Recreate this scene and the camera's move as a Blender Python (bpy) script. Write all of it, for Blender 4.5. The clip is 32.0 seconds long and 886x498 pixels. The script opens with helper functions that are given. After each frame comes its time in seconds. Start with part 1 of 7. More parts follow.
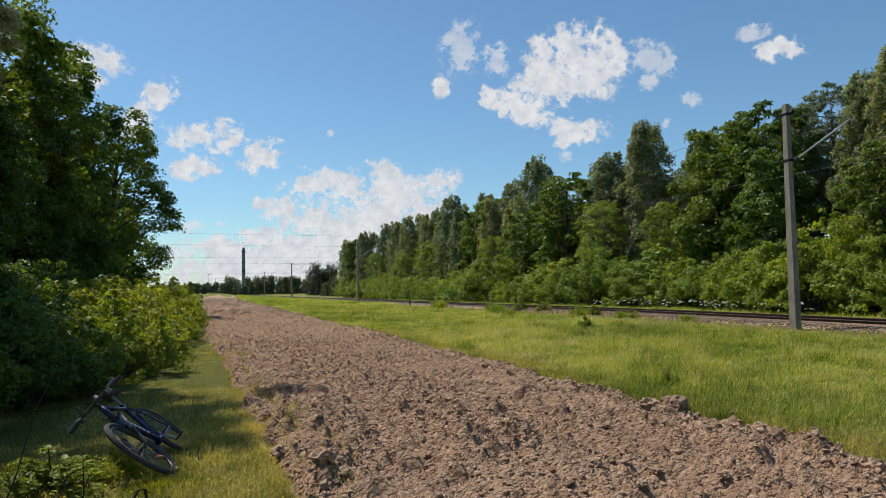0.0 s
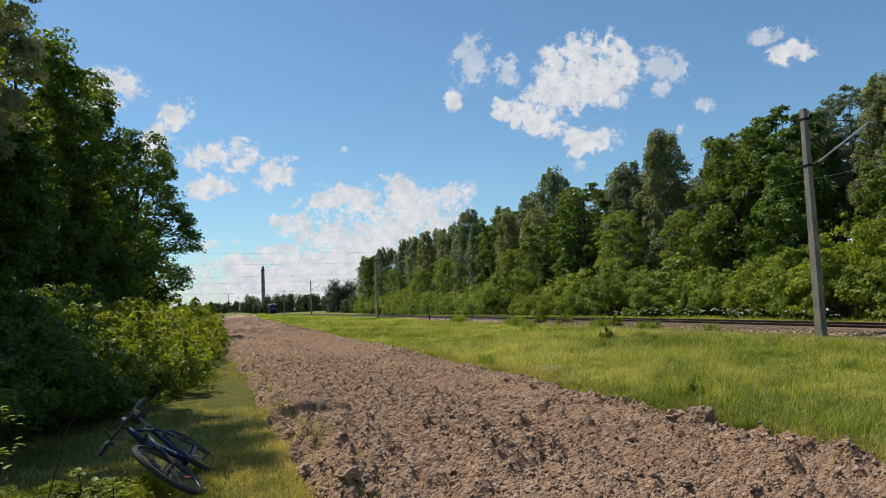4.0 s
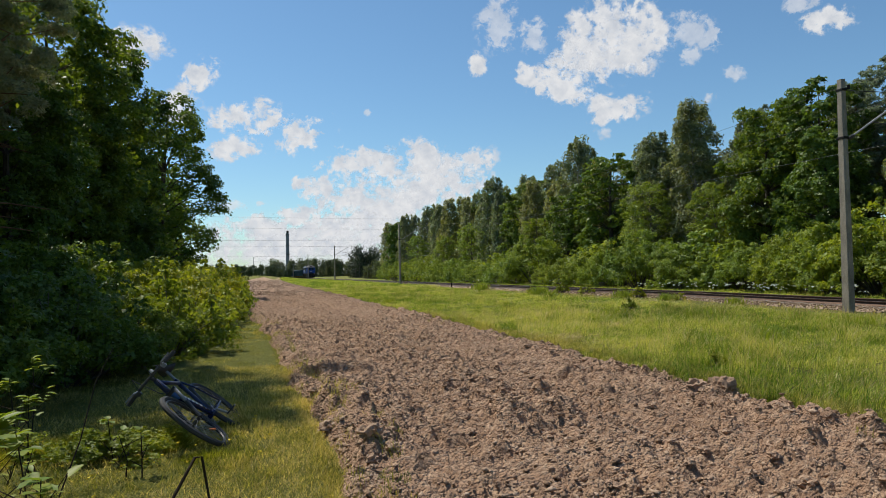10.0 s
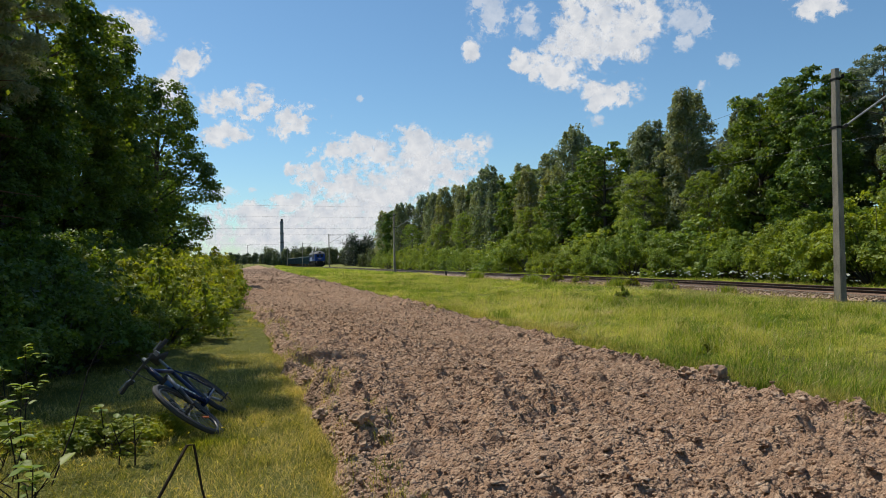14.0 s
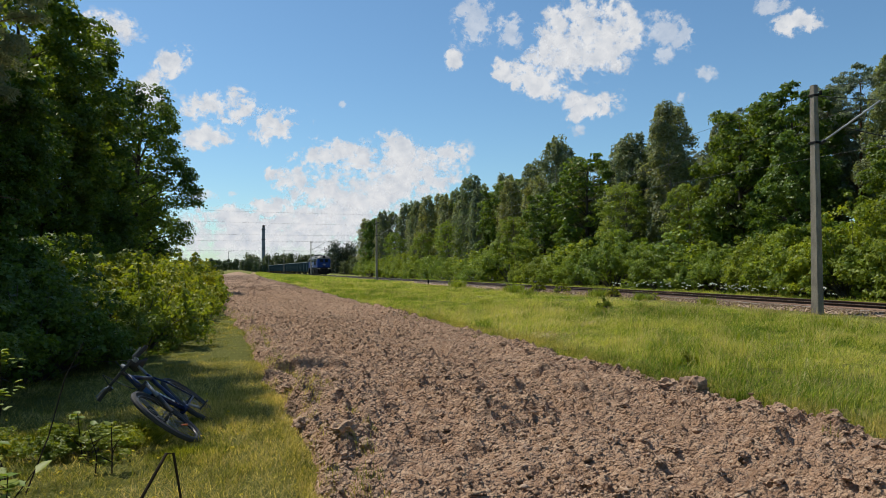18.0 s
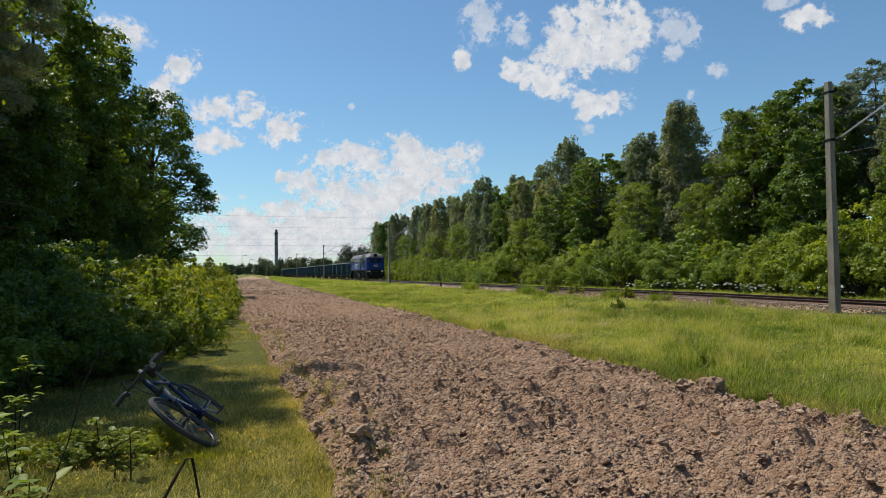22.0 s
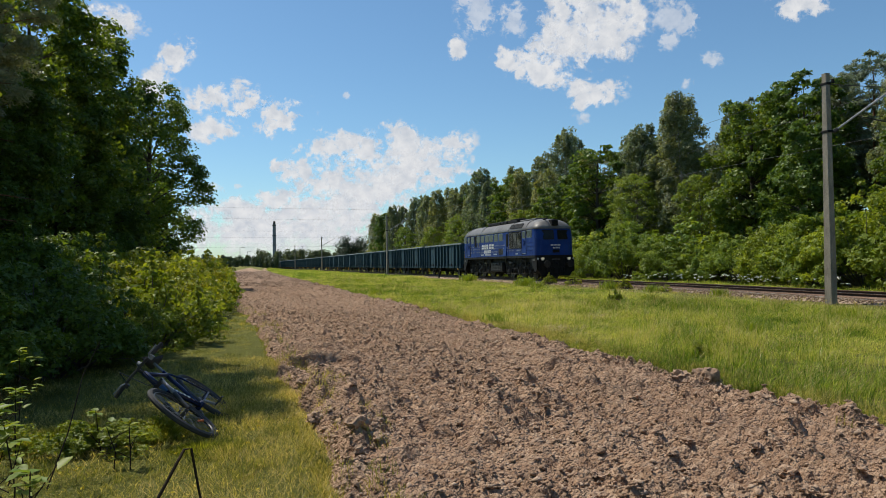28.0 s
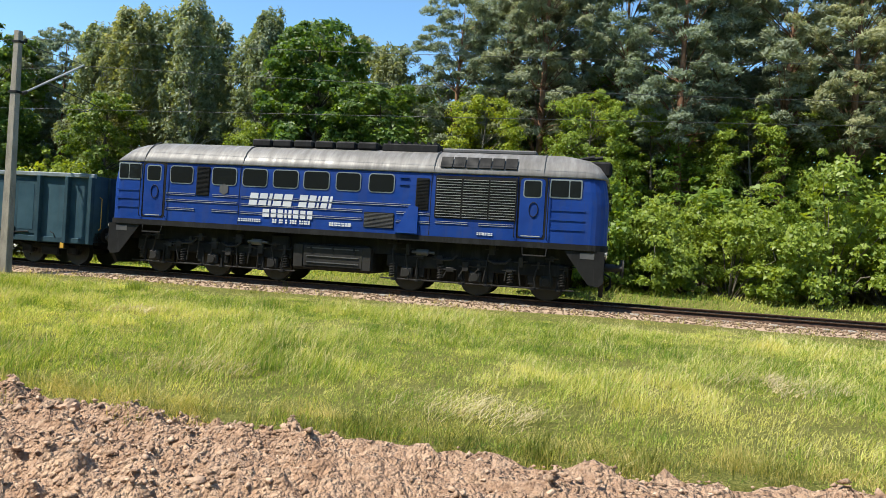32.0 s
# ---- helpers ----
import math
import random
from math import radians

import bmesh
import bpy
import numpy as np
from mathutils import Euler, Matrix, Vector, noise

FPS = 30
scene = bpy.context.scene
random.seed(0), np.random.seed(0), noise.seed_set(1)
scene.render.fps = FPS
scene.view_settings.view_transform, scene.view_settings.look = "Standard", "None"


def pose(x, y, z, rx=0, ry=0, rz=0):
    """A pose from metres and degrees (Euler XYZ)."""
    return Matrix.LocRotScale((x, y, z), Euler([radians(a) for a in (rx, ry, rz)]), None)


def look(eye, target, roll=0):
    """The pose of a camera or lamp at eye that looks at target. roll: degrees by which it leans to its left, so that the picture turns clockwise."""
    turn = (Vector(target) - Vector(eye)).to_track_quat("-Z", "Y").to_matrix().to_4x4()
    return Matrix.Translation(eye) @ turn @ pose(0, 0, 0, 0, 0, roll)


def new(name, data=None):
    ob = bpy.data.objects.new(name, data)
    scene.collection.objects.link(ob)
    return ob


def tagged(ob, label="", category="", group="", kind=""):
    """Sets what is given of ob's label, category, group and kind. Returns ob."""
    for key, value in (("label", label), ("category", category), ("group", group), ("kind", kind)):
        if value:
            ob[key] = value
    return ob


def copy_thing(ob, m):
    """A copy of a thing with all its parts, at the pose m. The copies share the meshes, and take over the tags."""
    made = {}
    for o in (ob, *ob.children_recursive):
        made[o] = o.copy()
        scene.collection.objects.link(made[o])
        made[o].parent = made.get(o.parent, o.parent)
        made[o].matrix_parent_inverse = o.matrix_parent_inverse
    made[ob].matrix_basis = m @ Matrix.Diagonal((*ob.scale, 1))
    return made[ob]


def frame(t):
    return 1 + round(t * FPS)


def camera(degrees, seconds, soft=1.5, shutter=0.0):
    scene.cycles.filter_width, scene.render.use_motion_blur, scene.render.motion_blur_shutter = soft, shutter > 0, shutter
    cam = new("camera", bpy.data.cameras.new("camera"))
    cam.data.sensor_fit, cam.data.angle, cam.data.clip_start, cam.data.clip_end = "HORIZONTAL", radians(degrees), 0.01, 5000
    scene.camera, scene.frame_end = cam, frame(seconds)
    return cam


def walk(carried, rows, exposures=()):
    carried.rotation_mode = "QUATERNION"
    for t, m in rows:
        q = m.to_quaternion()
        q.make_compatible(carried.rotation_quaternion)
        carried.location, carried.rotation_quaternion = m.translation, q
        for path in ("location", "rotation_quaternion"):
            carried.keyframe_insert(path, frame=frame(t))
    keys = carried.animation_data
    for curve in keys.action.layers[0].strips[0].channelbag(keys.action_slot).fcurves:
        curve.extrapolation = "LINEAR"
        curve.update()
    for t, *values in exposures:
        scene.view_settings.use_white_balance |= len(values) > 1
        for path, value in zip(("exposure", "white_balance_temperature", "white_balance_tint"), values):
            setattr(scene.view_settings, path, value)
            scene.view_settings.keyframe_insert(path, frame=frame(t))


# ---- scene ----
PATH = [  # seconds, x, y, z, rx, ry, rz
    (0.0, 0.020, -0.003, 1.630, 92.92, 1.12, -19.25),
    (0.5, 0.029, 0.022, 1.637, 92.90, 1.70, -19.20),
    (1.0, 0.020, 0.007, 1.638, 93.30, 1.78, -19.37),
    (2.0, -0.006, 0.015, 1.643, 93.52, 1.50, -18.72),
    (3.0, -0.001, -0.005, 1.644, 94.04, 2.16, -17.92),
    (3.5, -0.010, -0.012, 1.645, 94.15, 2.33, -17.85),
    (5.5, -0.008, -0.052, 1.595, 93.87, 2.59, -17.12),
    (6.0, -0.008, -0.058, 1.582, 92.90, 1.90, -17.25),
    (6.5, -0.002, -0.025, 1.583, 91.77, 1.42, -17.23),
    (7.0, -0.003, -0.010, 1.583, 91.30, 1.17, -17.20),
    (8.0, -0.003, -0.001, 1.582, 91.10, 1.21, -16.86),
    (9.0, -0.010, 0.002, 1.590, 91.36, 1.18, -16.54),
    (10.0, -0.013, -0.006, 1.587, 91.58, 1.09, -15.87),
    (11.0, -0.024, -0.009, 1.589, 91.65, 1.11, -15.34),
    (12.0, -0.026, -0.026, 1.593, 91.31, 1.05, -14.85),
    (13.0, -0.011, -0.025, 1.591, 90.87, 1.05, -14.98),
    (13.5, -0.008, -0.013, 1.588, 90.68, 0.89, -15.60),
    (14.0, 0.002, -0.020, 1.591, 90.62, 1.01, -16.31),
    (15.0, -0.011, -0.009, 1.595, 91.00, 0.82, -17.18),
    (15.5, -0.009, -0.024, 1.596, 91.19, 0.77, -17.54),
    (17.5, -0.025, -0.035, 1.599, 91.45, 0.22, -17.96),
    (18.0, -0.013, -0.018, 1.594, 91.31, 0.30, -17.76),
    (19.0, -0.015, 0.013, 1.601, 91.63, 0.47, -17.33),
    (20.0, -0.021, 0.002, 1.595, 91.76, 0.61, -17.09),
    (21.0, -0.023, -0.001, 1.594, 91.63, 0.79, -16.79),
    (22.0, -0.030, -0.001, 1.599, 91.51, 0.90, -16.75),
    (23.0, -0.028, 0.004, 1.601, 91.61, 1.05, -16.66),
    (24.0, -0.033, 0.010, 1.600, 91.62, 1.00, -16.63),
    (25.0, -0.031, 0.003, 1.596, 91.63, 1.00, -16.56),
    (25.5, -0.034, -0.001, 1.603, 91.64, 0.95, -16.60),
    (27.5, -0.036, 0.022, 1.591, 91.08, 0.99, -16.47),
    (28.0, -0.027, -0.041, 1.602, 90.83, 0.96, -16.90),
    (28.5, -0.022, -0.007, 1.596, 90.69, 0.11, -18.10),
    (29.0, -0.019, 0.004, 1.583, 90.61, -0.20, -18.64),
    (29.5, -0.023, 0.000, 1.587, 90.56, -0.62, -19.31),
    (30.0, 0.028, -0.033, 1.578, 90.64, -0.84, -22.13),
    (30.5, 0.169, -0.001, 1.593, 90.74, -0.48, -39.13),
    (31.0, 0.218, 0.101, 1.602, 90.80, -0.62, -54.42),
    (31.5, 0.195, 0.180, 1.604, 90.04, -1.19, -65.45),
    (32.0, 0.243, 0.167, 1.597, 89.70, -3.51, -77.61),
]
cam = camera(64.60, 32.0, soft=0.6)
EXPOSURES = [(0.0, -0.12), (29.5, -0.12), (30.5, 0.05), (31.0, 0.34), (31.5, 0.64), (32.0, 0.88)]
walk(cam, [(t, pose(x, y, z, rx, ry, rz)) for t, x, y, z, rx, ry, rz in PATH], EXPOSURES)

# ---- light: a high June sun ahead and to the left, clear sky ----
SUN_FROM = Vector((-1.4, 1.95, 3.95)).normalized()
world = bpy.data.worlds.new("sky")
scene.world = world
world.use_nodes = True
wt = world.node_tree
wt.nodes.clear()
sky = wt.nodes.new("ShaderNodeTexSky")
sky.sky_type, sky.sun_disc = "NISHITA", False
sky.sun_elevation = math.asin(SUN_FROM.z)
sky.sun_rotation = math.atan2(SUN_FROM.x, SUN_FROM.y)
sky.air_density, sky.dust_density, sky.ozone_density, sky.altitude = 1.0, 0.45, 1.5, 100
bg = wt.nodes.new("ShaderNodeBackground")
bg.inputs["Strength"].default_value = 0.12
wo = wt.nodes.new("ShaderNodeOutputWorld")
tint = wt.nodes.new("ShaderNodeMix")
tint.data_type, tint.blend_type = "RGBA", "MULTIPLY"
tint.inputs[0].default_value = 1.0
tint.inputs[7].default_value = (0.73, 0.965, 1.06, 1)
wt.links.new(sky.outputs[0], tint.inputs[6])
wt.links.new(tint.outputs[2], bg.inputs[0])
wt.links.new(bg.outputs[0], wo.inputs[0])
sun_data = bpy.data.lights.new("sun", "SUN")
sun_data.energy, sun_data.angle, sun_data.color = 5.0, radians(0.55), (1.0, 0.93, 0.80)
sun = new("sun", sun_data)
sun.matrix_world = look(SUN_FROM * 100, (0, 0, 0))

# ---- materials ----
class Mat:
    """A node material being built: short calls for the nodes used again and again."""

    def __init__(self, name, rough=0.8, metal=0.0, spec=0.4):
        self.m = bpy.data.materials.new(name)
        self.m.use_nodes = True
        self.t = self.m.node_tree
        self.b = self.t.nodes["Principled BSDF"]
        self.out = self.t.nodes["Material Output"]
        self.b.inputs["Roughness"].default_value = rough
        self.b.inputs["Metallic"].default_value = metal
        self.b.inputs["Specular IOR Level"].default_value = spec
        self.tc = None

    def n(self, kind):
        return self.t.nodes.new("ShaderNode" + kind)

    def link(self, a, b):
        self.t.links.new(a, b)

    def coord(self, which="Object", scale=(1, 1, 1)):
        if self.tc is None:
            self.tc = self.n("TexCoord")
        if which == "World":
            src = self.n("NewGeometry").outputs["Position"]
        else:
            src = self.tc.outputs[which]
        mp = self.n("Mapping")
        mp.inputs["Scale"].default_value = scale
        self.link(src, mp.inputs["Vector"])
        return mp.outputs[0]

    def noise(self, scale, detail=4.0, rough=0.55, which="Object", stretch=(1, 1, 1), distort=0.0):
        nz = self.n("TexNoise")
        nz.inputs["Scale"].default_value = scale
        nz.inputs["Detail"].default_value = detail
        nz.inputs["Roughness"].default_value = rough
        nz.inputs["Distortion"].default_value = distort
        self.link(self.coord(which, stretch), nz.inputs["Vector"])
        return nz.outputs["Fac"]

    def ramp(self, fac, stops, mode="LINEAR"):
        r = self.n("ValToRGB")
        r.color_ramp.interpolation = mode
        els = r.color_ramp.elements
        while len(els) < len(stops):
            els.new(0.5)
        for e, (p, c) in zip(els, stops):
            e.position = p
            e.color = (*c, 1) if len(c) == 3 else c
        self.link(fac, r.inputs[0])
        return r.outputs[0]

    def mix(self, fac, a, b, mode="MIX"):
        x = self.n("Mix")
        x.data_type, x.blend_type = "RGBA", mode
        for sock, v in ((x.inputs[0], fac), (x.inputs[6], a), (x.inputs[7], b)):
            if isinstance(v, bpy.types.NodeSocket):
                self.link(v, sock)
            elif isinstance(v, (int, float)):
                sock.default_value = v
            else:
                sock.default_value = (*v, 1)
        return x.outputs[2]

    def math(self, op, a, b=0.0, c=0.0):
        x = self.n("Math")
        x.operation = op
        for sock, v in zip(x.inputs, (a, b, c)):
            if isinstance(v, bpy.types.NodeSocket):
                self.link(v, sock)
            else:
                sock.default_value = v
        return x.outputs[0]

    def color(self, c):
        if isinstance(c, bpy.types.NodeSocket):
            self.link(c, self.b.inputs["Base Color"])
        else:
            self.b.inputs["Base Color"].default_value = (*c, 1)
        return self

    def roughness(self, v):
        self.link(v, self.b.inputs["Roughness"])
        return self

    def bump(self, height, strength=0.4, distance=0.02):
        bp = self.n("Bump")
        bp.inputs["Strength"].default_value = strength
        bp.inputs["Distance"].default_value = distance
        self.link(height, bp.inputs["Height"])
        self.link(bp.outputs[0], self.b.inputs["Normal"])
        return self

    def island(self):
        return self.n("NewGeometry").outputs["Random Per Island"]

    def object_random(self):
        return self.n("ObjectInfo").outputs["Random"]

    def through_light(self, share, color):
        """Mixes in light that shines through thin leaves."""
        tr = self.n("BsdfTranslucent")
        if isinstance(color, bpy.types.NodeSocket):
            self.link(color, tr.inputs[0])
        else:
            tr.inputs[0].default_value = (*color, 1)
        mx = self.n("MixShader")
        mx.inputs[0].default_value = share
        self.link(self.b.outputs[0], mx.inputs[1])
        self.link(tr.outputs[0], mx.inputs[2])
        self.link(mx.outputs[0], self.out.inputs[0])
        return self


def leaf_material(name, dark, mid, light, share=0.35, rough=0.5, glow=(1.9, 1.75, 0.55)):
    m = Mat(name, rough, spec=0.35)
    broad = m.math("ADD", m.math("MULTIPLY", m.noise(0.35, 2.0, which="World"), 0.40), m.math("MULTIPLY", m.noise(1.9, 2.0, which="World"), 0.40))
    tone = m.math("ADD", m.math("MULTIPLY", m.island(), 0.32), m.math("MULTIPLY", m.math("SUBTRACT", broad, 0.12), 1.15))
    col = m.ramp(tone, [(0.18, dark), (0.5, mid), (0.82, light)])
    shift = m.ramp(m.object_random(), [(0.0, (0.78, 0.88, 0.95)), (0.5, (1, 1, 1)), (1.0, (1.20, 1.10, 0.80))])
    col = m.mix(1.0, col, shift, "MULTIPLY")
    m.color(col)
    warm = m.mix(1.0, col, glow, "MULTIPLY")
    m.through_light(share, warm)
    return m.m


LEAF_OAK = leaf_material("oak_leaf", (0.040, 0.072, 0.014), (0.098, 0.158, 0.026), (0.195, 0.268, 0.046), 0.40)
LEAF_BIRCH = leaf_material("birch_leaf", (0.096, 0.122, 0.070), (0.190, 0.220, 0.132), (0.310, 0.335, 0.210), 0.36)
LEAF_PINE = leaf_material("pine_needle", (0.140, 0.160, 0.104), (0.245, 0.266, 0.178), (0.360, 0.374, 0.260), 0.38, 0.65, (1.25, 1.3, 0.75))
LEAF_BUSH = leaf_material("bush_leaf", (0.075, 0.122, 0.018), (0.185, 0.248, 0.036), (0.310, 0.368, 0.066), 0.40)
LEAF_HEDGE = leaf_material("sapling_leaf", (0.100, 0.145, 0.014), (0.210, 0.250, 0.028), (0.310, 0.340, 0.050), 0.45)
LEAF_FAR = leaf_material("far_leaf", (0.040, 0.062, 0.030), (0.075, 0.100, 0.046), (0.115, 0.140, 0.066), 0.25)
LEAF_GROVE = leaf_material("grove_needle", (0.022, 0.034, 0.018), (0.045, 0.060, 0.032), (0.075, 0.092, 0.050), 0.15)
# ---- building helpers ----
def mesh_of(name, verts, faces, mats, smooth=False, slots=None):
    """A mesh from arrays; faces is an (n, 3) or (n, 4) array."""
    me = bpy.data.meshes.new(name)
    verts, faces = np.asarray(verts, np.float32), np.asarray(faces, np.int32)
    n, k = faces.shape
    me.vertices.add(len(verts))
    me.vertices.foreach_set("co", verts.ravel())
    me.loops.add(n * k)
    me.loops.foreach_set("vertex_index", faces.ravel())
    me.polygons.add(n)
    me.polygons.foreach_set("loop_start", np.arange(0, n * k, k, dtype=np.int32))
    if smooth:
        me.polygons.foreach_set("use_smooth", np.ones(n, bool))
    for m in mats if isinstance(mats, (list, tuple)) else [mats]:
        me.materials.append(m)
    if slots is not None:
        me.polygons.foreach_set("material_index", np.asarray(slots, np.int32))
    me.update(calc_edges=True)
    me.validate()
    return me


def part(name, bm, material, parent=None, label="", smooth=False):
    """Links a bmesh as ONE mesh object under a thing or a part."""
    me = bpy.data.meshes.new(name)
    bmesh.ops.recalc_face_normals(bm, faces=bm.faces[:])
    bm.to_mesh(me)
    bm.free()
    for m in material if isinstance(material, (list, tuple)) else [material]:
        me.materials.append(m)
    if smooth:
        me.polygons.foreach_set("use_smooth", np.ones(len(me.polygons), bool))
    ob = new(name, me)
    if parent is not None:
        ob.parent = parent
    if label:
        tagged(ob, label)
    return ob


def share(name, me, parent, m=None, label=""):
    """One more object on an existing mesh, under a parent."""
    ob = new(name, me)
    ob.parent = parent
    if m is not None:
        ob.matrix_basis = m
    if label:
        tagged(ob, label)
    return ob


def box(bm, x0, x1, y0, y1, z0, z1, bevel=0.0):
    r = bmesh.ops.create_cube(bm, size=1.0)
    vs = r["verts"]
    bmesh.ops.scale(bm, vec=(x1 - x0, y1 - y0, z1 - z0), verts=vs)
    bmesh.ops.translate(bm, vec=((x0 + x1) / 2, (y0 + y1) / 2, (z0 + z1) / 2), verts=vs)
    if bevel > 0:
        es = list({e for v in vs for e in v.link_edges})
        bmesh.ops.bevel(bm, geom=es, offset=bevel, segments=1, affect="EDGES")
    return vs


def rod(bm, a, b, r0, r1=None, sides=8, caps=True):
    """A round bar from a to b."""
    a, b = Vector(a), Vector(b)
    r1 = r0 if r1 is None else r1
    d = b - a
    m = Matrix.Translation((a + b) / 2) @ d.to_track_quat("Z", "Y").to_matrix().to_4x4()
    return bmesh.ops.create_cone(bm, cap_ends=caps, segments=sides, radius1=r0, radius2=r1, depth=d.length, matrix=m)["verts"]


def tube(bm, pts, r, sides=6):
    """A bent bar through the points, one skin; closed when the ends meet."""
    pts = [Vector(p) for p in pts]
    closed = (pts[0] - pts[-1]).length < 1e-5
    if closed:
        pts = pts[:-1]
    n, rings, u = len(pts), [], None
    for i, p in enumerate(pts):
        a = pts[(i - 1) % n] if closed or i else p
        b = pts[(i + 1) % n] if closed or i < n - 1 else p
        d = (b - a).normalized()
        u = d.orthogonal() if u is None else u - d * u.dot(d)
        u = u.normalized() if u.length > 1e-6 else d.orthogonal().normalized()
        w = d.cross(u)
        rings.append([bm.verts.new(p + (u * math.cos(6.28319 * k / sides) + w * math.sin(6.28319 * k / sides)) * r) for k in range(sides)])
    pairs = list(zip(rings[:-1], rings[1:])) + ([(rings[-1], rings[0])] if closed else [])
    for x, y in pairs:
        for k in range(sides):
            bm.faces.new((x[k], x[(k + 1) % sides], y[(k + 1) % sides], y[k]))
    if not closed:
        bm.faces.new(rings[0][::-1])
        bm.faces.new(rings[-1])


def thing(name, label, category, group="", kind="", at=None):
    """An empty at the base of a thing, to carry its parts."""
    ob = new(name)
    ob.empty_display_size = 0.3
    if at is not None:
        ob.matrix_basis = at
    return tagged(ob, label, category, group, kind)


def fbm(x, y, scale, octaves=3, seed=0.0):
    """Smooth value noise over arrays, about -1 to 1."""
    total, amp = np.zeros_like(x, dtype=float), 1.0
    norm = 0.0
    for o in range(octaves):
        u, v = x / scale + 17.3 * o + seed, y / scale - 9.1 * o + 2.7 * seed
        i, j = np.floor(u), np.floor(v)
        fu, fv = u - i, v - j
        fu, fv = fu * fu * (3 - 2 * fu), fv * fv * (3 - 2 * fv)

        def h(a, b):
            s = np.sin(a * 127.1 + b * 311.7 + seed * 7.77) * 43758.5453
            return 2 * (s - np.floor(s)) - 1

        total += amp * (h(i, j) * (1 - fu) * (1 - fv) + h(i + 1, j) * fu * (1 - fv) + h(i, j + 1) * (1 - fu) * fv + h(i + 1, j + 1) * fu * fv)
        norm += amp
        amp *= 0.5
        scale = scale / 2.03
    return total / norm


# ---- lie of the land ----
DIRT_L, DIRT_R = 0.45, 5.95
TRACK_X = 21.9


def rail_z(y):
    """Top of the rails: level here, falling gently far ahead."""
    return 0.15 - 0.005 * max(0.0, y - 30.0) + 0.0 * y


def smooth01(v):
    v = np.clip(v, 0, 1)
    return v * v * (3 - 2 * v)


def ground_height(x, y):
    """The field without the clods: swales, a low bank at the track, the fall far ahead."""
    x, y = np.asarray(x, float), np.asarray(y, float)
    fall = -0.005 * np.maximum(0, y - 30.0)
    near_track = smooth01((x - 8) / 9.0)
    z = fall * near_track
    z = z + 0.05 * fbm(x, y, 5.0, 2, 3.0) * smooth01((np.abs(x - 3) - 3.2) / 1.5)
    z = z - 0.08 * smooth01((x - 5.6) / 1.2) * (1 + 0.35 * smooth01((x - 15) / 4.0))
    z = z - 0.16 * smooth01((x - 23.6) / 1.5)
    z = z + 0.42 * smooth01((x - 24.2) / 3.5) * smooth01((20 - y) / 14)
    z = z + 0.12 * smooth01((x - 30) / 6.0) - 0.05 * smooth01((-x - 0.6) / 2)
    return z


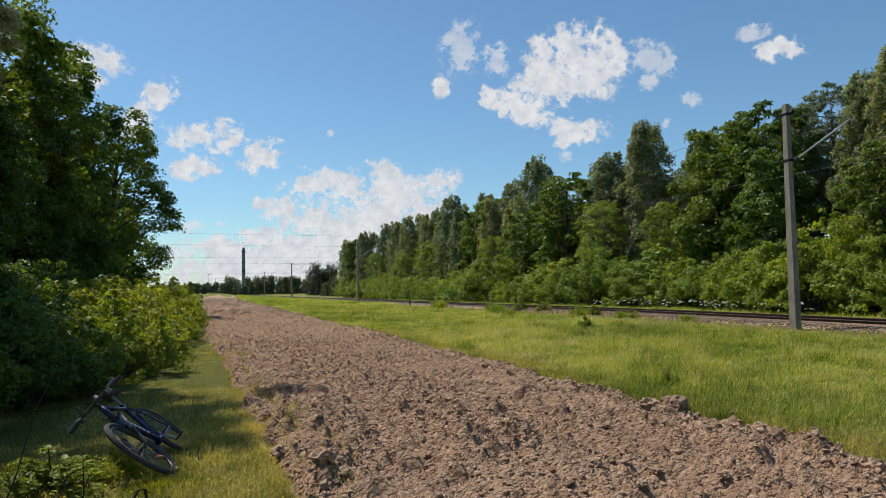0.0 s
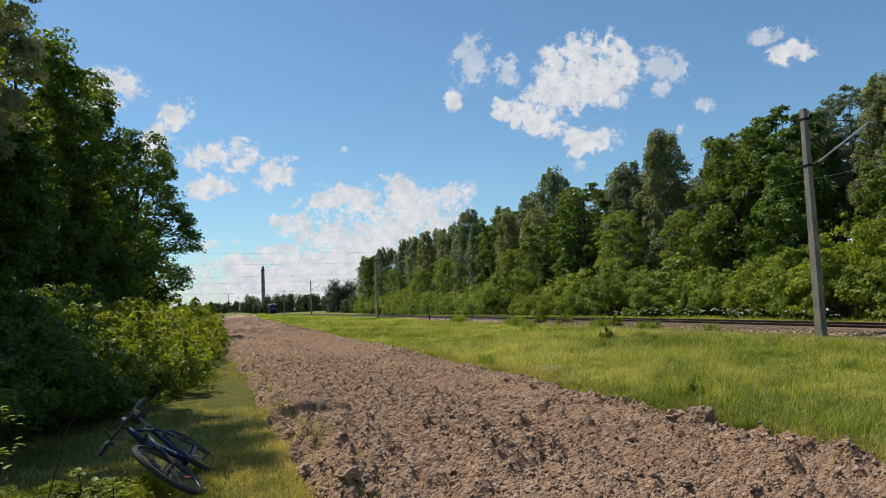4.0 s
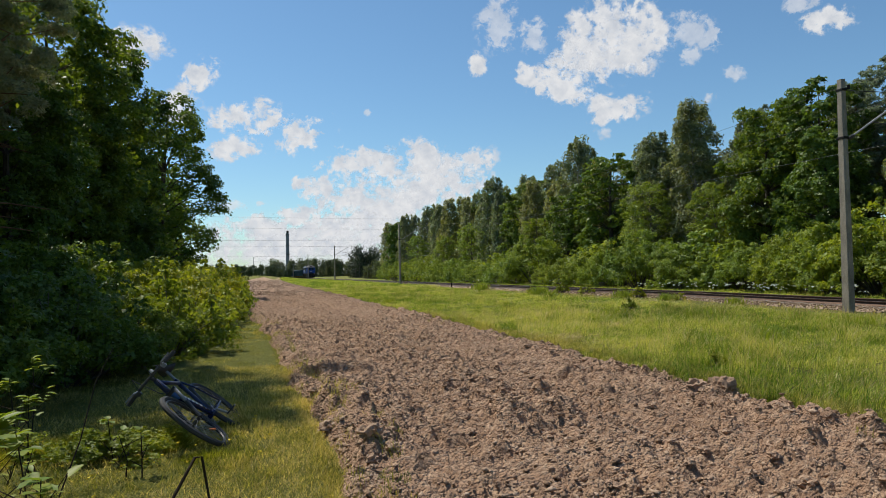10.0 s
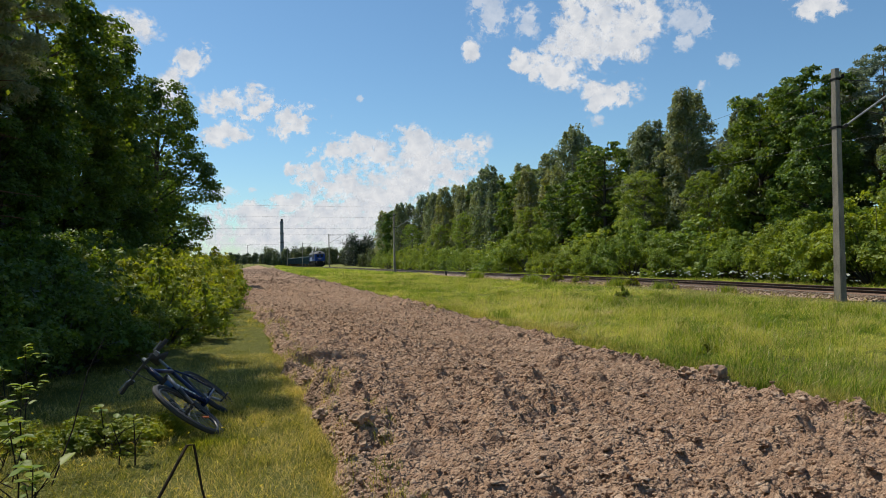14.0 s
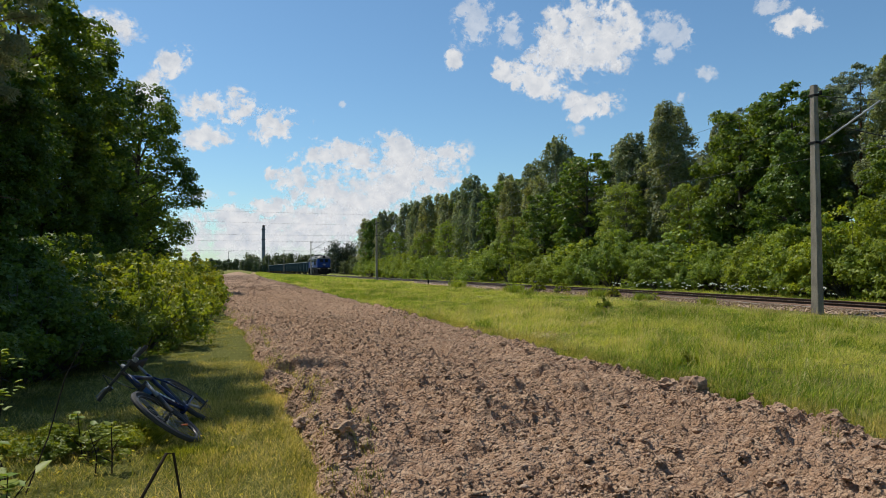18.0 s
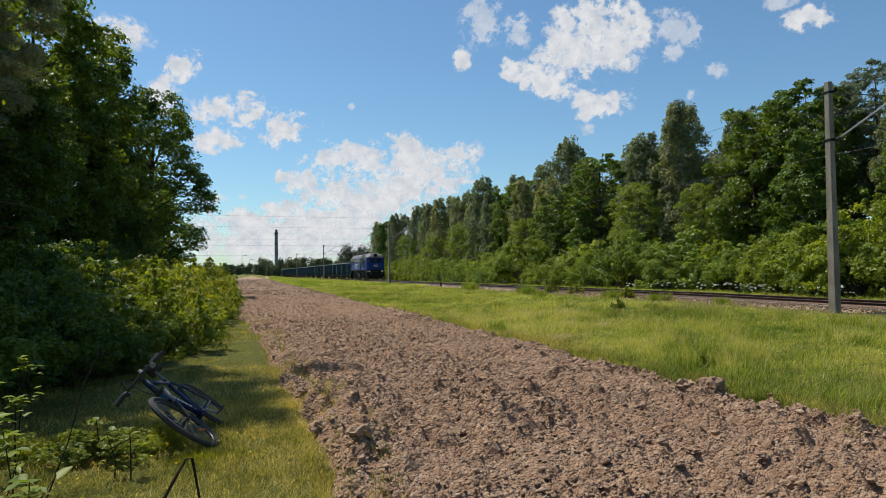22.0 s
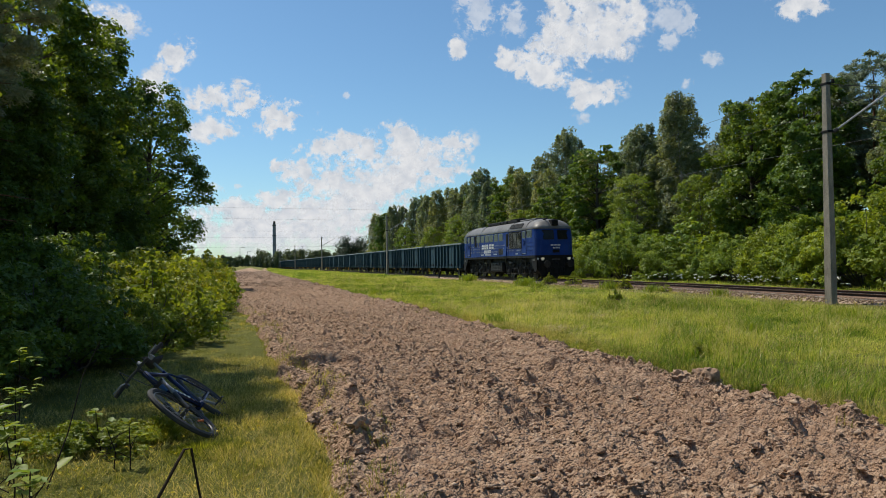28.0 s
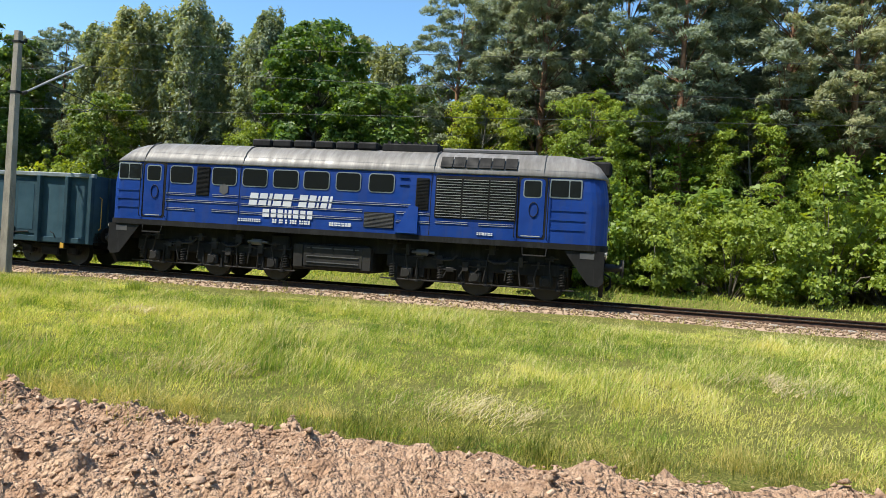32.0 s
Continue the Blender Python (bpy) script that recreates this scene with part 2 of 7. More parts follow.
# ---- ground, dirt strip, track ----
def make_ground_materials():
    g = Mat("meadow", 0.95, spec=0.1)
    big = g.noise(0.16, 4.0, which="World")
    fine = g.noise(5.0, 5.0, 0.7, which="World")
    col = g.ramp(big, [(0.3, (0.105, 0.130, 0.022)), (0.5, (0.150, 0.170, 0.030)), (0.72, (0.220, 0.200, 0.060))])
    col = g.mix(0.55, col, g.ramp(fine, [(0.3, (0.07, 0.085, 0.015)), (0.7, (0.27, 0.26, 0.08))]), "MIX")
    thatch = g.noise(34.0, 4.0, 0.75, which="World")
    col = g.mix(0.5, col, g.ramp(thatch, [(0.36, (0.050, 0.060, 0.014)), (0.52, (0.210, 0.210, 0.050)), (0.66, (0.52, 0.47, 0.18))]))
    g.color(col).bump(g.math("ADD", fine, thatch), 1.0, 0.08)
    s = Mat("tilled_soil", 0.97, spec=0.08)
    big = s.noise(0.55, 5.0, 0.6, which="World")
    mid = s.noise(7.0, 6.0, 0.68, which="World")
    fine = s.noise(60.0, 4.0, 0.7, which="World")
    col = s.ramp(big, [(0.28, (0.262, 0.155, 0.096)), (0.5, (0.400, 0.258, 0.172)), (0.75, (0.540, 0.390, 0.272))])
    # low parts of the bump noise are darker: crevice shade put into the colour
    col = s.mix(0.55, col, s.ramp(mid, [(0.3, (0.135, 0.072, 0.044)), (0.48, (0.430, 0.276, 0.182)), (0.72, (0.690, 0.515, 0.365))]))
    col = s.mix(0.25, col, s.ramp(fine, [(0.3, (0.12, 0.066, 0.042)), (0.7, (0.62, 0.45, 0.31))]))
    cell = s.n("TexVoronoi")
    cell.inputs["Scale"].default_value = 17.0
    s.link(s.coord("World"), cell.inputs["Vector"])
    cell2 = s.n("TexVoronoi")
    cell2.inputs["Scale"].default_value = 41.0
    s.link(s.coord("World"), cell2.inputs["Vector"])
    sep = s.n("SeparateColor")
    s.link(cell.outputs["Color"], sep.inputs[0])
    col = s.mix(0.28, col, s.ramp(sep.outputs[0], [(0.0, (0.13, 0.072, 0.046)), (0.5, (0.40, 0.26, 0.172)), (1.0, (0.68, 0.51, 0.37))]))
    rise = s.math("ADD", s.math("MULTIPLY", cell.outputs["Distance"], -1.0), s.math("MULTIPLY", cell2.outputs["Distance"], -0.6))
    h = s.math("ADD", s.math("ADD", s.math("MULTIPLY", mid, 0.5), s.math("MULTIPLY", fine, 0.35)), s.math("MULTIPLY", rise, 0.7))
    s.color(s.mix(1.0, col, (1.09, 1.08, 1.09), "MULTIPLY")).bump(h, 1.0, 0.10)
    c = Mat("dry_clod", 0.97, spec=0.08)
    tone = c.ramp(c.island(), [(0.0, (0.190, 0.122, 0.086)), (0.22, (0.270, 0.178, 0.124)), (0.40, (0.360, 0.240, 0.170)), (0.8, (0.460, 0.325, 0.236)), (1.0, (0.62, 0.47, 0.36))])
    mott = c.noise(25.0, 5.0, 0.7, which="World")
    c.color(c.mix(0.35, tone, c.ramp(mott, [(0.3, (0.15, 0.085, 0.055)), (0.7, (0.60, 0.45, 0.31))]))).bump(mott, 0.8, 0.03)
    return g.m, s.m, c.m


MEADOW, SOIL, CLOD = make_ground_materials()


def grid_mesh(name, xs, ys, height, mat, smooth=True):
    gx, gy = np.meshgrid(xs, ys)
    v = np.stack([gx.ravel(), gy.ravel(), height(gx, gy).ravel()], 1)
    nx, ny = len(xs), len(ys)
    i = (np.arange(ny - 1)[:, None] * nx + np.arange(nx - 1)[None]).ravel()
    return mesh_of(name, v, np.stack([i, i + 1, i + nx + 1, i + nx], 1), mat, smooth)


def spread(*pieces):
    """Steps of changing width: (start, end, step), ..."""
    out = [np.arange(a, b, s) for a, b, s in pieces]
    return np.unique(np.concatenate(out + [[pieces[-1][1]]]).round(4))


def meadow_height(x, y):
    z = ground_height(x, y)
    under = smooth01((x - DIRT_L - 0.1) / 0.4) * smooth01((DIRT_R - 0.1 - x) / 0.4)
    bed = smooth01((x - TRACK_X + 2.2) / 0.5) * smooth01((TRACK_X + 2.2 - x) / 0.5)
    return z - 0.22 * under - 0.18 * bed


xs = spread((-2500, -200, 300), (-200, -30, 25), (-30, -8, 2.0), (-8, 30, 0.25), (30, 60, 3), (60, 200, 20), (200, 2500, 300))
ys = spread((-2500, -100, 300), (-100, -14, 10), (-14, 45, 0.3), (45, 120, 1.5), (120, 300, 10), (300, 700, 50), (700, 4500, 400))
ground = tagged(new("ground", grid_mesh("ground", xs, ys, meadow_height, MEADOW)), "rough grassy meadow ground beside the railway", "ground", kind="structure")


def dirt_edges(y):
    left = DIRT_L + 0.42 * fbm(y, y * 0 + 3.0, 1.6, 5, 5.0) - 0.55 * smooth01((y - 14) / 12)
    right = DIRT_R + 0.34 * fbm(y, y * 0 + 8.0, 1.3, 5, 9.0)
    left = left + 0.27 * np.exp(-((y - 8.2) / 1.3) ** 2) + 0.14 * np.exp(-((y - 6.2) / 1.0) ** 2)
    bend = 0.00030 * np.maximum(0, y - 80) ** 2
    return left + bend, right + bend


def dirt_height(x, y):
    left, right = dirt_edges(y)
    inside = smooth01((x - left) / 0.30) * smooth01((right - x) / 0.40)
    berm = 0.06 * np.exp(-((x - right + 0.55) / 0.45) ** 2) + 0.04 * np.exp(-((x - left - 0.5) / 0.4) ** 2)
    ruts = -0.06 * np.exp(-((x - 2.1 - 0.1 * fbm(y, y * 0, 6.0, 1, 2.0)) / 0.28) ** 2) - 0.07 * np.exp(-((x - 3.75) / 0.3) ** 2)
    coarse = 0.5 + 0.5 * fbm(x, y, 1.7, 2, 11.0)
    lumps = 0.09 * fbm(x, y, 1.1, 3, 1.0) + 0.10 * np.abs(fbm(x, y, 0.42, 3, 4.0)) + (0.35 + 0.9 * coarse) * (0.15 * np.clip(fbm(x, y, 0.19, 2, 6.0) + 0.1, 0, 1) + 0.13 * np.abs(fbm(x, y, 0.10, 2, 8.0)))
    # added heaps, steep on the near side, shaped to give dark bands of shade
    heaps = 0.0
    for hx, hy, hw, hh in ((1.15, 10.6, 0.85, 0.20), (1.0, 8.3, 0.60, 0.16), (1.0, 5.75, 0.35, 0.13), (4.7, 9.6, 0.6, 0.10), (3.0, 7.2, 0.7, 0.08), (2.3, 14.0, 0.8, 0.12)):
        along = y - hy + 0.12 * fbm(x, y, 0.35, 2, 21.0)
        heaps = heaps + hh * np.exp(-((x - hx) / hw) ** 2) * np.where(along < 0, np.exp(-(along / 0.10) ** 2), np.exp(-(along / 0.55) ** 2))
    lumps = lumps + heaps
    far = 1 / (1 + np.maximum(0, y - 60) / 80)
    return ground_height(x, y) - 0.16 + inside * (0.09 + berm + ruts + lumps * far)


near = grid_mesh("soil", np.arange(-0.7, 6.3, 0.035), spread((-9, 2, 0.10), (2, 12, 0.032), (12, 22, 0.06), (22, 45, 0.15)), dirt_height, SOIL)
dirt = tagged(new("dirt_road", near), "freshly tilled bare brown soil strip with clods", "dirt strip", kind="structure")
far_me = grid_mesh("soil_far", np.arange(-0.7, 6.3, 0.25), spread((45, 150, 0.8), (150, 250, 4)), lambda x, y: dirt_height(x + 0.00030 * np.maximum(0, y - 80) ** 2, y), SOIL)
for v in far_me.vertices:
    v.co.x += 0.00030 * max(0.0, v.co.y - 80) ** 2
share("dirt_road_far", far_me, dirt)


def rail_steel():
    m = Mat("rail_steel", 0.55, 0.6)
    n = m.noise(12.0, 5.0)
    m.color(m.ramp(n, [(0.3, (0.055, 0.032, 0.022)), (0.7, (0.125, 0.075, 0.050))]))
    t = Mat("rail_top", 0.28, 1.0)
    t.color((0.46, 0.44, 0.42))
    b = Mat("ballast_stone", 0.9, spec=0.2)
    isl = b.ramp(b.island(), [(0.0, (0.085, 0.052, 0.032)), (0.5, (0.190, 0.125, 0.080)), (1.0, (0.36, 0.265, 0.185))])
    b.color(b.mix(0.3, isl, b.ramp(b.noise(30, 4, which="World"), [(0.3, (0.09, 0.06, 0.04)), (0.7, (0.36, 0.27, 0.19))])))
    w = Mat("sleeper_concrete", 0.9)
    w.color(w.ramp(w.noise(8, 5), [(0.3, (0.16, 0.145, 0.125)), (0.7, (0.30, 0.275, 0.24))]))
    return m.m, t.m, b.m, w.m


RAIL_SIDE, RAIL_TOP, STONE, SLEEPER = rail_steel()
RZ = np.vectorize(rail_z)


def ballast_height(x, y):
    d = np.abs(x - TRACK_X)
    return RZ(y) - 0.19 - (0.26 + 0.5 * smooth01((y - 40) / 20) * (x < TRACK_X)) * smooth01((d - 1.55) / 1.5) + 0.02 * fbm(x, y, 0.3, 2, 2.0)


bal = grid_mesh("ballast", np.arange(TRACK_X - 3.15, TRACK_X + 3.16, 0.15), spread((-60, 60, 0.3), (60, 140, 1.0), (140, 1000, 10)), ballast_height, STONE)
ballast = tagged(new("ballast_bed", bal), "grey brown crushed stone ballast bed under the rails", "ballast", kind="structure")


def make_rail(x):
    """One running rail: foot with web, worn head, and the joint plates along it."""
    ob = thing("rail", "rust brown steel rail with a bright worn top", "rail", "running rails", at=pose(x, 0, 0))
    foot = [(-0.07, 0.0), (-0.07, 0.015), (-0.012, 0.035), (-0.012, 0.125), (0.012, 0.125), (0.012, 0.035), (0.07, 0.015), (0.07, 0.0)]
    head = [(-0.012, 0.123), (-0.036, 0.135), (-0.036, 0.166), (-0.030, 0.172), (0.030, 0.172), (0.036, 0.166), (0.036, 0.135), (0.012, 0.123)]
    ysr = np.concatenate([np.arange(-60, 200, 5.0), np.arange(200, 1001, 50.0)])
    for name, prof, top in (("web", foot, -1), ("running_head", head, 3)):
        k = len(prof)
        v = [(px, y, rail_z(y) - 0.172 + pz) for y in ysr for px, pz in prof]
        f, slot = [], []
        for i in range(len(ysr) - 1):
            for j in range(k):
                f.append((i * k + j, i * k + (j + 1) % k, (i + 1) * k + (j + 1) % k, (i + 1) * k + j))
                slot.append(1 if j == top else 0)
        share(name, mesh_of(name, v, np.array(f), [RAIL_SIDE, RAIL_TOP], slots=slot), ob)
    bm = bmesh.new()
    box(bm, -0.034, 0.034, -0.40, 0.40, 0.036, 0.118, 0.006)
    for k in range(4):
        y = -0.30 + 0.2 * k
        rod(bm, (-0.05, y, 0.078), (0.05, y, 0.078), 0.016, 0.016, 6)
    me = bpy.data.meshes.new("joint_plate")
    bm.to_mesh(me)
    bm.free()
    me.materials.append(RAIL_SIDE)
    for k in range(7):
        y = -18.6 + 25.0 * k
        share("joint_plate", me, ob, Matrix.Translation((0, y, rail_z(y) - 0.172)))


make_rail(TRACK_X - 0.75)
make_rail(TRACK_X + 0.75)


# ---- clods on the soil ----
def crumbs_mesh(name, rng, x, y, z, size, mat):
    """Many small sharp crumbs of six corners each, as one mesh."""
    v = np.array([(1, 0, 0), (0, 1, 0), (-1, 0, 0), (0, -1, 0), (0, 0, 1), (0, 0, -1)], float)
    f = np.array([(0, 1, 4), (1, 2, 4), (2, 3, 4), (3, 0, 4), (1, 0, 5), (2, 1, 5), (3, 2, 5), (0, 3, 5)])
    n = len(x)
    vv = (v[None] + rng.uniform(-0.45, 0.45, (n, 6, 3))) * size[:, None, None] * rng.uniform(0.6, 1.4, (n, 1, 3)) * np.array([1, 1, 0.65])
    out = vv + np.stack([x, y, z], 1)[:, None]
    return mesh_of(name, out.reshape(-1, 3), (f[None] + 6 * np.arange(n)[:, None, None]).reshape(-1, 3), mat)


def one_clod(rng, r):
    """A single broken lump of earth."""
    bm = bmesh.new()
    bmesh.ops.create_icosphere(bm, subdivisions=4 if r > 0.15 else 3, radius=r)
    o = Vector(rng.uniform(-50, 50, 3))
    for v in bm.verts:
        d = v.co.normalized()
        k = 1 + 0.5 * noise.noise(d * 1.6 + o) + (0.20 if r > 0.15 else 0.40) * noise.noise(d * 4.0 + o) + (0.10 if r > 0.15 else 0.34) * noise.noise(d * 9.0 + o)
        v.co = Vector((v.co.x * k * 1.15, v.co.y * k, max(v.co.z * k * 0.75, -0.3 * r)))
    return bm


def scatter_clods():
    rng = np.random.default_rng(8)
    n = 92000
    y = np.concatenate([rng.uniform(-6, 2, n // 10), 2 + 26 * rng.beta(1.0, 2.2, n * 6 // 10), rng.uniform(16, 60, n * 14 // 100), rng.uniform(50, 130, n * 9 // 100)])
    left, right = dirt_edges(y)
    x = left + 0.1 + (right - left - 0.1) * rng.random(len(y))
    band = fbm(x, y, 1.2, 3, 12.0) + 0.40 * np.exp(-((x - right + 0.5) / 0.5) ** 2) + 0.28 * np.exp(-((x - 2.9) / 0.5) ** 2)
    keep = rng.uniform(-0.65, 0.8, len(y)) < 1.3 * band
    x, y = x[keep], y[keep]
    size = 0.007 + 0.052 * rng.beta(1.0, 5.0, len(x)) + np.maximum(0, y - 14) * 0.0008
    z = dirt_height(x, y) + size * 0.2
    tagged(new("soil_crumbs", crumbs_mesh("crumbs", rng, x, y, z, size, CLOD)), "loose dry crumbs and clods scattered over tilled soil", "clods", kind="stuff")
    spots = [(5.35, 7.5, 0.11), (5.62, 7.4, 0.19), (5.45, 7.75, 0.09), (4.1, 9.4, 0.07), (1.0, 5.9, 0.09), (1.15, 5.8, 0.07), (3.4, 5.6, 0.06), (3.0, 6.7, 0.06), (4.4, 5.1, 0.08), (1.6, 7.6, 0.06), (3.6, 7.9, 0.05), (2.2, 9.3, 0.06), (4.7, 6.1, 0.06), (0.8, 7.3, 0.08), (0.9, 6.6, 0.07),
             (2.6, 4.6, 0.06), (3.9, 4.2, 0.07), (4.9, 3.3, 0.08), (5.3, 4.4, 0.09), (5.35, 6.1, 0.08), (5.3, 10.4, 0.09), (5.2, 11.7, 0.07), (4.6, 12.6, 0.08), (2.0, 11.6, 0.07), (1.2, 10.4, 0.08)]
    spots += [(rng.uniform(0.7, 5.5), 3.2 + 11 * rng.beta(1, 1.8), rng.uniform(0.028, 0.055)) for _ in range(90)]
    for cx, cy, r in spots:
        ob = part("earth_clod", one_clod(rng, r), CLOD)
        ob.matrix_basis = pose(cx, cy, float(dirt_height(np.array(cx), np.array(cy))) + r * 0.1, 0, 0, rng.uniform(0, 360)) @ Matrix.Diagonal((1, 1, 1.15 if r > 0.15 else 1.0, 1))
        tagged(ob, "large dry lump of crumbled brown earth" if r > 0.09 else "dry brown lump of earth on tilled soil", "clod", "clods on the soil strip")


scatter_clods()


def scatter_ballast():
    rng = np.random.default_rng(9)
    n = 26000
    y = np.concatenate([rng.uniform(-12, 45, n * 7 // 10), rng.uniform(45, 100, n * 15 // 100)])
    x = TRACK_X + np.where(rng.random(len(y)) < 0.8, rng.uniform(-3.1, -0.7, len(y)), rng.uniform(-0.7, 2.4, len(y)))
    size = rng.uniform(0.022, 0.05, len(y)) + np.maximum(0, y - 40) * 0.0004
    me = crumbs_mesh("stones", rng, x, y, ballast_height(x, y) + 0.015, size, STONE)
    tagged(new("ballast_stones", me), "loose crushed stones of the track ballast", "ballast stones", kind="stuff")
    bm = bmesh.new()
    box(bm, -1.3, 1.3, -0.13, 0.13, -0.2, 0.0, 0.02)
    me = bpy.data.meshes.new("sleeper")
    bm.to_mesh(me)
    bm.free()
    me.materials.append(SLEEPER)
    for i in range(170):
        ys_ = -14 + i * 0.62
        tagged(new("sleeper", me), "weathered concrete sleeper under the rails", "sleeper", "sleepers of the track").matrix_basis = pose(TRACK_X, ys_, rail_z(ys_) - 0.165)


scatter_ballast()
# ---- trees and bushes ----
def bark(name, a, b, scale=6.0):
    m = Mat(name, 0.92, spec=0.15)
    n = m.noise(scale, 6.0, 0.65, stretch=(1, 1, 0.25))
    m.color(m.ramp(n, [(0.3, a), (0.7, b)])).bump(n, 0.7, 0.04)
    return m.m


BARK_OAK = bark("oak_bark", (0.045, 0.036, 0.028), (0.12, 0.10, 0.08))
BARK_PINE = bark("pine_bark", (0.10, 0.056, 0.036), (0.26, 0.145, 0.088))
BARK_BIRCH = bark("birch_bark", (0.16, 0.15, 0.13), (0.55, 0.53, 0.49), 9.0)
BARK_GREY = bark("grey_bark", (0.07, 0.06, 0.05), (0.17, 0.15, 0.125))


def tubes(paths, sides=6):
    """Tapered limbs as one array mesh: each path is a list of (point, radius)."""
    vs, fs, base = [], [], 0
    ring = [(math.cos(2 * math.pi * k / sides), math.sin(2 * math.pi * k / sides)) for k in range(sides)]
    for path in paths:
        for i, (p, r) in enumerate(path):
            q = path[min(i + 1, len(path) - 1)][0] - path[max(i - 1, 0)][0]
            q = q.normalized() if q.length > 1e-6 else Vector((0, 0, 1))
            u = q.orthogonal().normalized()
            w = q.cross(u)
            vs += [tuple(p + (u * c + w * s) * r) for c, s in ring]
        for i in range(len(path) - 1):
            for k in range(sides):
                a, b = base + i * sides + k, base + i * sides + (k + 1) % sides
                fs.append((a, b, b + sides, a + sides))
        base += len(path) * sides
    return vs, np.array(fs)


def leaf_quads(rng, centers, radii, per, size, droop=0.0, flat=0.5):
    """Small folded-looking leaf sprays round each clump centre."""
    n = len(centers) * per
    c = np.repeat(centers, per, 0)
    r = np.repeat(radii, per)[:, None]
    d = rng.normal(size=(n, 3))
    d /= np.linalg.norm(d, axis=1, keepdims=True)
    pos = c + d * r * np.cbrt(rng.uniform(0.15, 1, (n, 1))) * np.array([1, 1, flat + 0.25])
    nrm = d * 0.6 + rng.normal(size=(n, 3)) * 0.55 + np.array([0, 0, 0.55])
    nrm /= np.linalg.norm(nrm, axis=1, keepdims=True)
    u = np.cross(nrm, rng.normal(size=(n, 3)))
    u[:, 2] -= droop
    u /= np.linalg.norm(u, axis=1, keepdims=True)
    w = np.cross(nrm, u)
    s = size * rng.uniform(0.6, 1.35, (n, 1))
    a, b = u * s * 0.62, w * s * 0.38
    tilt = nrm * s * 0.12
    v = np.stack([pos - a, pos - b + tilt, pos + a, pos + b + tilt], 1).reshape(-1, 3)
    return v, np.arange(n * 4).reshape(-1, 4)


def leaf_shells(rng, cen, rad, axis_xy, per, size, flat=0.7, droop=0.0, jitter=0.42, narrow=0.42, quad=False):
    """Leaves laid like shingles over the outside of small leaf clumps, so that each clump has a lit and a shaded side."""
    n = len(cen) * per
    c, r = np.repeat(cen, per, 0), np.repeat(rad, per)[:, None]
    d = rng.normal(size=(n, 3))
    d /= np.linalg.norm(d, axis=1, keepdims=True)
    d[:, 2] = np.where(d[:, 2] < -0.35, -d[:, 2], d[:, 2])
    pos = c + d * r * rng.uniform(0.62, 1.08, (n, 1)) * np.array([1, 1, flat])
    out = c - np.concatenate([np.repeat(axis_xy, per, 0), c[:, 2:]], 1)
    out /= np.linalg.norm(out, axis=1, keepdims=True) + 1e-6
    nrm = d * 0.8 + out * 0.35 + np.array([0, 0, 0.45]) + rng.normal(size=(n, 3)) * jitter
    nrm /= np.linalg.norm(nrm, axis=1, keepdims=True)
    u = rng.normal(size=(n, 3)) * 0.7 + d * 0.5 - np.array([0, 0, 0.3 + droop])
    u -= nrm * (u * nrm).sum(1, keepdims=True)
    u /= np.linalg.norm(u, axis=1, keepdims=True) + 1e-6
    w = np.cross(nrm, u)
    s = size * rng.uniform(0.6, 1.4, (n, 1))
    a, b = u * s * 0.62, w * s * narrow
    if quad:
        v = np.stack([pos - a * 0.8, pos - b - a * 0.1, pos + a, pos + b - a * 0.1], 1).reshape(-1, 3)
        return v, np.arange(n * 4).reshape(-1, 4)
    v = np.stack([pos - a * 0.7 - b, pos - a * 0.7 + b, pos + a], 1).reshape(-1, 3)
    return v, np.arange(n * 3).reshape(-1, 3)


# shape of a crown: trunk radius, crown foot, reach, lobes, lobe size, clumps a lobe, leaves a clump, leaf length, flatness, droop, widest height, bark, leaf
CROWN = {
    "oak": (0.020, 0.06, 0.275, 78, 0.25, 7, 50, 0.20, 0.75, 0.0, 0.36, BARK_OAK, LEAF_OAK),
    "birch": (0.010, 0.10, 0.200, 92, 0.23, 6, 46, 0.165, 1.9, 1.2, 0.34, BARK_BIRCH, LEAF_BIRCH),
    "pine": (0.013, 0.36, 0.165, 90, 0.21, 4, 96, 0.165, 0.70, 0.0, 0.45, BARK_PINE, LEAF_PINE),
    "maple": (0.014, 0.05, 0.30, 60, 0.25, 7, 68, 0.145, 0.75, 0.0, 0.34, BARK_GREY, LEAF_BUSH),
}


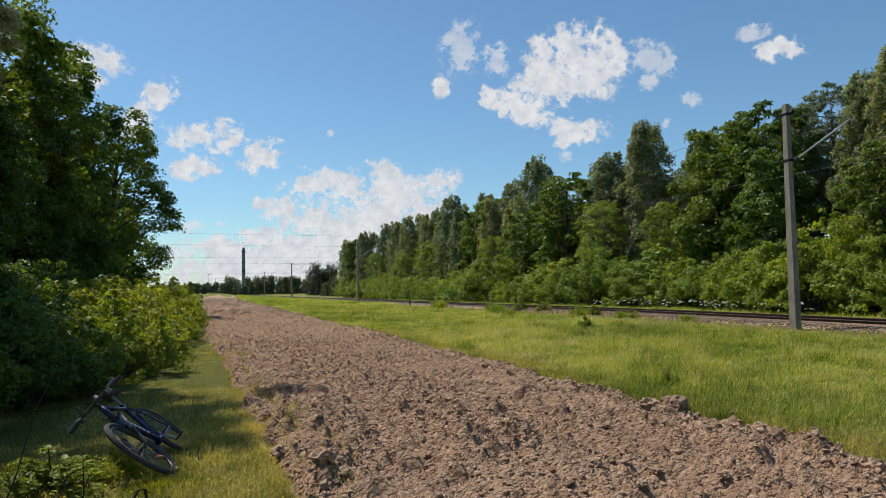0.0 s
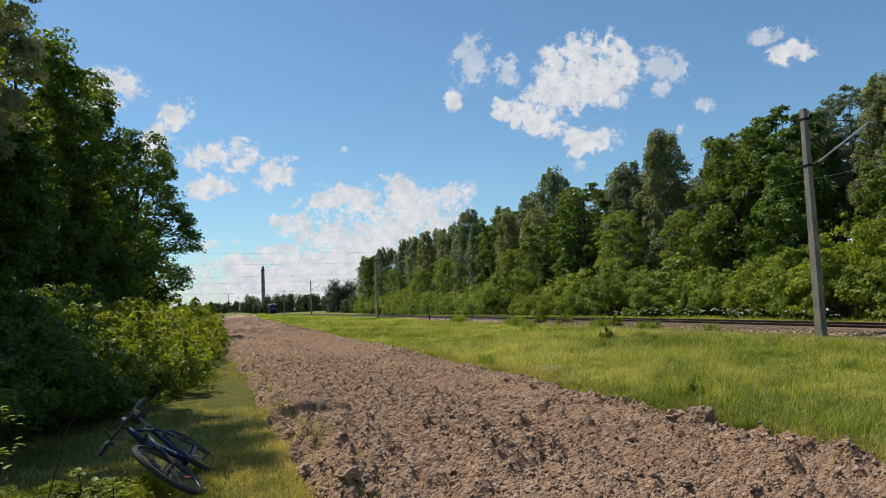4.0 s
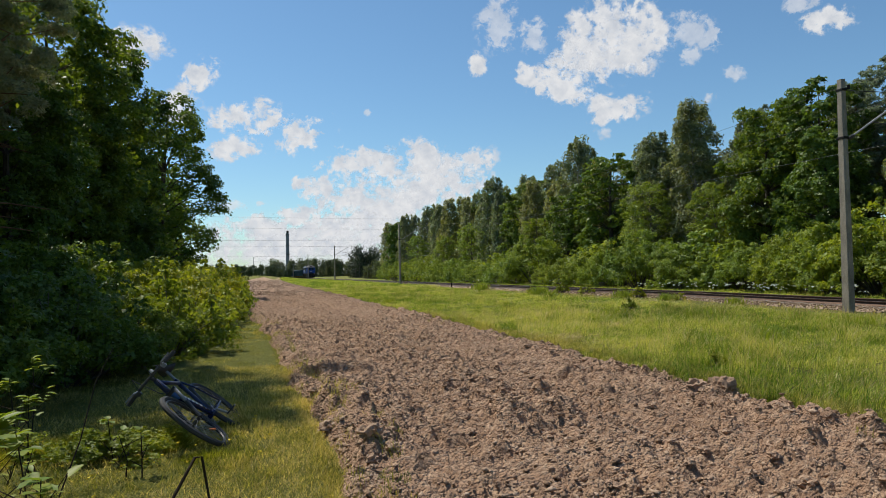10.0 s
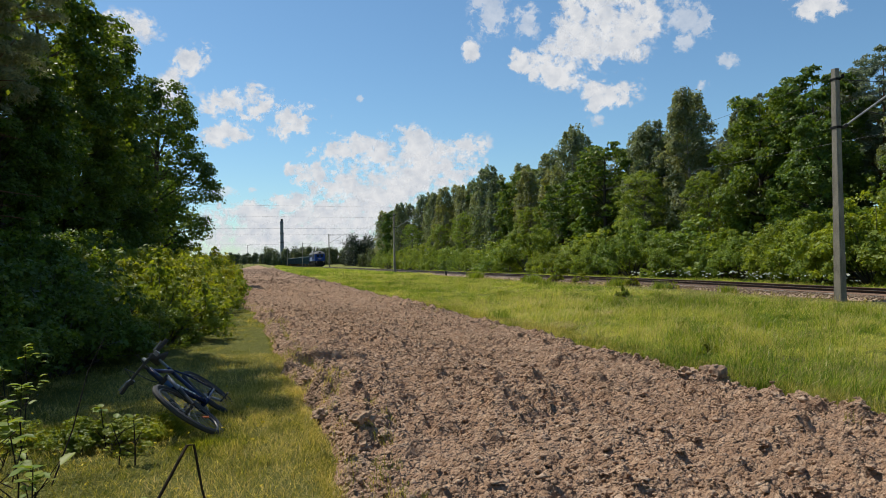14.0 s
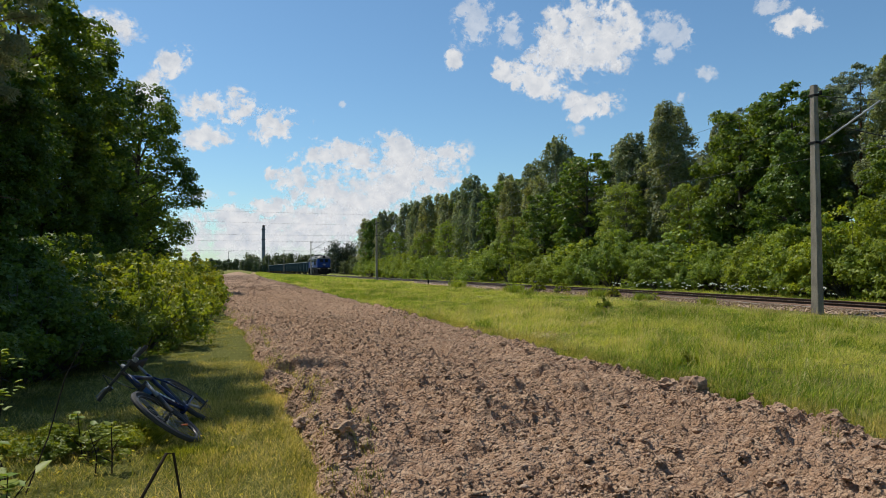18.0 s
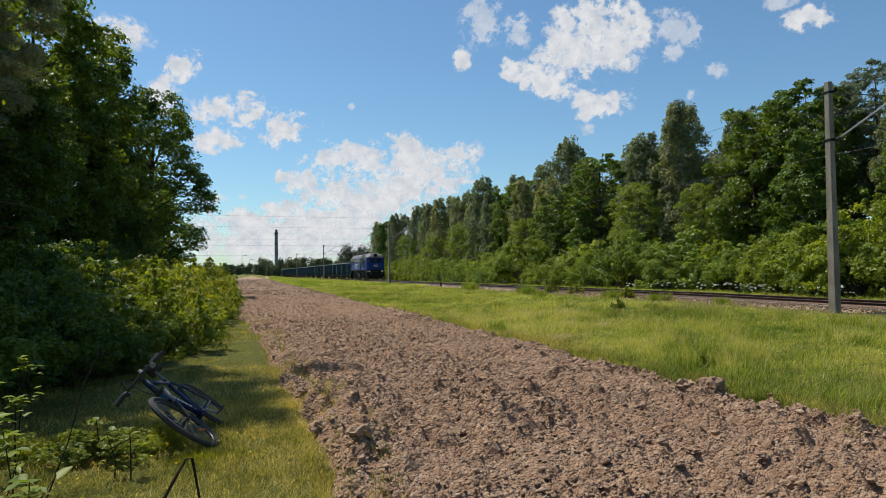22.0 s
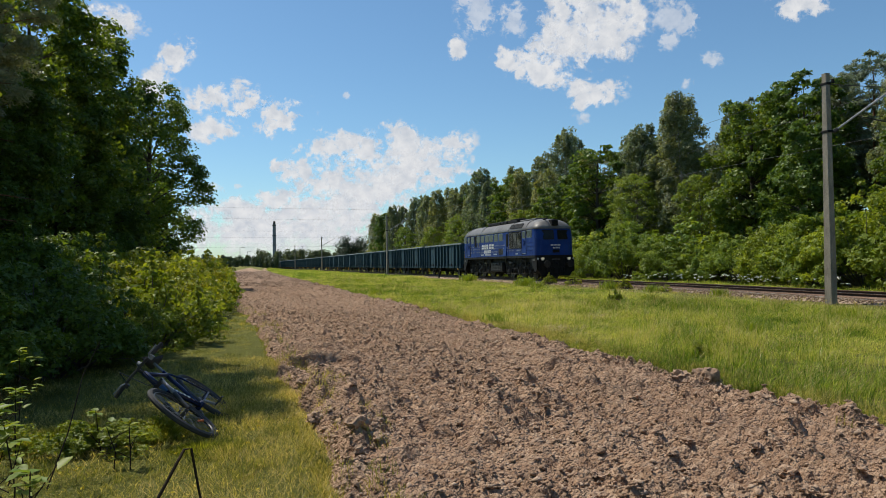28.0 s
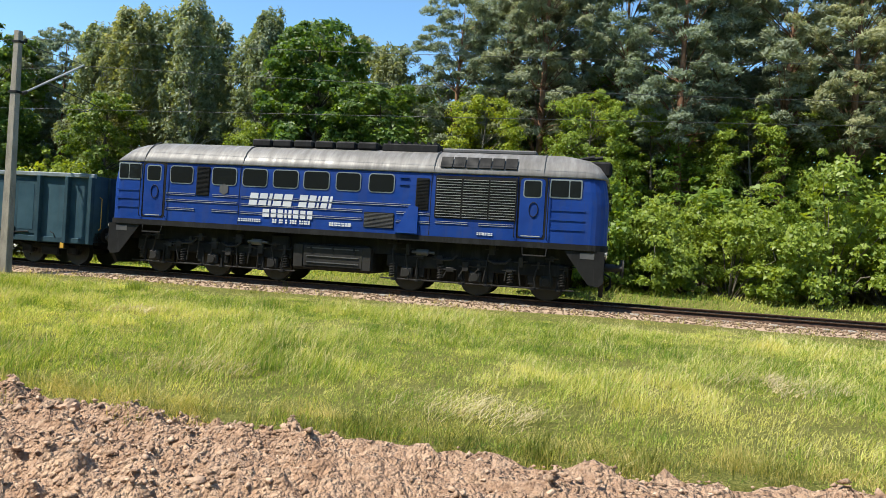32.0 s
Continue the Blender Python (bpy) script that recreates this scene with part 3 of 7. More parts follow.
def tree_meshes(kind, height, seed, detail=""):
    """Trunk with limbs, and crown of leaf clumps on lobes, of one tree of a kind."""
    rng = np.random.default_rng(seed)
    r0, foot, reach, lobes, lobe_r, clumps, per, size, flat, droop, wide_at, bk, lf = CROWN[kind]
    spread_r, narrow, quad = reach * height, 0.42, detail == "near"
    if detail == "near" and kind == "pine":
        per, size, quad = per * 2, size * 0.6, False
    elif detail == "near":
        per, size, clumps = per * 9 // 8, size * 0.70, clumps + 3
    elif detail == "back":
        per, size = per * 3 // 10, size * 1.55
    elif detail == "far":
        per, size = per // 2, size * 1.3
    steps, trunk = 9, []
    dx, dy = rng.normal(0, 0.015 if kind == "pine" else 0.025, 2)
    for i in range(steps + 1):
        k = i / steps
        trunk.append((Vector((dx * k * height + 0.10 * math.sin(3 * k + dx * 40), dy * k * height + 0.1 * math.sin(4 * k), 0.95 * height * k)), r0 * height * ((1 - k) ** 0.8 + 0.04)))
    trunk[0] = (trunk[0][0], r0 * height * 1.35)
    paths, cen, rad, ax = [trunk], [], [], []
    for i in range(lobes):
        k = foot + (0.97 - foot) * ((i + rng.uniform(0, 1)) / lobes) ** (1.0 if kind != "birch" else 0.85)
        f = (k - foot) / (1 - foot)
        prof = math.sqrt(max(0.03, 1 - ((f - wide_at) / (1.02 - wide_at)) ** 2)) if f > wide_at else 0.62 + 0.38 * f / wide_at
        if kind == "birch":
            prof = (0.70 + 0.3 * min(1, f / 0.3)) * max(0.04, 1 - f) ** 0.46
        j = min(int(k * steps * 0.98), steps - 1)
        a = trunk[j][0].copy()
        ang = i * 2.4 + rng.uniform(-0.6, 0.6)
        go = spread_r * prof * rng.uniform(0.30, 0.92)
        b = Vector((a.x + math.cos(ang) * go, a.y + math.sin(ang) * go, height * k))
        low = Vector((a.x, a.y, min(a.z, b.z - go * 0.25)))
        low.z = max(low.z, 0.12 * height)
        r = trunk[j][1] * (0.20 if kind == "pine" else 0.34)
        paths.append([(low, r), (low.lerp(b, 0.5) + Vector((0, 0, go * 0.06)), r * 0.6), (b, r * 0.2)])
        lr = spread_r * lobe_r * rng.uniform(0.75, 1.2) * (0.55 + 0.45 * min(1.0, prof + 0.15))
        for c in range(clumps):
            d = rng.normal(size=3) + 0.75 * np.array([math.cos(ang), math.sin(ang), 0.35])
            d /= np.linalg.norm(d)
            q = np.array(b) + d * lr * rng.uniform(0.55, 1.05) * np.array([1, 1, min(flat + 0.05, 1.2)])
            q[2] = np.clip(q[2], height * 0.03, height * 1.01)
            cen.append(q)
            rad.append(lr * rng.uniform(0.40, 0.70))
            ax.append((a.x, a.y))
    if kind == "pine":
        for k in range(16):
            z, ang, r = height * rng.uniform(0.18, 0.5), rng.uniform(0, 6.28), rng.uniform(0.8, 2.4)
            a = Vector((dx * z, dy * z, z))
            b = a + Vector((math.cos(ang) * r, math.sin(ang) * r, rng.uniform(-0.35, 0.2)))
            paths.append([(a, 0.035), (a.lerp(b, 0.5) + Vector((0, 0, 0.1)), 0.022), (b, 0.008)])
        narrow = 0.13
    if kind == "birch":
        narrow = 0.30
    v, f = tubes(paths, 7)
    leaf_v, leaf_f = leaf_shells(rng, np.array(cen), np.array(rad), np.array(ax), per, size * height / 13.0, flat, droop, 0.85 if kind == "pine" else 0.68, narrow, quad)
    return mesh_of(kind + "_trunk", v, f, bk, True), mesh_of(kind + "_crown", leaf_v, leaf_f, lf)


TREE_LABEL = {
    "oak": "tall dark green broadleaf tree with a dense crown",
    "birch": "tall slender grey-green birch with drooping foliage",
    "pine": "tall pine with reddish bare trunk and sparse crown",
    "maple": "young bright green broadleaf tree at the forest edge",
}
TREE_BANK = {}


def tree(kind, x, y, height, variant=0, turn=0.0, wide=1.0, group="trees of the forest edge", detail=""):
    base_h = {"oak": 13.0, "birch": 14.0, "pine": 18.0, "maple": 8.0}[kind]
    key = (kind, variant, detail)
    if key not in TREE_BANK:
        TREE_BANK[key] = tree_meshes(kind, base_h, 100 + 17 * variant + len(kind), detail)
    ob = thing(kind + "_tree" if kind != "birch" else "birch_tree", TREE_LABEL[kind], "tree", group)
    s = height / base_h
    z = float(ground_height(x, y)) - 0.05
    ob.matrix_basis = pose(x, y, z, 0, 0, turn) @ Matrix.Diagonal((s * wide, s * wide, s, 1))
    share("trunk", TREE_BANK[key][0], ob)
    share("crown", TREE_BANK[key][1], ob)
    return ob


def bush_meshes(height, seed, lf, size, lobes=26, clumps=7, per=46, wide=0.62, quad=False):
    """Stems and rounded mounds of leaf clumps of one bush."""
    rng = np.random.default_rng(seed)
    paths, cen, rad, ax = [], [], [], []
    for i in range(lobes):
        ang, out = rng.uniform(0, 6.28), math.sqrt((i + 0.5) / lobes)
        top = height * (1.0 - 0.62 * out ** 2) * rng.uniform(0.62, 0.95)
        b = Vector((math.cos(ang) * out * height * wide, math.sin(ang) * out * height * wide, top * rng.uniform(0.22 if out > 0.6 else 0.5, 1.0)))
        a = Vector((b.x * 0.12, b.y * 0.12, 0))
        paths.append([(a, 0.028), (a.lerp(b, 0.55) + Vector((0, 0, 0.08 * height)), 0.017), (b, 0.006)])
        lr = height * rng.uniform(0.13, 0.23)
        for c in range(clumps):
            d = rng.normal(size=3) + 0.6 * np.array([math.cos(ang) * out, math.sin(ang) * out, 0.6])
            d /= np.linalg.norm(d)
            q = np.array(b) + d * lr * rng.uniform(0.5, 1.0)
            q[2] = np.clip(q[2], 0.06 * height, 1.02 * height)
            cen.append(q)
            rad.append(lr * rng.uniform(0.36, 0.65))
            ax.append((0.0, 0.0))
        if i % 3 == 0:  # a shoot that stands out of the mound
            tip = b + Vector((rng.normal(0, 0.05), rng.normal(0, 0.05), rng.uniform(0.22, 0.36))) * height
            paths.append([(b, 0.012), (tip, 0.004)])
            for f in (0.45, 0.75, 1.0):
                cen.append(np.array(b.lerp(tip, f)))
                rad.append(height * 0.035)
                ax.append((0.0, 0.0))
    v, f = tubes(paths, 5)
    v2, f2 = leaf_shells(rng, np.array(cen), np.array(rad), np.array(ax), per, size, 0.8, 0.0, 0.62, 0.44, quad)
    return mesh_of("bush_stem", v, f, BARK_GREY, True), mesh_of("bush_foliage", v2, f2, lf)


BUSH_BANK = {}


def bush(kind, x, y, height, variant=0, turn=0.0, wide=1.0, group="bushes of the forest edge", back=False):
    # shrub takes the darker oak leaf: shade under the trees put into its colour
    spec = {"bush": (3.4, LEAF_BUSH, 0.098, 28, 66, "bright green leafy bush at the edge of the wood"),
            "shrub": (3.4, LEAF_OAK, 0.100, 26, 52, "shrub under the near trees, its shade put into dark green leaves"),
            "weed": (0.6, LEAF_HEDGE, 0.050, 12, 22, "bright green leafy weed growing beside the track"),
            "sapling": (2.2, LEAF_HEDGE, 0.085, 24, 32, "sunlit yellow-green sapling thicket beside the soil strip")}[kind]
    key = (kind, variant, back)
    if key not in BUSH_BANK:
        BUSH_BANK[key] = bush_meshes(spec[0], 300 + variant * 7, spec[1], spec[2] * (1.6 if back else 1.0), spec[3], 7, spec[4] * 3 // 10 if back else spec[4], quad=kind in ("sapling", "weed"))
    ob = thing({"sapling": "sapling_bush", "weed": "leafy_weed"}.get(kind, kind), spec[5], "weed" if kind == "weed" else "bush", group)
    s = height / spec[0]
    ob.matrix_basis = pose(x, y, float(ground_height(x, y)) - 0.04, 0, 0, turn) @ Matrix.Diagonal((s * wide, s * wide, s, 1))
    share("stem", BUSH_BANK[key][0], ob)
    share("foliage", BUSH_BANK[key][1], ob)
    return ob


rng = random.Random(5)
# forest edge beyond the track: kind, x, y, height
FRONT = [
    ("birch", 37, 165, 13.0), ("oak", 34.5, 158, 13), ("birch", 37, 150, 14), ("birch", 37, 141, 15), ("birch", 38, 134, 14), ("birch", 36, 127, 14), ("birch", 36, 121, 14.5), ("birch", 37, 114, 13.5), ("birch", 38, 108, 13.5),
    ("birch", 37, 100, 15.5), ("birch", 36, 95, 13), ("oak", 37, 90, 13), ("birch", 36, 84, 13), ("birch", 38, 79, 12.5), ("birch", 36.5, 73, 16.5), ("birch", 37, 68, 13), ("oak", 36, 63.5, 13), ("birch", 38, 59, 13), ("birch", 36, 55, 13.5), ("birch", 37, 51.0, 15.6),
    ("birch", 39, 47, 13.2), ("oak", 37, 42.5, 13.2), ("oak", 38, 38.5, 14.0), ("pine", 42, 40, 15.0), ("pine", 41, 36, 15.2), ("birch", 39, 32, 14.4), ("pine", 43, 31, 16), ("birch", 37, 27.5, 14.6), ("birch", 37, 23.5, 15.0), ("birch", 38, 20, 14.6),
    ("pine", 45, 21, 16.0), ("pine", 44, 17, 15.5), ("oak", 36, 15.6, 13.4), ("birch", 39, 12.0, 12.6), ("pine", 39, 8.4, 15.8), ("pine", 41, 6.0, 18), ("pine", 38.5, 3.5, 19), ("pine", 42, 1.5, 20), ("pine", 40, -1.0, 19), ("pine", 37.5, -3.8, 19.5), ("pine", 41, -6.0, 20), ("pine", 38, -8.5, 20),
    ("pine", 36.5, -11.5, 19), ("pine", 40, -14, 20), ("pine", 37, -17.5, 19), ("pine", 39, -22, 20),
    ("oak", 34.0, 27.0, 9), ("oak", 34.5, 35.0, 10), ("oak", 35.0, 11.5, 9.5), ("maple", 35.5, 19, 8), ("maple", 36, 6.5, 9), ("maple", 36.5, 1.0, 9.5), ("maple", 38, -2.5, 9), ("maple", 36.5, -7, 9), ("maple", 39, -10.5, 9.5), ("maple", 36.5, -15, 9),
    ("maple", 35, 46, 8), ("maple", 34, 54, 9), ("oak", 34, 70, 10), ("maple", 35, 81, 8), ("maple", 34.5, 104, 9), ("maple", 34, 118, 8), ("maple", 34, 138, 9), ("birch", 33.5, 166, 13.5), ("birch", 35, 172, 12.5), ("oak", 35.5, 160, 13.5), ("birch", 34, 148, 14),
    ("birch", 41.5, 34, 15), ("birch", 41, 29, 15.6), ("birch", 41.5, 25.5, 15.4), ("birch", 42, 21.8, 15.2), ("birch", 41, 17.5, 14.4), ("birch", 42, 14, 13.6), ("birch", 41, 44, 14.2), ("pine", 42, 48, 15.0), ("birch", 41, 57, 15.0), ("birch", 41, 66, 14.8), ("birch", 40.5, 76, 16.4), ("birch", 41, 86, 15.8),
    ("birch", 41, 97, 15.6), ("birch", 41, 107, 15.0), ("birch", 41, 118, 15.6), ("birch", 41, 130, 16), ("birch", 41, 146, 16), ("oak", 41, 61, 13.5), ("oak", 41, 92, 14.5), ("oak", 41, 113, 14.5),
    ("maple", 41, 9.5, 11), ("maple", 43, 5, 11.5), ("oak", 44, 0, 12), ("maple", 42.5, -4, 11.5), ("oak", 44.5, -8, 12), ("maple", 43, -12, 11.5), ("oak", 42, -18, 12), ("oak", 46, 8, 12), ("maple", 41, 14, 11),
]
for i, (k, x, y, h) in enumerate(FRONT):
    tree(k, x, y, h, i % 3, rng.uniform(0, 360), rng.uniform(0.95, 1.15), detail="fine" if y < 62 and x < 40.5 else "far")
for row, x0 in enumerate((43.5, 49, 56)):
    for i in range((34, 22, 11)[row]):
        y = -30 + i * (7.4 if row else 5.8) + rng.uniform(-1.5, 1.5)
        k = rng.choice(("pine", "oak", "maple")) if y < 12 else rng.choice(("oak", "birch", "pine", "oak"))
        h = {"pine": 19 if y < 12 else 14.0, "oak": 13.0, "birch": 14.2, "maple": 10.5}[k] * rng.uniform(0.88, 1.03)
        tree(k, x0 + rng.uniform(-1.5, 1.5), y, h, rng.randrange(3), rng.uniform(0, 360), 1.15, group="trees deeper in the wood", detail="back")
BUSHES = [(30.5, 50, 5.2), (31, 46.5, 4.2), (30, 43.5, 3.2), (31, 40, 2.9), (30.5, 36.5, 3.4), (31, 33.5, 4.2), (30.5, 30.5, 4.6), (30.5, 27.5, 5.2), (31, 24.5, 4.2), (32.5, 21.5, 3.0), (34, 17.5, 3.0), (36, 14.0, 2.6),
          (31.0, 10.2, 3.2), (30.2, 8.2, 3.5), (30.6, 6.2, 3.7), (30.4, 4.2, 4.0), (29.6, 2.2, 5.8), (30.4, 0.2, 5.0), (30.0, -2.0, 4.6), (30.6, -3.6, 3.6), (29.8, -5.0, 4.6), (30.6, -7.0, 3.9), (29.8, -8.6, 5.8), (30.5, -11, 4.5), (30.0, -13.5, 4.2), (30.5, -16.5, 4.5),
          (29.8, 54, 3.6), (29.5, 57.5, 3.0), (29, 61, 3.0), (29, 64.5, 2.6), (30, 69.5, 6.0), (29, 73, 3.2), (28.5, 77, 3.0), (28.8, 81, 2.8), (28.5, 86, 2.8), (29, 91, 3.2), (29, 96, 3.5), (29, 102, 3.4), (29.5, 108, 4.0), (29.5, 115, 3.6), (30, 122, 4.2), (30, 130, 4.0), (30.5, 138, 4.4), (31, 147, 4.5), (31.5, 157, 5.0)]
for x, y, h in BUSHES:
    bush("bush", x, y, h, rng.randrange(3), rng.uniform(0, 360), rng.uniform(0.78, 1.0), back=y > 75)
for i in range(26):
    y = -18 + i * 6.4 + rng.uniform(-1, 1)
    bush("bush", 33.5 + rng.uniform(-0.8, 0.8), y, rng.uniform(3.4, 5.0), rng.randrange(3), rng.uniform(0, 360), 1.3, group="bushes under the trees", back=True)
for i in range(22):
    bush("bush", 40 + rng.uniform(-1.5, 5), -20 + i * 2.6, rng.uniform(3.6, 6.0), rng.randrange(3), rng.uniform(0, 360), 1.3, group="bushes under the trees", back=True)
for i in range(12):
    tree("maple", 53 + rng.uniform(-2, 4), -28 + i * 4.2, rng.uniform(8.5, 10.5), rng.randrange(3), rng.uniform(0, 360), 1.5, group="trees deeper in the wood", detail="back")
for x, y, h in ((20.0, 42.0, 0.75), (20.2, 39.1, 0.70), (19.6, 32.2, 0.62), (13.8, 23.2, 0.50), (7.3, 9.7, 0.28), (19.3, 45.5, 0.5), (19.5, 28.4, 0.4), (11.6, 19.8, 0.4), (8.9, 12.6, 0.3)):
    bush("weed", x, y, h, rng.randrange(3), rng.uniform(0, 360), 1.0, group="leafy weeds by the track")
# wood on the near side of the soil strip
LEFT = [("oak", -4.9, 46, 12.6), ("oak", -7.3, 39, 13.3), ("oak", -7.8, 32, 13.5), ("oak", -9.0, 26, 13.5), ("oak", -8.7, 19.5, 12.8), ("pine", -4.9, 14.3, 13.2), ("pine", -9.3, 21.5, 16), ("pine", -5.5, 16.2, 13.4), ("oak", -11, 20, 13), ("oak", -12, 29, 13), ("oak", -6.0, 55, 10), ("oak", -7, 65, 10), ("oak", -12, 11, 12), ("pine", -10.2, 10.4, 14), ("oak", -16, 16, 13), ("oak", -15, 36, 13), ("oak", -6.8, 24.0, 8.5), ("oak", -6.6, 31, 8.5), ("oak", -6.2, 38, 8.5)]
for i, (k, x, y, h) in enumerate(LEFT):
    tree(k, x, y, h, i % 3, rng.uniform(0, 360), 1.04, group="trees of the near wood", detail="near" if y < 48 and x > -10 else "back")
for i in range(16):
    y = 14.8 + i * 2.0
    bush("sapling", -1.15 + rng.uniform(-0.25, 0.25), y, rng.uniform(1.75, 2.1) * (0.85 if i == 0 else 1.0), rng.randrange(3), rng.uniform(0, 360), 0.95, group="saplings beside the soil strip")
for i in range(10):
    y = 16 + i * 2.9
    bush("sapling", -2.9 + rng.uniform(-0.3, 0.3), y, rng.uniform(2.0, 2.4), rng.randrange(3), rng.uniform(0, 360), 1.05, group="saplings beside the soil strip")
for x, y, h in ((-1.75, 13.4, 1.1), (-2.3, 12.4, 1.3), (-1.4, 14.3, 0.9), (-3.0, 12.9, 1.5), (-3.2, 9.6, 1.7), (-4.4, 8.2, 1.8), (-2.6, 11.4, 1.8), (-4.3, 11.6, 2.4), (-3.4, 13.6, 2.3), (-4.8, 16, 2.6), (-4.6, 19.5, 2.6), (-5, 23, 2.6), (-5.4, 27, 2.8), (-5.6, 31, 2.8), (-5.5, 36, 2.8), (-4.5, 41, 2.6), (-5.8, 6.6, 2.2), (-5.5, 10, 2.6)):
    bush("shrub", x, y, h, rng.randrange(3), rng.uniform(0, 360), 1.05, group="bushes of the near wood")
# unseen trees added behind the path to block sky light and fill window reflections
for i in range(11):
    tree(rng.choice(("oak", "oak", "pine")), -9.5 - rng.uniform(0, 4), -36 + i * 4.0, rng.uniform(12, 15), rng.randrange(3), rng.uniform(0, 360), 1.2, group="trees of the near wood", detail="back")
# ---- the train ----
def painted(name, a, b, rough=0.42, scale=1.2, spec=0.45, streak=True):
    """Weathered paint: broad fading, rain streaks, dust."""
    m = Mat(name, rough, spec=spec)
    col = m.ramp(m.noise(scale, 5.0, 0.6), [(0.3, a), (0.7, b)])
    if streak:
        st = m.noise(5.0, 4.0, 0.6, stretch=(1, 1, 0.12))
        col = m.mix(m.math("MULTIPLY", m.math("GREATER_THAN", st, 0.56), 0.22), col, tuple(0.55 * v + 0.03 for v in a))
    m.color(col)
    m.roughness(m.ramp(m.noise(3.0, 4.0), [(0.3, (rough - 0.1,) * 3), (0.7, (rough + 0.2,) * 3)]))
    m.bump(m.noise(14.0, 3.0), 0.06, 0.01)
    return m.m


PAINT_BLUE = painted("locomotive_blue", (0.005, 0.030, 0.170), (0.009, 0.046, 0.235), 0.46, spec=0.18)
def worn_roof():
    m = Mat("locomotive_roof_grey", 0.5, spec=0.4)
    broad, run = m.noise(0.9, 5.0, 0.6), m.noise(3.2, 6.0, 0.65, stretch=(0.35, 1.6, 0.35))
    col = m.ramp(broad, [(0.3, (0.090, 0.086, 0.082)), (0.7, (0.180, 0.172, 0.163))])
    col = m.mix(0.38, col, m.ramp(run, [(0.32, (0.050, 0.044, 0.038)), (0.5, (0.14, 0.132, 0.122)), (0.7, (0.30, 0.29, 0.27))]))
    m.color(col).roughness(m.ramp(run, [(0.3, (0.65,) * 3), (0.7, (0.38,) * 3)]))
    m.bump(m.noise(4.0, 3.0), 0.15, 0.02)
    return m.m


PAINT_ROOF = worn_roof()
PAINT_BLACK = painted("grimy_black", (0.004, 0.004, 0.0045), (0.011, 0.011, 0.011), 0.7, spec=0.25)
PAINT_GREY = painted("worn_grey", (0.045, 0.045, 0.047), (0.100, 0.098, 0.096), 0.55)
PAINT_WHITE = painted("white_lettering", (0.66, 0.66, 0.66), (0.80, 0.80, 0.80), 0.5, streak=False)
PAINT_UNDER = painted("oily_underframe", (0.009, 0.0085, 0.008), (0.026, 0.024, 0.022), 0.65, spec=0.3)
PAINT_LETTER = painted("faded_white_lettering", (0.46, 0.48, 0.52), (0.62, 0.63, 0.66), 0.5, streak=False)
PAINT_STEEL = painted("dull_bare_steel", (0.26, 0.26, 0.25), (0.42, 0.42, 0.40), 0.4)
PAINT_WAGON = painted("wagon_teal", (0.022, 0.052, 0.074), (0.050, 0.098, 0.122), 0.85, 0.7, 0.10)
# the same teal made darker: shade on the rib faces put into the colour
PAINT_WAGON_SHADE = painted("wagon_shade_teal", (0.016, 0.036, 0.050), (0.040, 0.078, 0.096), 0.85, spec=0.10)
PAINT_CAP = painted("wagon_rail_grey", (0.13, 0.16, 0.17), (0.22, 0.25, 0.255), 0.5)
PAINT_YELLOW = painted("warning_yellow", (0.50, 0.28, 0.03), (0.66, 0.38, 0.05), 0.6, streak=False)


def glass(name, tint):
    m = Mat(name, 0.05, spec=0.22)
    m.color(tint)
    return m.m


DARK_GLASS = glass("dark_window_glass", (0.012, 0.014, 0.014))
TYRE_STEEL = painted("wheel_steel", (0.010, 0.009, 0.008), (0.030, 0.026, 0.022), 0.5, streak=False)
LAMP = Mat("headlight_glow", 0.2)
LAMP.color((0.40, 0.38, 0.33))
LAMP.b.inputs["Emission Color"].default_value = (1.0, 0.88, 0.62, 1)
LAMP.b.inputs["Emission Strength"].default_value = 0.3
LAMP = LAMP.m


def round_plate(bm, side, y0, y1, z0, z1, r, x_in, x_out):
    """A plate with rounded corners on a side wall (side is -1 or 1)."""
    pts = []
    for cy, cz, a0 in ((y1 - r, z1 - r, 0), (y0 + r, z1 - r, 90), (y0 + r, z0 + r, 180), (y1 - r, z0 + r, 270)):
        for k in range(4):
            a = radians(a0 + 30 * k)
            pts.append((cy + r * math.cos(a), cz + r * math.sin(a)))
    inner = [bm.verts.new((side * x_in, y, z)) for y, z in pts]
    outer = [bm.verts.new((side * x_out, y, z)) for y, z in pts]
    bm.faces.new(outer)
    bm.faces.new(inner)
    for i in range(len(pts)):
        j = (i + 1) % len(pts)
        bm.faces.new((inner[i], inner[j], outer[j], outer[i]))


def plate(name, mat, parent, side, y0, y1, z0, z1, r, x_in, x_out, label=""):
    bm = bmesh.new()
    round_plate(bm, side, y0, y1, z0, z1, r, x_in, x_out)
    return part(name, bm, mat, parent, label)


def hull(rings, cap_top=True, cap_bottom=True):
    """Skin over closed rings of equal length."""
    bm = bmesh.new()
    rows = [[bm.verts.new(p) for p in ring] for ring in rings]
    n = len(rows[0])
    for a, b in zip(rows[:-1], rows[1:]):
        for i in range(n):
            j = (i + 1) % n
            bm.faces.new((a[i], a[j], b[j], b[i]))
    if cap_top:
        bm.faces.new(rows[-1])
    if cap_bottom:
        bm.faces.new(rows[0][::-1])
    return bm


LOCO_LEN = 16.2


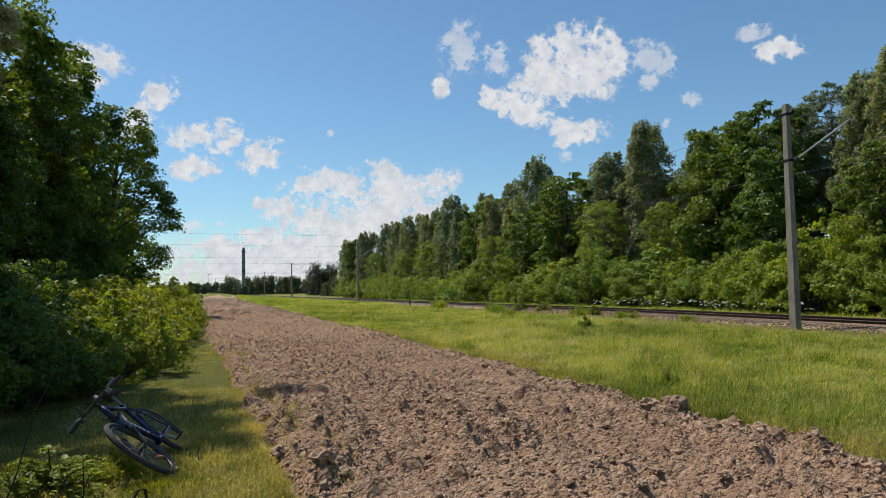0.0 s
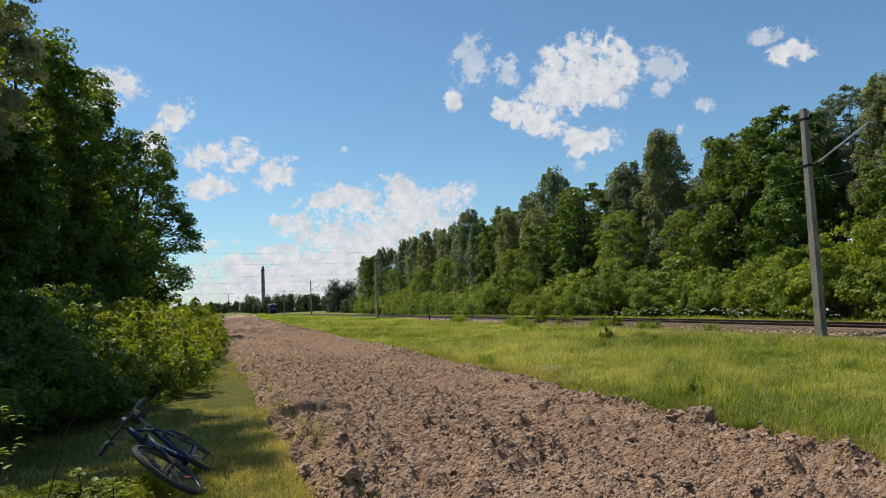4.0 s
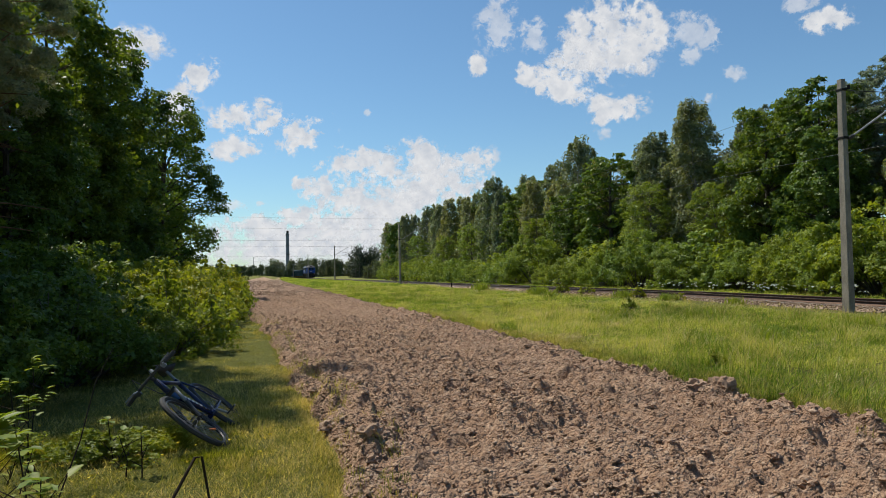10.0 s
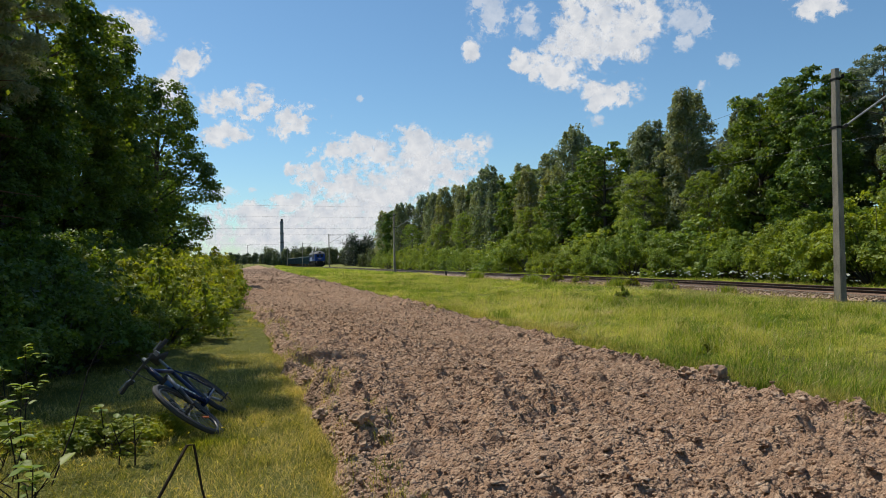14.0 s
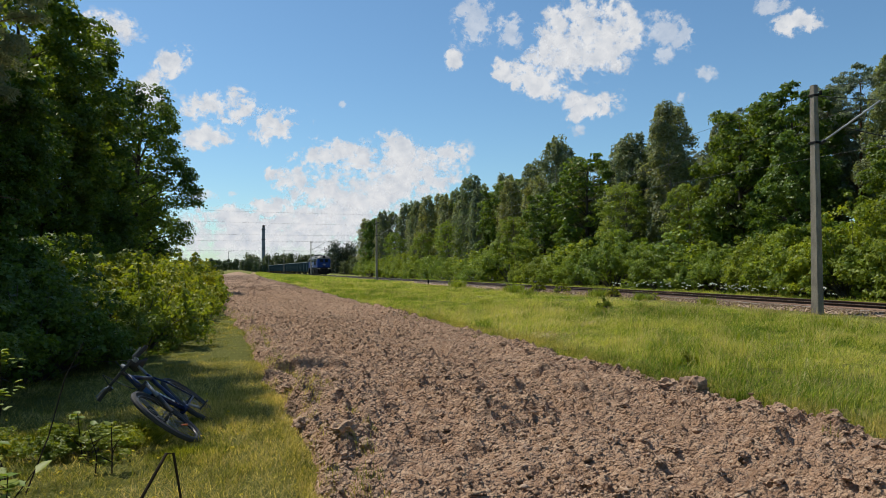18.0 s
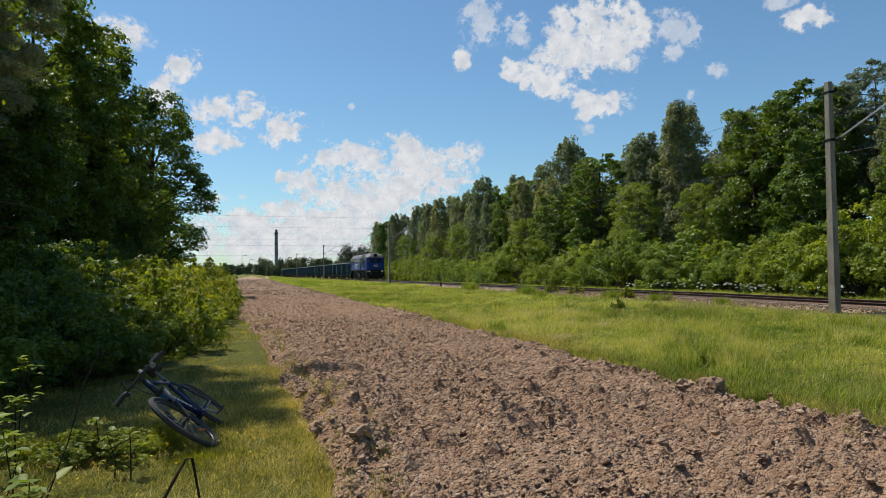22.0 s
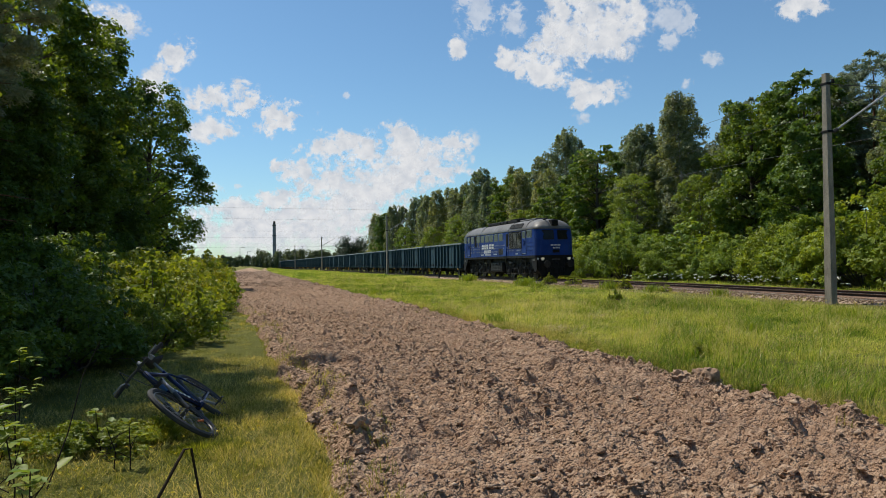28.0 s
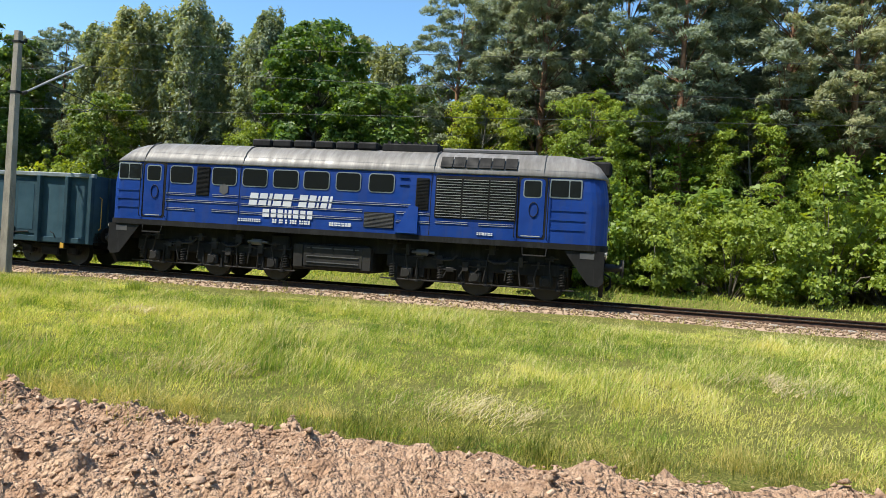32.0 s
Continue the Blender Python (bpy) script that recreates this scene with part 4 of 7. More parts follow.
def outline(side_in, end_in, z, r=0.42, bow=0.10):
    """The locomotive's plan at one height."""
    w, y0, y1 = 1.47 - side_in, 0.25 + end_in, LOCO_LEN - end_in
    r = min(r, w * 0.9)
    pts = []
    for cx, cy, a0, s in ((w - r, y1 - r, 0, 1), (-w + r, y1 - r, 90, 1), (-w + r, y0 + r, 180, -1), (w - r, y0 + r, 270, -1)):
        for k in range(6):
            a = radians(a0 + 18 * k)
            x, y = cx + r * math.cos(a), cy + r * math.sin(a)
            pts.append((x, y, z))
    return [(x, y - bow * (1 - (x / 1.47) ** 2) if y < 8 and y < y0 + r else (y + bow * (1 - (x / 1.47) ** 2) if y > y1 - r else y), z) for x, y, z in pts]


def coil(bm, x, y, z0, z1, r, turns=5, wire=0.02):
    n = turns * 8
    pts = [(x + r * math.cos(i * math.pi / 4), y + r * math.sin(i * math.pi / 4), z0 + (z1 - z0) * i / n) for i in range(n + 1)]
    tube(bm, pts, wire, 5)


def wheelset_mesh(radius, name):
    bm = bmesh.new()
    for s in (-1, 1):
        rod(bm, (s * 0.68, 0, 0), (s * 0.82, 0, 0), radius, radius * 0.985, 22)
        rod(bm, (s * 0.655, 0, 0), (s * 0.68, 0, 0), radius + 0.028, radius + 0.028, 22)
        rod(bm, (s * 0.82, 0, 0), (s * 0.90, 0, 0), 0.16, 0.14, 12)
        for k in range(4):
            a = math.pi / 2 * k + 0.4
            rod(bm, (s * 0.815, 0.26 * math.cos(a), 0.26 * math.sin(a)), (s * 0.835, 0.26 * math.cos(a), 0.26 * math.sin(a)), 0.05, 0.05, 8)
    rod(bm, (-0.98, 0, 0), (0.98, 0, 0), 0.085, 0.085, 12)
    me = bpy.data.meshes.new(name)
    bm.to_mesh(me)
    bm.free()
    me.materials.append(TYRE_STEEL)
    return me


def letter_row(parent, y_start, z0, z1, widths, lean, side=-1, x=1.492, gap=0.06):
    """A row of leaning solid blocks in the place of painted characters."""
    y = y_start
    for w in widths:
        if w > 0:
            bm = bmesh.new()
            sh = lean * (z1 - z0)
            for o0, o1, k0, k1 in ((0.0, w, 0.0, 0.42), (0.0, w, 0.56, 1.0)):
                za, zb = z0 + (z1 - z0) * k0, z0 + (z1 - z0) * k1
                q = [(y - o0 - sh * k0, za), (y - o1 - sh * k0, za), (y - o1 - sh * k1, zb), (y - o0 - sh * k1, zb)]
                a = [bm.verts.new((side * x, yy, zz)) for yy, zz in q]
                b = [bm.verts.new((side * (x + 0.004), yy, zz)) for yy, zz in q]
                bm.faces.new(a)
                bm.faces.new(b)
                for i in range(4):
                    m = (i + 1) % 4
                    bm.faces.new((a[i], a[m], b[m], b[i]))
            part("painted_block", bm, PAINT_LETTER, parent)
        y -= abs(w) + gap


def make_locomotive():
    ob = thing("diesel_locomotive", "blue six-axle diesel locomotive with grey roof pulling wagons", "locomotive")
    body = part("body", hull([outline(0, 0, 1.62), outline(0, 0, 2.72), outline(0.005, 0.05, 3.05), outline(0.03, 0.13, 3.40)]), PAINT_BLUE, ob, "blue painted body shell with rounded cab ends", False)
    rings = [outline(0.0, 0.06, 3.40, 0.45), outline(-0.015, 0.05, 3.43, 0.45), outline(0.10, 0.20, 3.62, 0.5), outline(0.26, 0.36, 3.82, 0.55), outline(0.50, 0.62, 3.98, 0.6), outline(0.85, 1.1, 4.10, 0.5), outline(1.2, 1.8, 4.14, 0.25)]
    roof = part("roof", hull(rings), PAINT_ROOF, ob, "weathered grey curved roof", True)
    # roof seams, hatches, ridge boxes and lamp hood
    for y in (2.08, 5.32, 11.5, 15.0):
        for s in (-1, 1):
            bm = bmesh.new()
            tube(bm, [(s * 1.475, y, 3.42), (s * 1.37, y, 3.64), (s * 1.215, y, 3.84), (s * 0.98, y, 4.0), (s * 0.62, y, 4.12)], 0.018, 5)
            part("roof_seam", bm, PAINT_GREY, roof)
    for s in (-1, 1):
        for k in range(6):
            y0 = 2.86 + k * 0.385
            bm = bmesh.new()
            a = [(s * 1.415, y0, 3.57), (s * 1.415, y0 + 0.35, 3.57), (s * 1.20, y0 + 0.35, 3.88), (s * 1.20, y0, 3.88)]
            lo = [bm.verts.new(p) for p in a]
            hi = [bm.verts.new((p[0] + s * 0.03, p[1], p[2] + 0.02)) for p in a]
            bm.faces.new(lo)
            bm.faces.new(hi)
            for i in range(4):
                bm.faces.new((lo[i], lo[(i + 1) % 4], hi[(i + 1) % 4], hi[i]))
            part("roof_louvre", bm, PAINT_BLACK, roof)
    for k in range(6):
        bm = bmesh.new()
        box(bm, -0.75, -0.15, 7.35 + k * 0.72, 7.35 + k * 0.72 + 0.66, 4.08, 4.32, 0.05)
        part("roof_box", bm, PAINT_BLACK, roof)
    bm = bmesh.new()
    box(bm, -0.7, 0.3, 5.4, 7.2, 4.06, 4.30, 0.03)
    for k in range(8):
        rod(bm, (-0.55, 5.55 + k * 0.21, 4.34), (0.2, 5.55 + k * 0.21, 4.34), 0.06, 0.06, 8)
    part("exhaust_grid", bm, PAINT_BLACK, roof)
    bm = bmesh.new()
    box(bm, -0.5, 0.5, 2.4, 5.3, 4.10, 4.24, 0.04)
    part("fan_cover", bm, PAINT_GREY, roof)
    for y, d in ((0.62, -1), (15.83, 1)):
        bm = bmesh.new()
        box(bm, -0.25, 0.25, min(y - d * 0.35, y + d * 0.42), max(y - d * 0.35, y + d * 0.42), 3.60, 4.02, 0.05)
        box(bm, -0.20, 0.20, min(y + d * 0.41, y + d * 0.44), max(y + d * 0.41, y + d * 0.44), 3.64, 3.98, 0.01)
        hood = part("lamp_hood", bm, PAINT_BLACK, roof)
        bm = bmesh.new()
        rod(bm, (0, y + d * 0.42, 3.81), (0, y + d * 0.46, 3.81), 0.13, 0.13, 18)
        part("top_headlight", bm, DARK_GLASS, hood)
    bm = bmesh.new()
    for y in (0.9, 1.15):
        rod(bm, (-0.5, y, 4.02), (-0.5, y - 0.45, 4.10), 0.035, 0.06, 8)
    part("horn", bm, PAINT_BLACK, roof)
    # both sides: windows, doors, louvres, beads
    wins = [(13.22, 14.02), (11.69, 12.53), (10.64, 11.47), (9.60, 10.43), (8.58, 9.41), (7.57, 8.35), (6.51, 7.30)]
    for s in (-1, 1):
        for y0, y1 in wins:
            fr = plate("window", PAINT_CAP, body, s, y0 - 0.015, y1 + 0.015, 2.775, 3.325, 0.12, 1.45, 1.484, "rounded window in a pale rubber frame")
            plate("pane", DARK_GLASS, fr, s, y0 + 0.015, y1 - 0.015, 2.805, 3.295, 0.09, 1.46, 1.490)
        for y0, y1 in ((0.97, 1.88), (15.08, 15.92)):
            fr = plate("cab_window", PAINT_CAP, body, s, y0, y1, 2.84, 3.36, 0.05, 1.43, 1.482)
            ym = y0 + 0.36 if y0 < 5 else y0 + 0.46
            plate("pane", DARK_GLASS, fr, s, y0 + 0.04, ym - 0.015, 2.88, 3.32, 0.03, 1.44, 1.489)
            plate("pane", DARK_GLASS, fr, s, ym + 0.015, y1 - 0.04, 2.88, 3.32, 0.03, 1.44, 1.489)
        for y0, y1 in ((1.97, 2.76), (14.22, 15.0)):
            plate("door_frame", PAINT_BLACK, body, s, y0 - 0.02, y1 + 0.02, 1.70, 3.39, 0.06, 1.44, 1.476)
            door = plate("cab_door", PAINT_BLUE, body, s, y0 + 0.04, y1 - 0.04, 1.73, 3.35, 0.1, 1.45, 1.486)
            fr = plate("window", PAINT_CAP, door, s, y0 + 0.13, y1 - 0.13, 2.82, 3.31, 0.08, 1.46, 1.490)
            plate("pane", DARK_GLASS, fr, s, y0 + 0.16, y1 - 0.16, 2.85, 3.28, 0.06, 1.46, 1.495)
            bm = bmesh.new()
            ym, n = (y0 + y1) / 2 - 0.05, 14
            tube(bm, [(s * 1.50, ym + 0.13 * math.cos(6.283 * k / n), 2.5 + 0.2 * math.sin(6.283 * k / n)) for k in range(n + 1)], 0.012, 5)
            part("latch_ring", bm, PAINT_BLACK, door)
            plate("kick_strip", PAINT_STEEL, door, s, y0 + 0.12, y1 - 0.12, 1.76, 1.785, 0.01, 1.48, 1.492)
            for yy in (y0 - 0.07, y1 + 0.07):
                bm = bmesh.new()
                tube(bm, [(s * 1.48, yy, 1.72), (s * 1.53, yy, 1.76), (s * 1.53, yy, 3.30), (s * 1.48, yy, 3.36)], 0.014, 6)
                part("handrail", bm, PAINT_BLACK, body)
        # louvres
        for y0, y1, z0, z1, n in ((12.62, 13.08, 2.44, 3.32, 22), (5.42, 5.82, 2.33, 3.24, 22), (6.45, 7.40, 1.76, 2.21, 11)):
            lv = plate("louvre", PAINT_BLACK, body, s, y0, y1, z0, z1, 0.03, 1.45, 1.482)
            for k in range(n):
                z = z0 + 0.02 + (z1 - z0 - 0.03) * k / n
                bm = bmesh.new()
                box(bm, min(s * 1.478, s * 1.498), max(s * 1.478, s * 1.498), y0 + 0.02, y1 - 0.02, z, z + 0.018)
                part("slat", bm, PAINT_BLACK if z0 > 1.8 else PAINT_GREY, lv)
        gr = plate("radiator_grille", PAINT_BLACK, body, s, 2.80, 5.23, 2.14, 3.34, 0.04, 1.44, 1.480, "large black radiator grille with pale slats")
        for k in range(15):
            z = 2.185 + 1.12 * k / 15
            bm = bmesh.new()
            vs = box(bm, min(s * 1.478, s * 1.512), max(s * 1.478, s * 1.512), 2.84, 5.19, z, z + 0.013)
            part("slat", bm, PAINT_STEEL, gr)
        for y in (3.62, 4.42):
            plate("mullion", PAINT_BLACK, gr, s, y - 0.025, y + 0.025, 2.16, 3.32, 0.01, 1.47, 1.520)
        # raised beads with pale lines
        for y0, y1, z in ((13.1, 14.15, 2.47), (13.1, 14.15, 2.42), (11.6, 14.15, 2.27), (11.6, 14.15, 2.22), (13.1, 14.15, 2.01), (13.1, 14.15, 1.96), (11.6, 12.5, 2.47), (11.6, 12.5, 2.42), (11.6, 12.5, 2.01), (11.6, 12.5, 1.96),
                          (5.95, 11.5, 2.46), (5.95, 11.5, 2.41), (7.45, 11.5, 2.24), (7.45, 11.5, 2.19), (7.45, 11.5, 2.00), (7.45, 11.5, 1.95), (6.05, 6.40, 2.24), (6.05, 6.40, 2.19), (6.05, 6.40, 2.00), (6.05, 6.40, 1.95),
                          (5.35, 5.85, 2.24), (5.35, 5.85, 2.19), (5.35, 5.85, 2.0), (5.35, 5.85, 1.95), (4.2, 5.2, 2.03), (4.2, 5.2, 1.98), (2.85, 3.9, 2.03), (2.85, 3.9, 1.98)):
            bead = plate("bead", PAINT_BLUE, body, s, y0, y1, z, z + 0.036, 0.012, 1.46, 1.486)
            plate("line", PAINT_STEEL, bead, s, y0 + 0.01, y1 - 0.01, z + 0.012, z + 0.023, 0.004, 1.47, 1.490)
        for z in (1.98, 2.24, 2.50):
            for y0, y1 in ((0.85, 1.82), (15.15, 15.95)):
                plate("bead", PAINT_BLUE, body, s, y0, y1, z, z + 0.05, 0.02, 1.46, 1.490)
        bm = bmesh.new()
        q = [(5.72, 2.42), (6.0, 2.46), (6.4, 1.66), (5.7, 1.66)]
        a = [bm.verts.new((s * 1.46, y, z)) for y, z in q]
        b = [bm.verts.new((s * (1.56 if z < 2 else 1.50), y, z)) for y, z in q]
        bm.faces.new(a)
        bm.faces.new(b)
        for i in range(4):
            bm.faces.new((a[i], a[(i + 1) % 4], b[(i + 1) % 4], b[i]))
        part("air_deflector", bm, PAINT_BLUE, body)
        for y in (5.36, 11.56):
            plate("panel_joint", PAINT_BLACK, body, s, y - 0.008, y + 0.008, 1.64, 3.38, 0.004, 1.46, 1.477)
        for y, z in ((6.2, 3.22), (6.2, 3.02)):
            plate("vent_bead", PAINT_BLUE, body, s, y - 0.15, y + 0.15, z, z + 0.03, 0.012, 1.46, 1.492)
        bm = bmesh.new()
        rod(bm, (s * 1.47, 12.1, 2.66), (s * 1.495, 12.1, 2.66), 0.17, 0.17, 6)
        part("works_plate", bm, PAINT_GREY, body)
    # painted characters, kept as plain blocks
    letter_row(body, 11.22, 2.24, 2.60, [0.27, 0.26, 0.10, 0.28, 0.28, -0.12, 0.26, 0.22, 0.07, 0.20, 0.08], 0.18)
    letter_row(body, 10.72, 1.90, 2.14, [0.22, 0.17, 0.17, 0.07, 0.10, 0.17, 0.17, 0.17], 0.0)
    letter_row(body, 11.55, 1.735, 1.83, [0.08, 0.06, 0.06, 0.06, 0.06, 0.04, 0.05, 0.06, 0.06, 0.06], 0.0, gap=0.02)
    letter_row(body, 10.38, 1.735, 1.85, [0.06, 0.06, -0.05, 0.06, 0.04, -0.05, 0.06, -0.05, 0.06, 0.06, 0.06, -0.05, 0.06, 0.06, 0.06, 0.03, 0.06], 0.0, gap=0.02)
    letter_row(body, 8.5, 1.745, 1.85, [0.06, 0.06, 0.03, 0.07, 0.06, 0.03, 0.07, 0.06, 0.1], 0.0, gap=0.02)
    letter_row(body, 3.92, 1.72, 1.80, [0.05, 0.05, 0.02, 0.06, 0.05, 0.02, 0.06, 0.05], 0.0, gap=0.015)
    # cab fronts
    for y, d in ((0.25, -1), (LOCO_LEN, 1)):
        for s in (-1, 1):
            pts_lo, pts_hi = [], []
            ws = part("windshield", hull([[(s * 0.14, y + d * 0.085, 2.66), (s * 1.08, y - d * 0.02, 2.66), (s * 1.02, y - d * 0.10, 3.30), (s * 0.14, y - d * 0.0, 3.30)],
                                          [(s * 0.14, y + d * 0.13, 2.66), (s * 1.08, y + d * 0.035, 2.66), (s * 1.02, y - d * 0.055, 3.30), (s * 0.14, y + d * 0.04, 3.30)]]), PAINT_BLACK, body)
            part("pane", hull([[(s * 0.18, y + d * 0.10, 2.71), (s * 1.02, y + d * 0.0, 2.71), (s * 0.97, y - d * 0.09, 3.25), (s * 0.18, y + d * 0.0, 3.25)],
                               [(s * 0.18, y + d * 0.135, 2.71), (s * 1.02, y + d * 0.045, 2.71), (s * 0.97, y - d * 0.045, 3.25), (s * 0.18, y + d * 0.05, 3.25)]]), DARK_GLASS, ws)
            bm = bmesh.new()
            tube(bm, [(s * 0.6, y + d * 0.10, 2.68), (s * 0.42, y + d * 0.10, 3.1)], 0.012, 5)
            part("wiper", bm, PAINT_BLACK, ws)
        bm = bmesh.new()
        box(bm, -0.26, 0.26, min(y + d * 0.09, y + d * 0.12), max(y + d * 0.09, y + d * 0.12), 1.78, 1.98, 0.02)
        part("vent_plate", bm, PAINT_BLACK, body)
        for x0, n, z0, z1 in ((-0.40, 7, 2.24, 2.34), (-0.24, 5, 2.06, 2.16)):
            for k in range(n):
                bm = bmesh.new()
                x = x0 + k * 0.11
                box(bm, x, x + 0.075, min(y + d * 0.085, y + d * 0.112), max(y + d * 0.085, y + d * 0.112), z0, z1)
                part("painted_block", bm, PAINT_LETTER, body)
    # frame, aprons, headlights, buffers
    frame_ob = part("underframe", hull([outline(-0.03, -0.04, 1.46), outline(-0.03, -0.04, 1.62)]), PAINT_BLACK, ob, "black sole bar and walkway edge")
    for y, d in ((0.25, -1), (LOCO_LEN, 1)):
        bm = bmesh.new()
        ya, yb = y - d * 0.10, y + d * 0.02
        q = [(-1.40, 1.46), (1.40, 1.46), (1.36, 0.62), (1.05, 0.22), (-1.05, 0.22), (-1.36, 0.62)]
        a = [bm.verts.new((x, ya, z)) for x, z in q]
        b = [bm.verts.new((x, yb, z)) for x, z in q]
        bm.faces.new(a)
        bm.faces.new(b)
        for i in range(6):
            bm.faces.new((a[i], a[(i + 1) % 6], b[(i + 1) % 6], b[i]))
        front = part("buffer_beam", bm, PAINT_BLACK, ob)
        for s in (-1, 1):
            bm = bmesh.new()
            q = [(y, 1.46), (y - d * 1.15, 1.46), (y - d * 0.42, 0.55), (y - d * 0.12, 0.50), (y, 0.62)]
            a = [bm.verts.new((s * 1.42, yy, z)) for yy, z in q]
            b = [bm.verts.new((s * 1.46, yy, z)) for yy, z in q]
            bm.faces.new(a)
            bm.faces.new(b)
            for i in range(5):
                bm.faces.new((a[i], a[(i + 1) % 5], b[(i + 1) % 5], b[i]))
            apron = part("apron", bm, PAINT_BLACK, ob)
            bm = bmesh.new()
            rod(bm, (s * 0.88, y, 1.03), (s * 0.88, y + d * 0.35, 1.03), 0.11, 0.10, 14)
            rod(bm, (s * 0.88, y + d * 0.35, 1.03), (s * 0.88, y + d * 0.52, 1.03), 0.075, 0.075, 12)
            rod(bm, (s * 0.88, y + d * 0.52, 1.03), (s * 0.88, y + d * 0.56, 1.03), 0.24, 0.24, 20)
            part("buffer", bm, PAINT_UNDER, front)
            bm = bmesh.new()
            rod(bm, (s * 1.02, y - d * 0.05, 1.40), (s * 1.02, y + d * 0.06, 1.40), 0.15, 0.15, 18)
            lampring = part("headlight", bm, PAINT_STEEL, front, "round chromed headlight")
            bm = bmesh.new()
            rod(bm, (s * 1.02, y + d * 0.055, 1.40), (s * 1.02, y + d * 0.075, 1.40), 0.105, 0.105, 16)
            part("lens", bm, LAMP if d < 0 else DARK_GLASS, lampring)
            bm = bmesh.new()
            rod(bm, (s * 1.36, y - d * 0.2, 1.38), (s * 1.36, y + d * 0.05, 1.38), 0.07, 0.07, 12)
            part("marker_lamp", bm, PAINT_STEEL, front)
            for k in range(3):
                bm = bmesh.new()
                x = s * (0.2 + 0.18 * k)
                tube(bm, [(x, y + d * 0.02, 0.85), (x, y + d * 0.22, 0.75), (x + 0.03, y + d * 0.24, 0.5), (x, y + d * 0.1, 0.38)], 0.022, 6)
                part("brake_hose", bm, PAINT_BLACK, front)
        bm = bmesh.new()
        tube(bm, [(0, y, 1.03), (0, y + d * 0.35, 1.05), (0, y + d * 0.42, 0.95), (0, y + d * 0.34, 0.88)], 0.045, 8)
        part("coupling_hook", bm, PAINT_BLACK, front)
        bm = bmesh.new()
        box(bm, -0.36, 0.36, min(y + d * 0.02, y + d * 0.04), max(y + d * 0.02, y + d * 0.04), 1.26, 1.42, 0.01)
        np_ob = part("name_plate", bm, PAINT_BLACK, front)
        for k in range(7):
            bm = bmesh.new()
            box(bm, -0.30 + k * 0.09, -0.24 + k * 0.09, min(y + d * 0.04, y + d * 0.046), max(y + d * 0.04, y + d * 0.046), 1.30, 1.38)
            part("painted_block", bm, PAINT_GREY, np_ob)
        for s in (-1, 1):
            bm = bmesh.new()
            box(bm, min(s * 1.462, s * 1.468), max(s * 1.462, s * 1.468), min(y - d * 0.28, y - d * 0.68), max(y - d * 0.28, y - d * 0.68), 1.24, 1.40)
            part("data_panel", bm, PAINT_GREY, ob, "small pale data panel")
    bm = bmesh.new()
    box(bm, -1.05, 1.05, 0.5, 15.9, 1.02, 1.46)
    part("frame_girder", bm, PAINT_BLACK, ob)
    for s in (-1, 1):
        for y in (2.22, 14.58):
            bm = bmesh.new()
            tube(bm, [(s * 1.48, y - 0.35, 1.46), (s * 1.52, y - 0.33, 1.25), (s * 1.52, y + 0.33, 1.25), (s * 1.48, y + 0.35, 1.46)], 0.02, 6)
            box(bm, s * 1.5 - 0.09, s * 1.5 + 0.09, y - 0.3, y + 0.3, 1.235, 1.26)
            part("step", bm, PAINT_UNDER, frame_ob)
    # fuel tank with battery boxes
    bm = bmesh.new()
    box(bm, -1.25, 1.25, 7.15, 9.75, 0.42, 1.20, 0.08)
    tank = part("fuel_tank", bm, PAINT_BLACK, ob)
    for s in (-1, 1):
        lid = plate("battery_box", PAINT_UNDER, tank, s, 7.45, 9.35, 0.55, 1.15, 0.03, 1.2, 1.30)
        for z in (0.64, 0.82, 1.06):
            plate("rib", PAINT_GREY, lid, s, 7.55, 9.25, z, z + 0.03, 0.01, 1.29, 1.325)
        for y in (7.7, 8.4, 9.1):
            plate("hinge", PAINT_BLACK, lid, s, y - 0.03, y + 0.03, 0.98, 1.13, 0.01, 1.29, 1.335)
        for y0 in (7.18, 9.4):
            plate("side_box", PAINT_UNDER, tank, s, y0, y0 + 0.3, 0.5, 1.16, 0.02, 1.2, 1.285)
        bm = bmesh.new()
        box(bm, min(s * 0.5, s * 1.2), max(s * 0.5, s * 1.2), 9.9, 10.5, 0.9, 1.4, 0.04)
        part("air_tank", bm, PAINT_BLACK, ob)
    # bogies
    wheel = wheelset_mesh(0.525, "locomotive_wheelset")
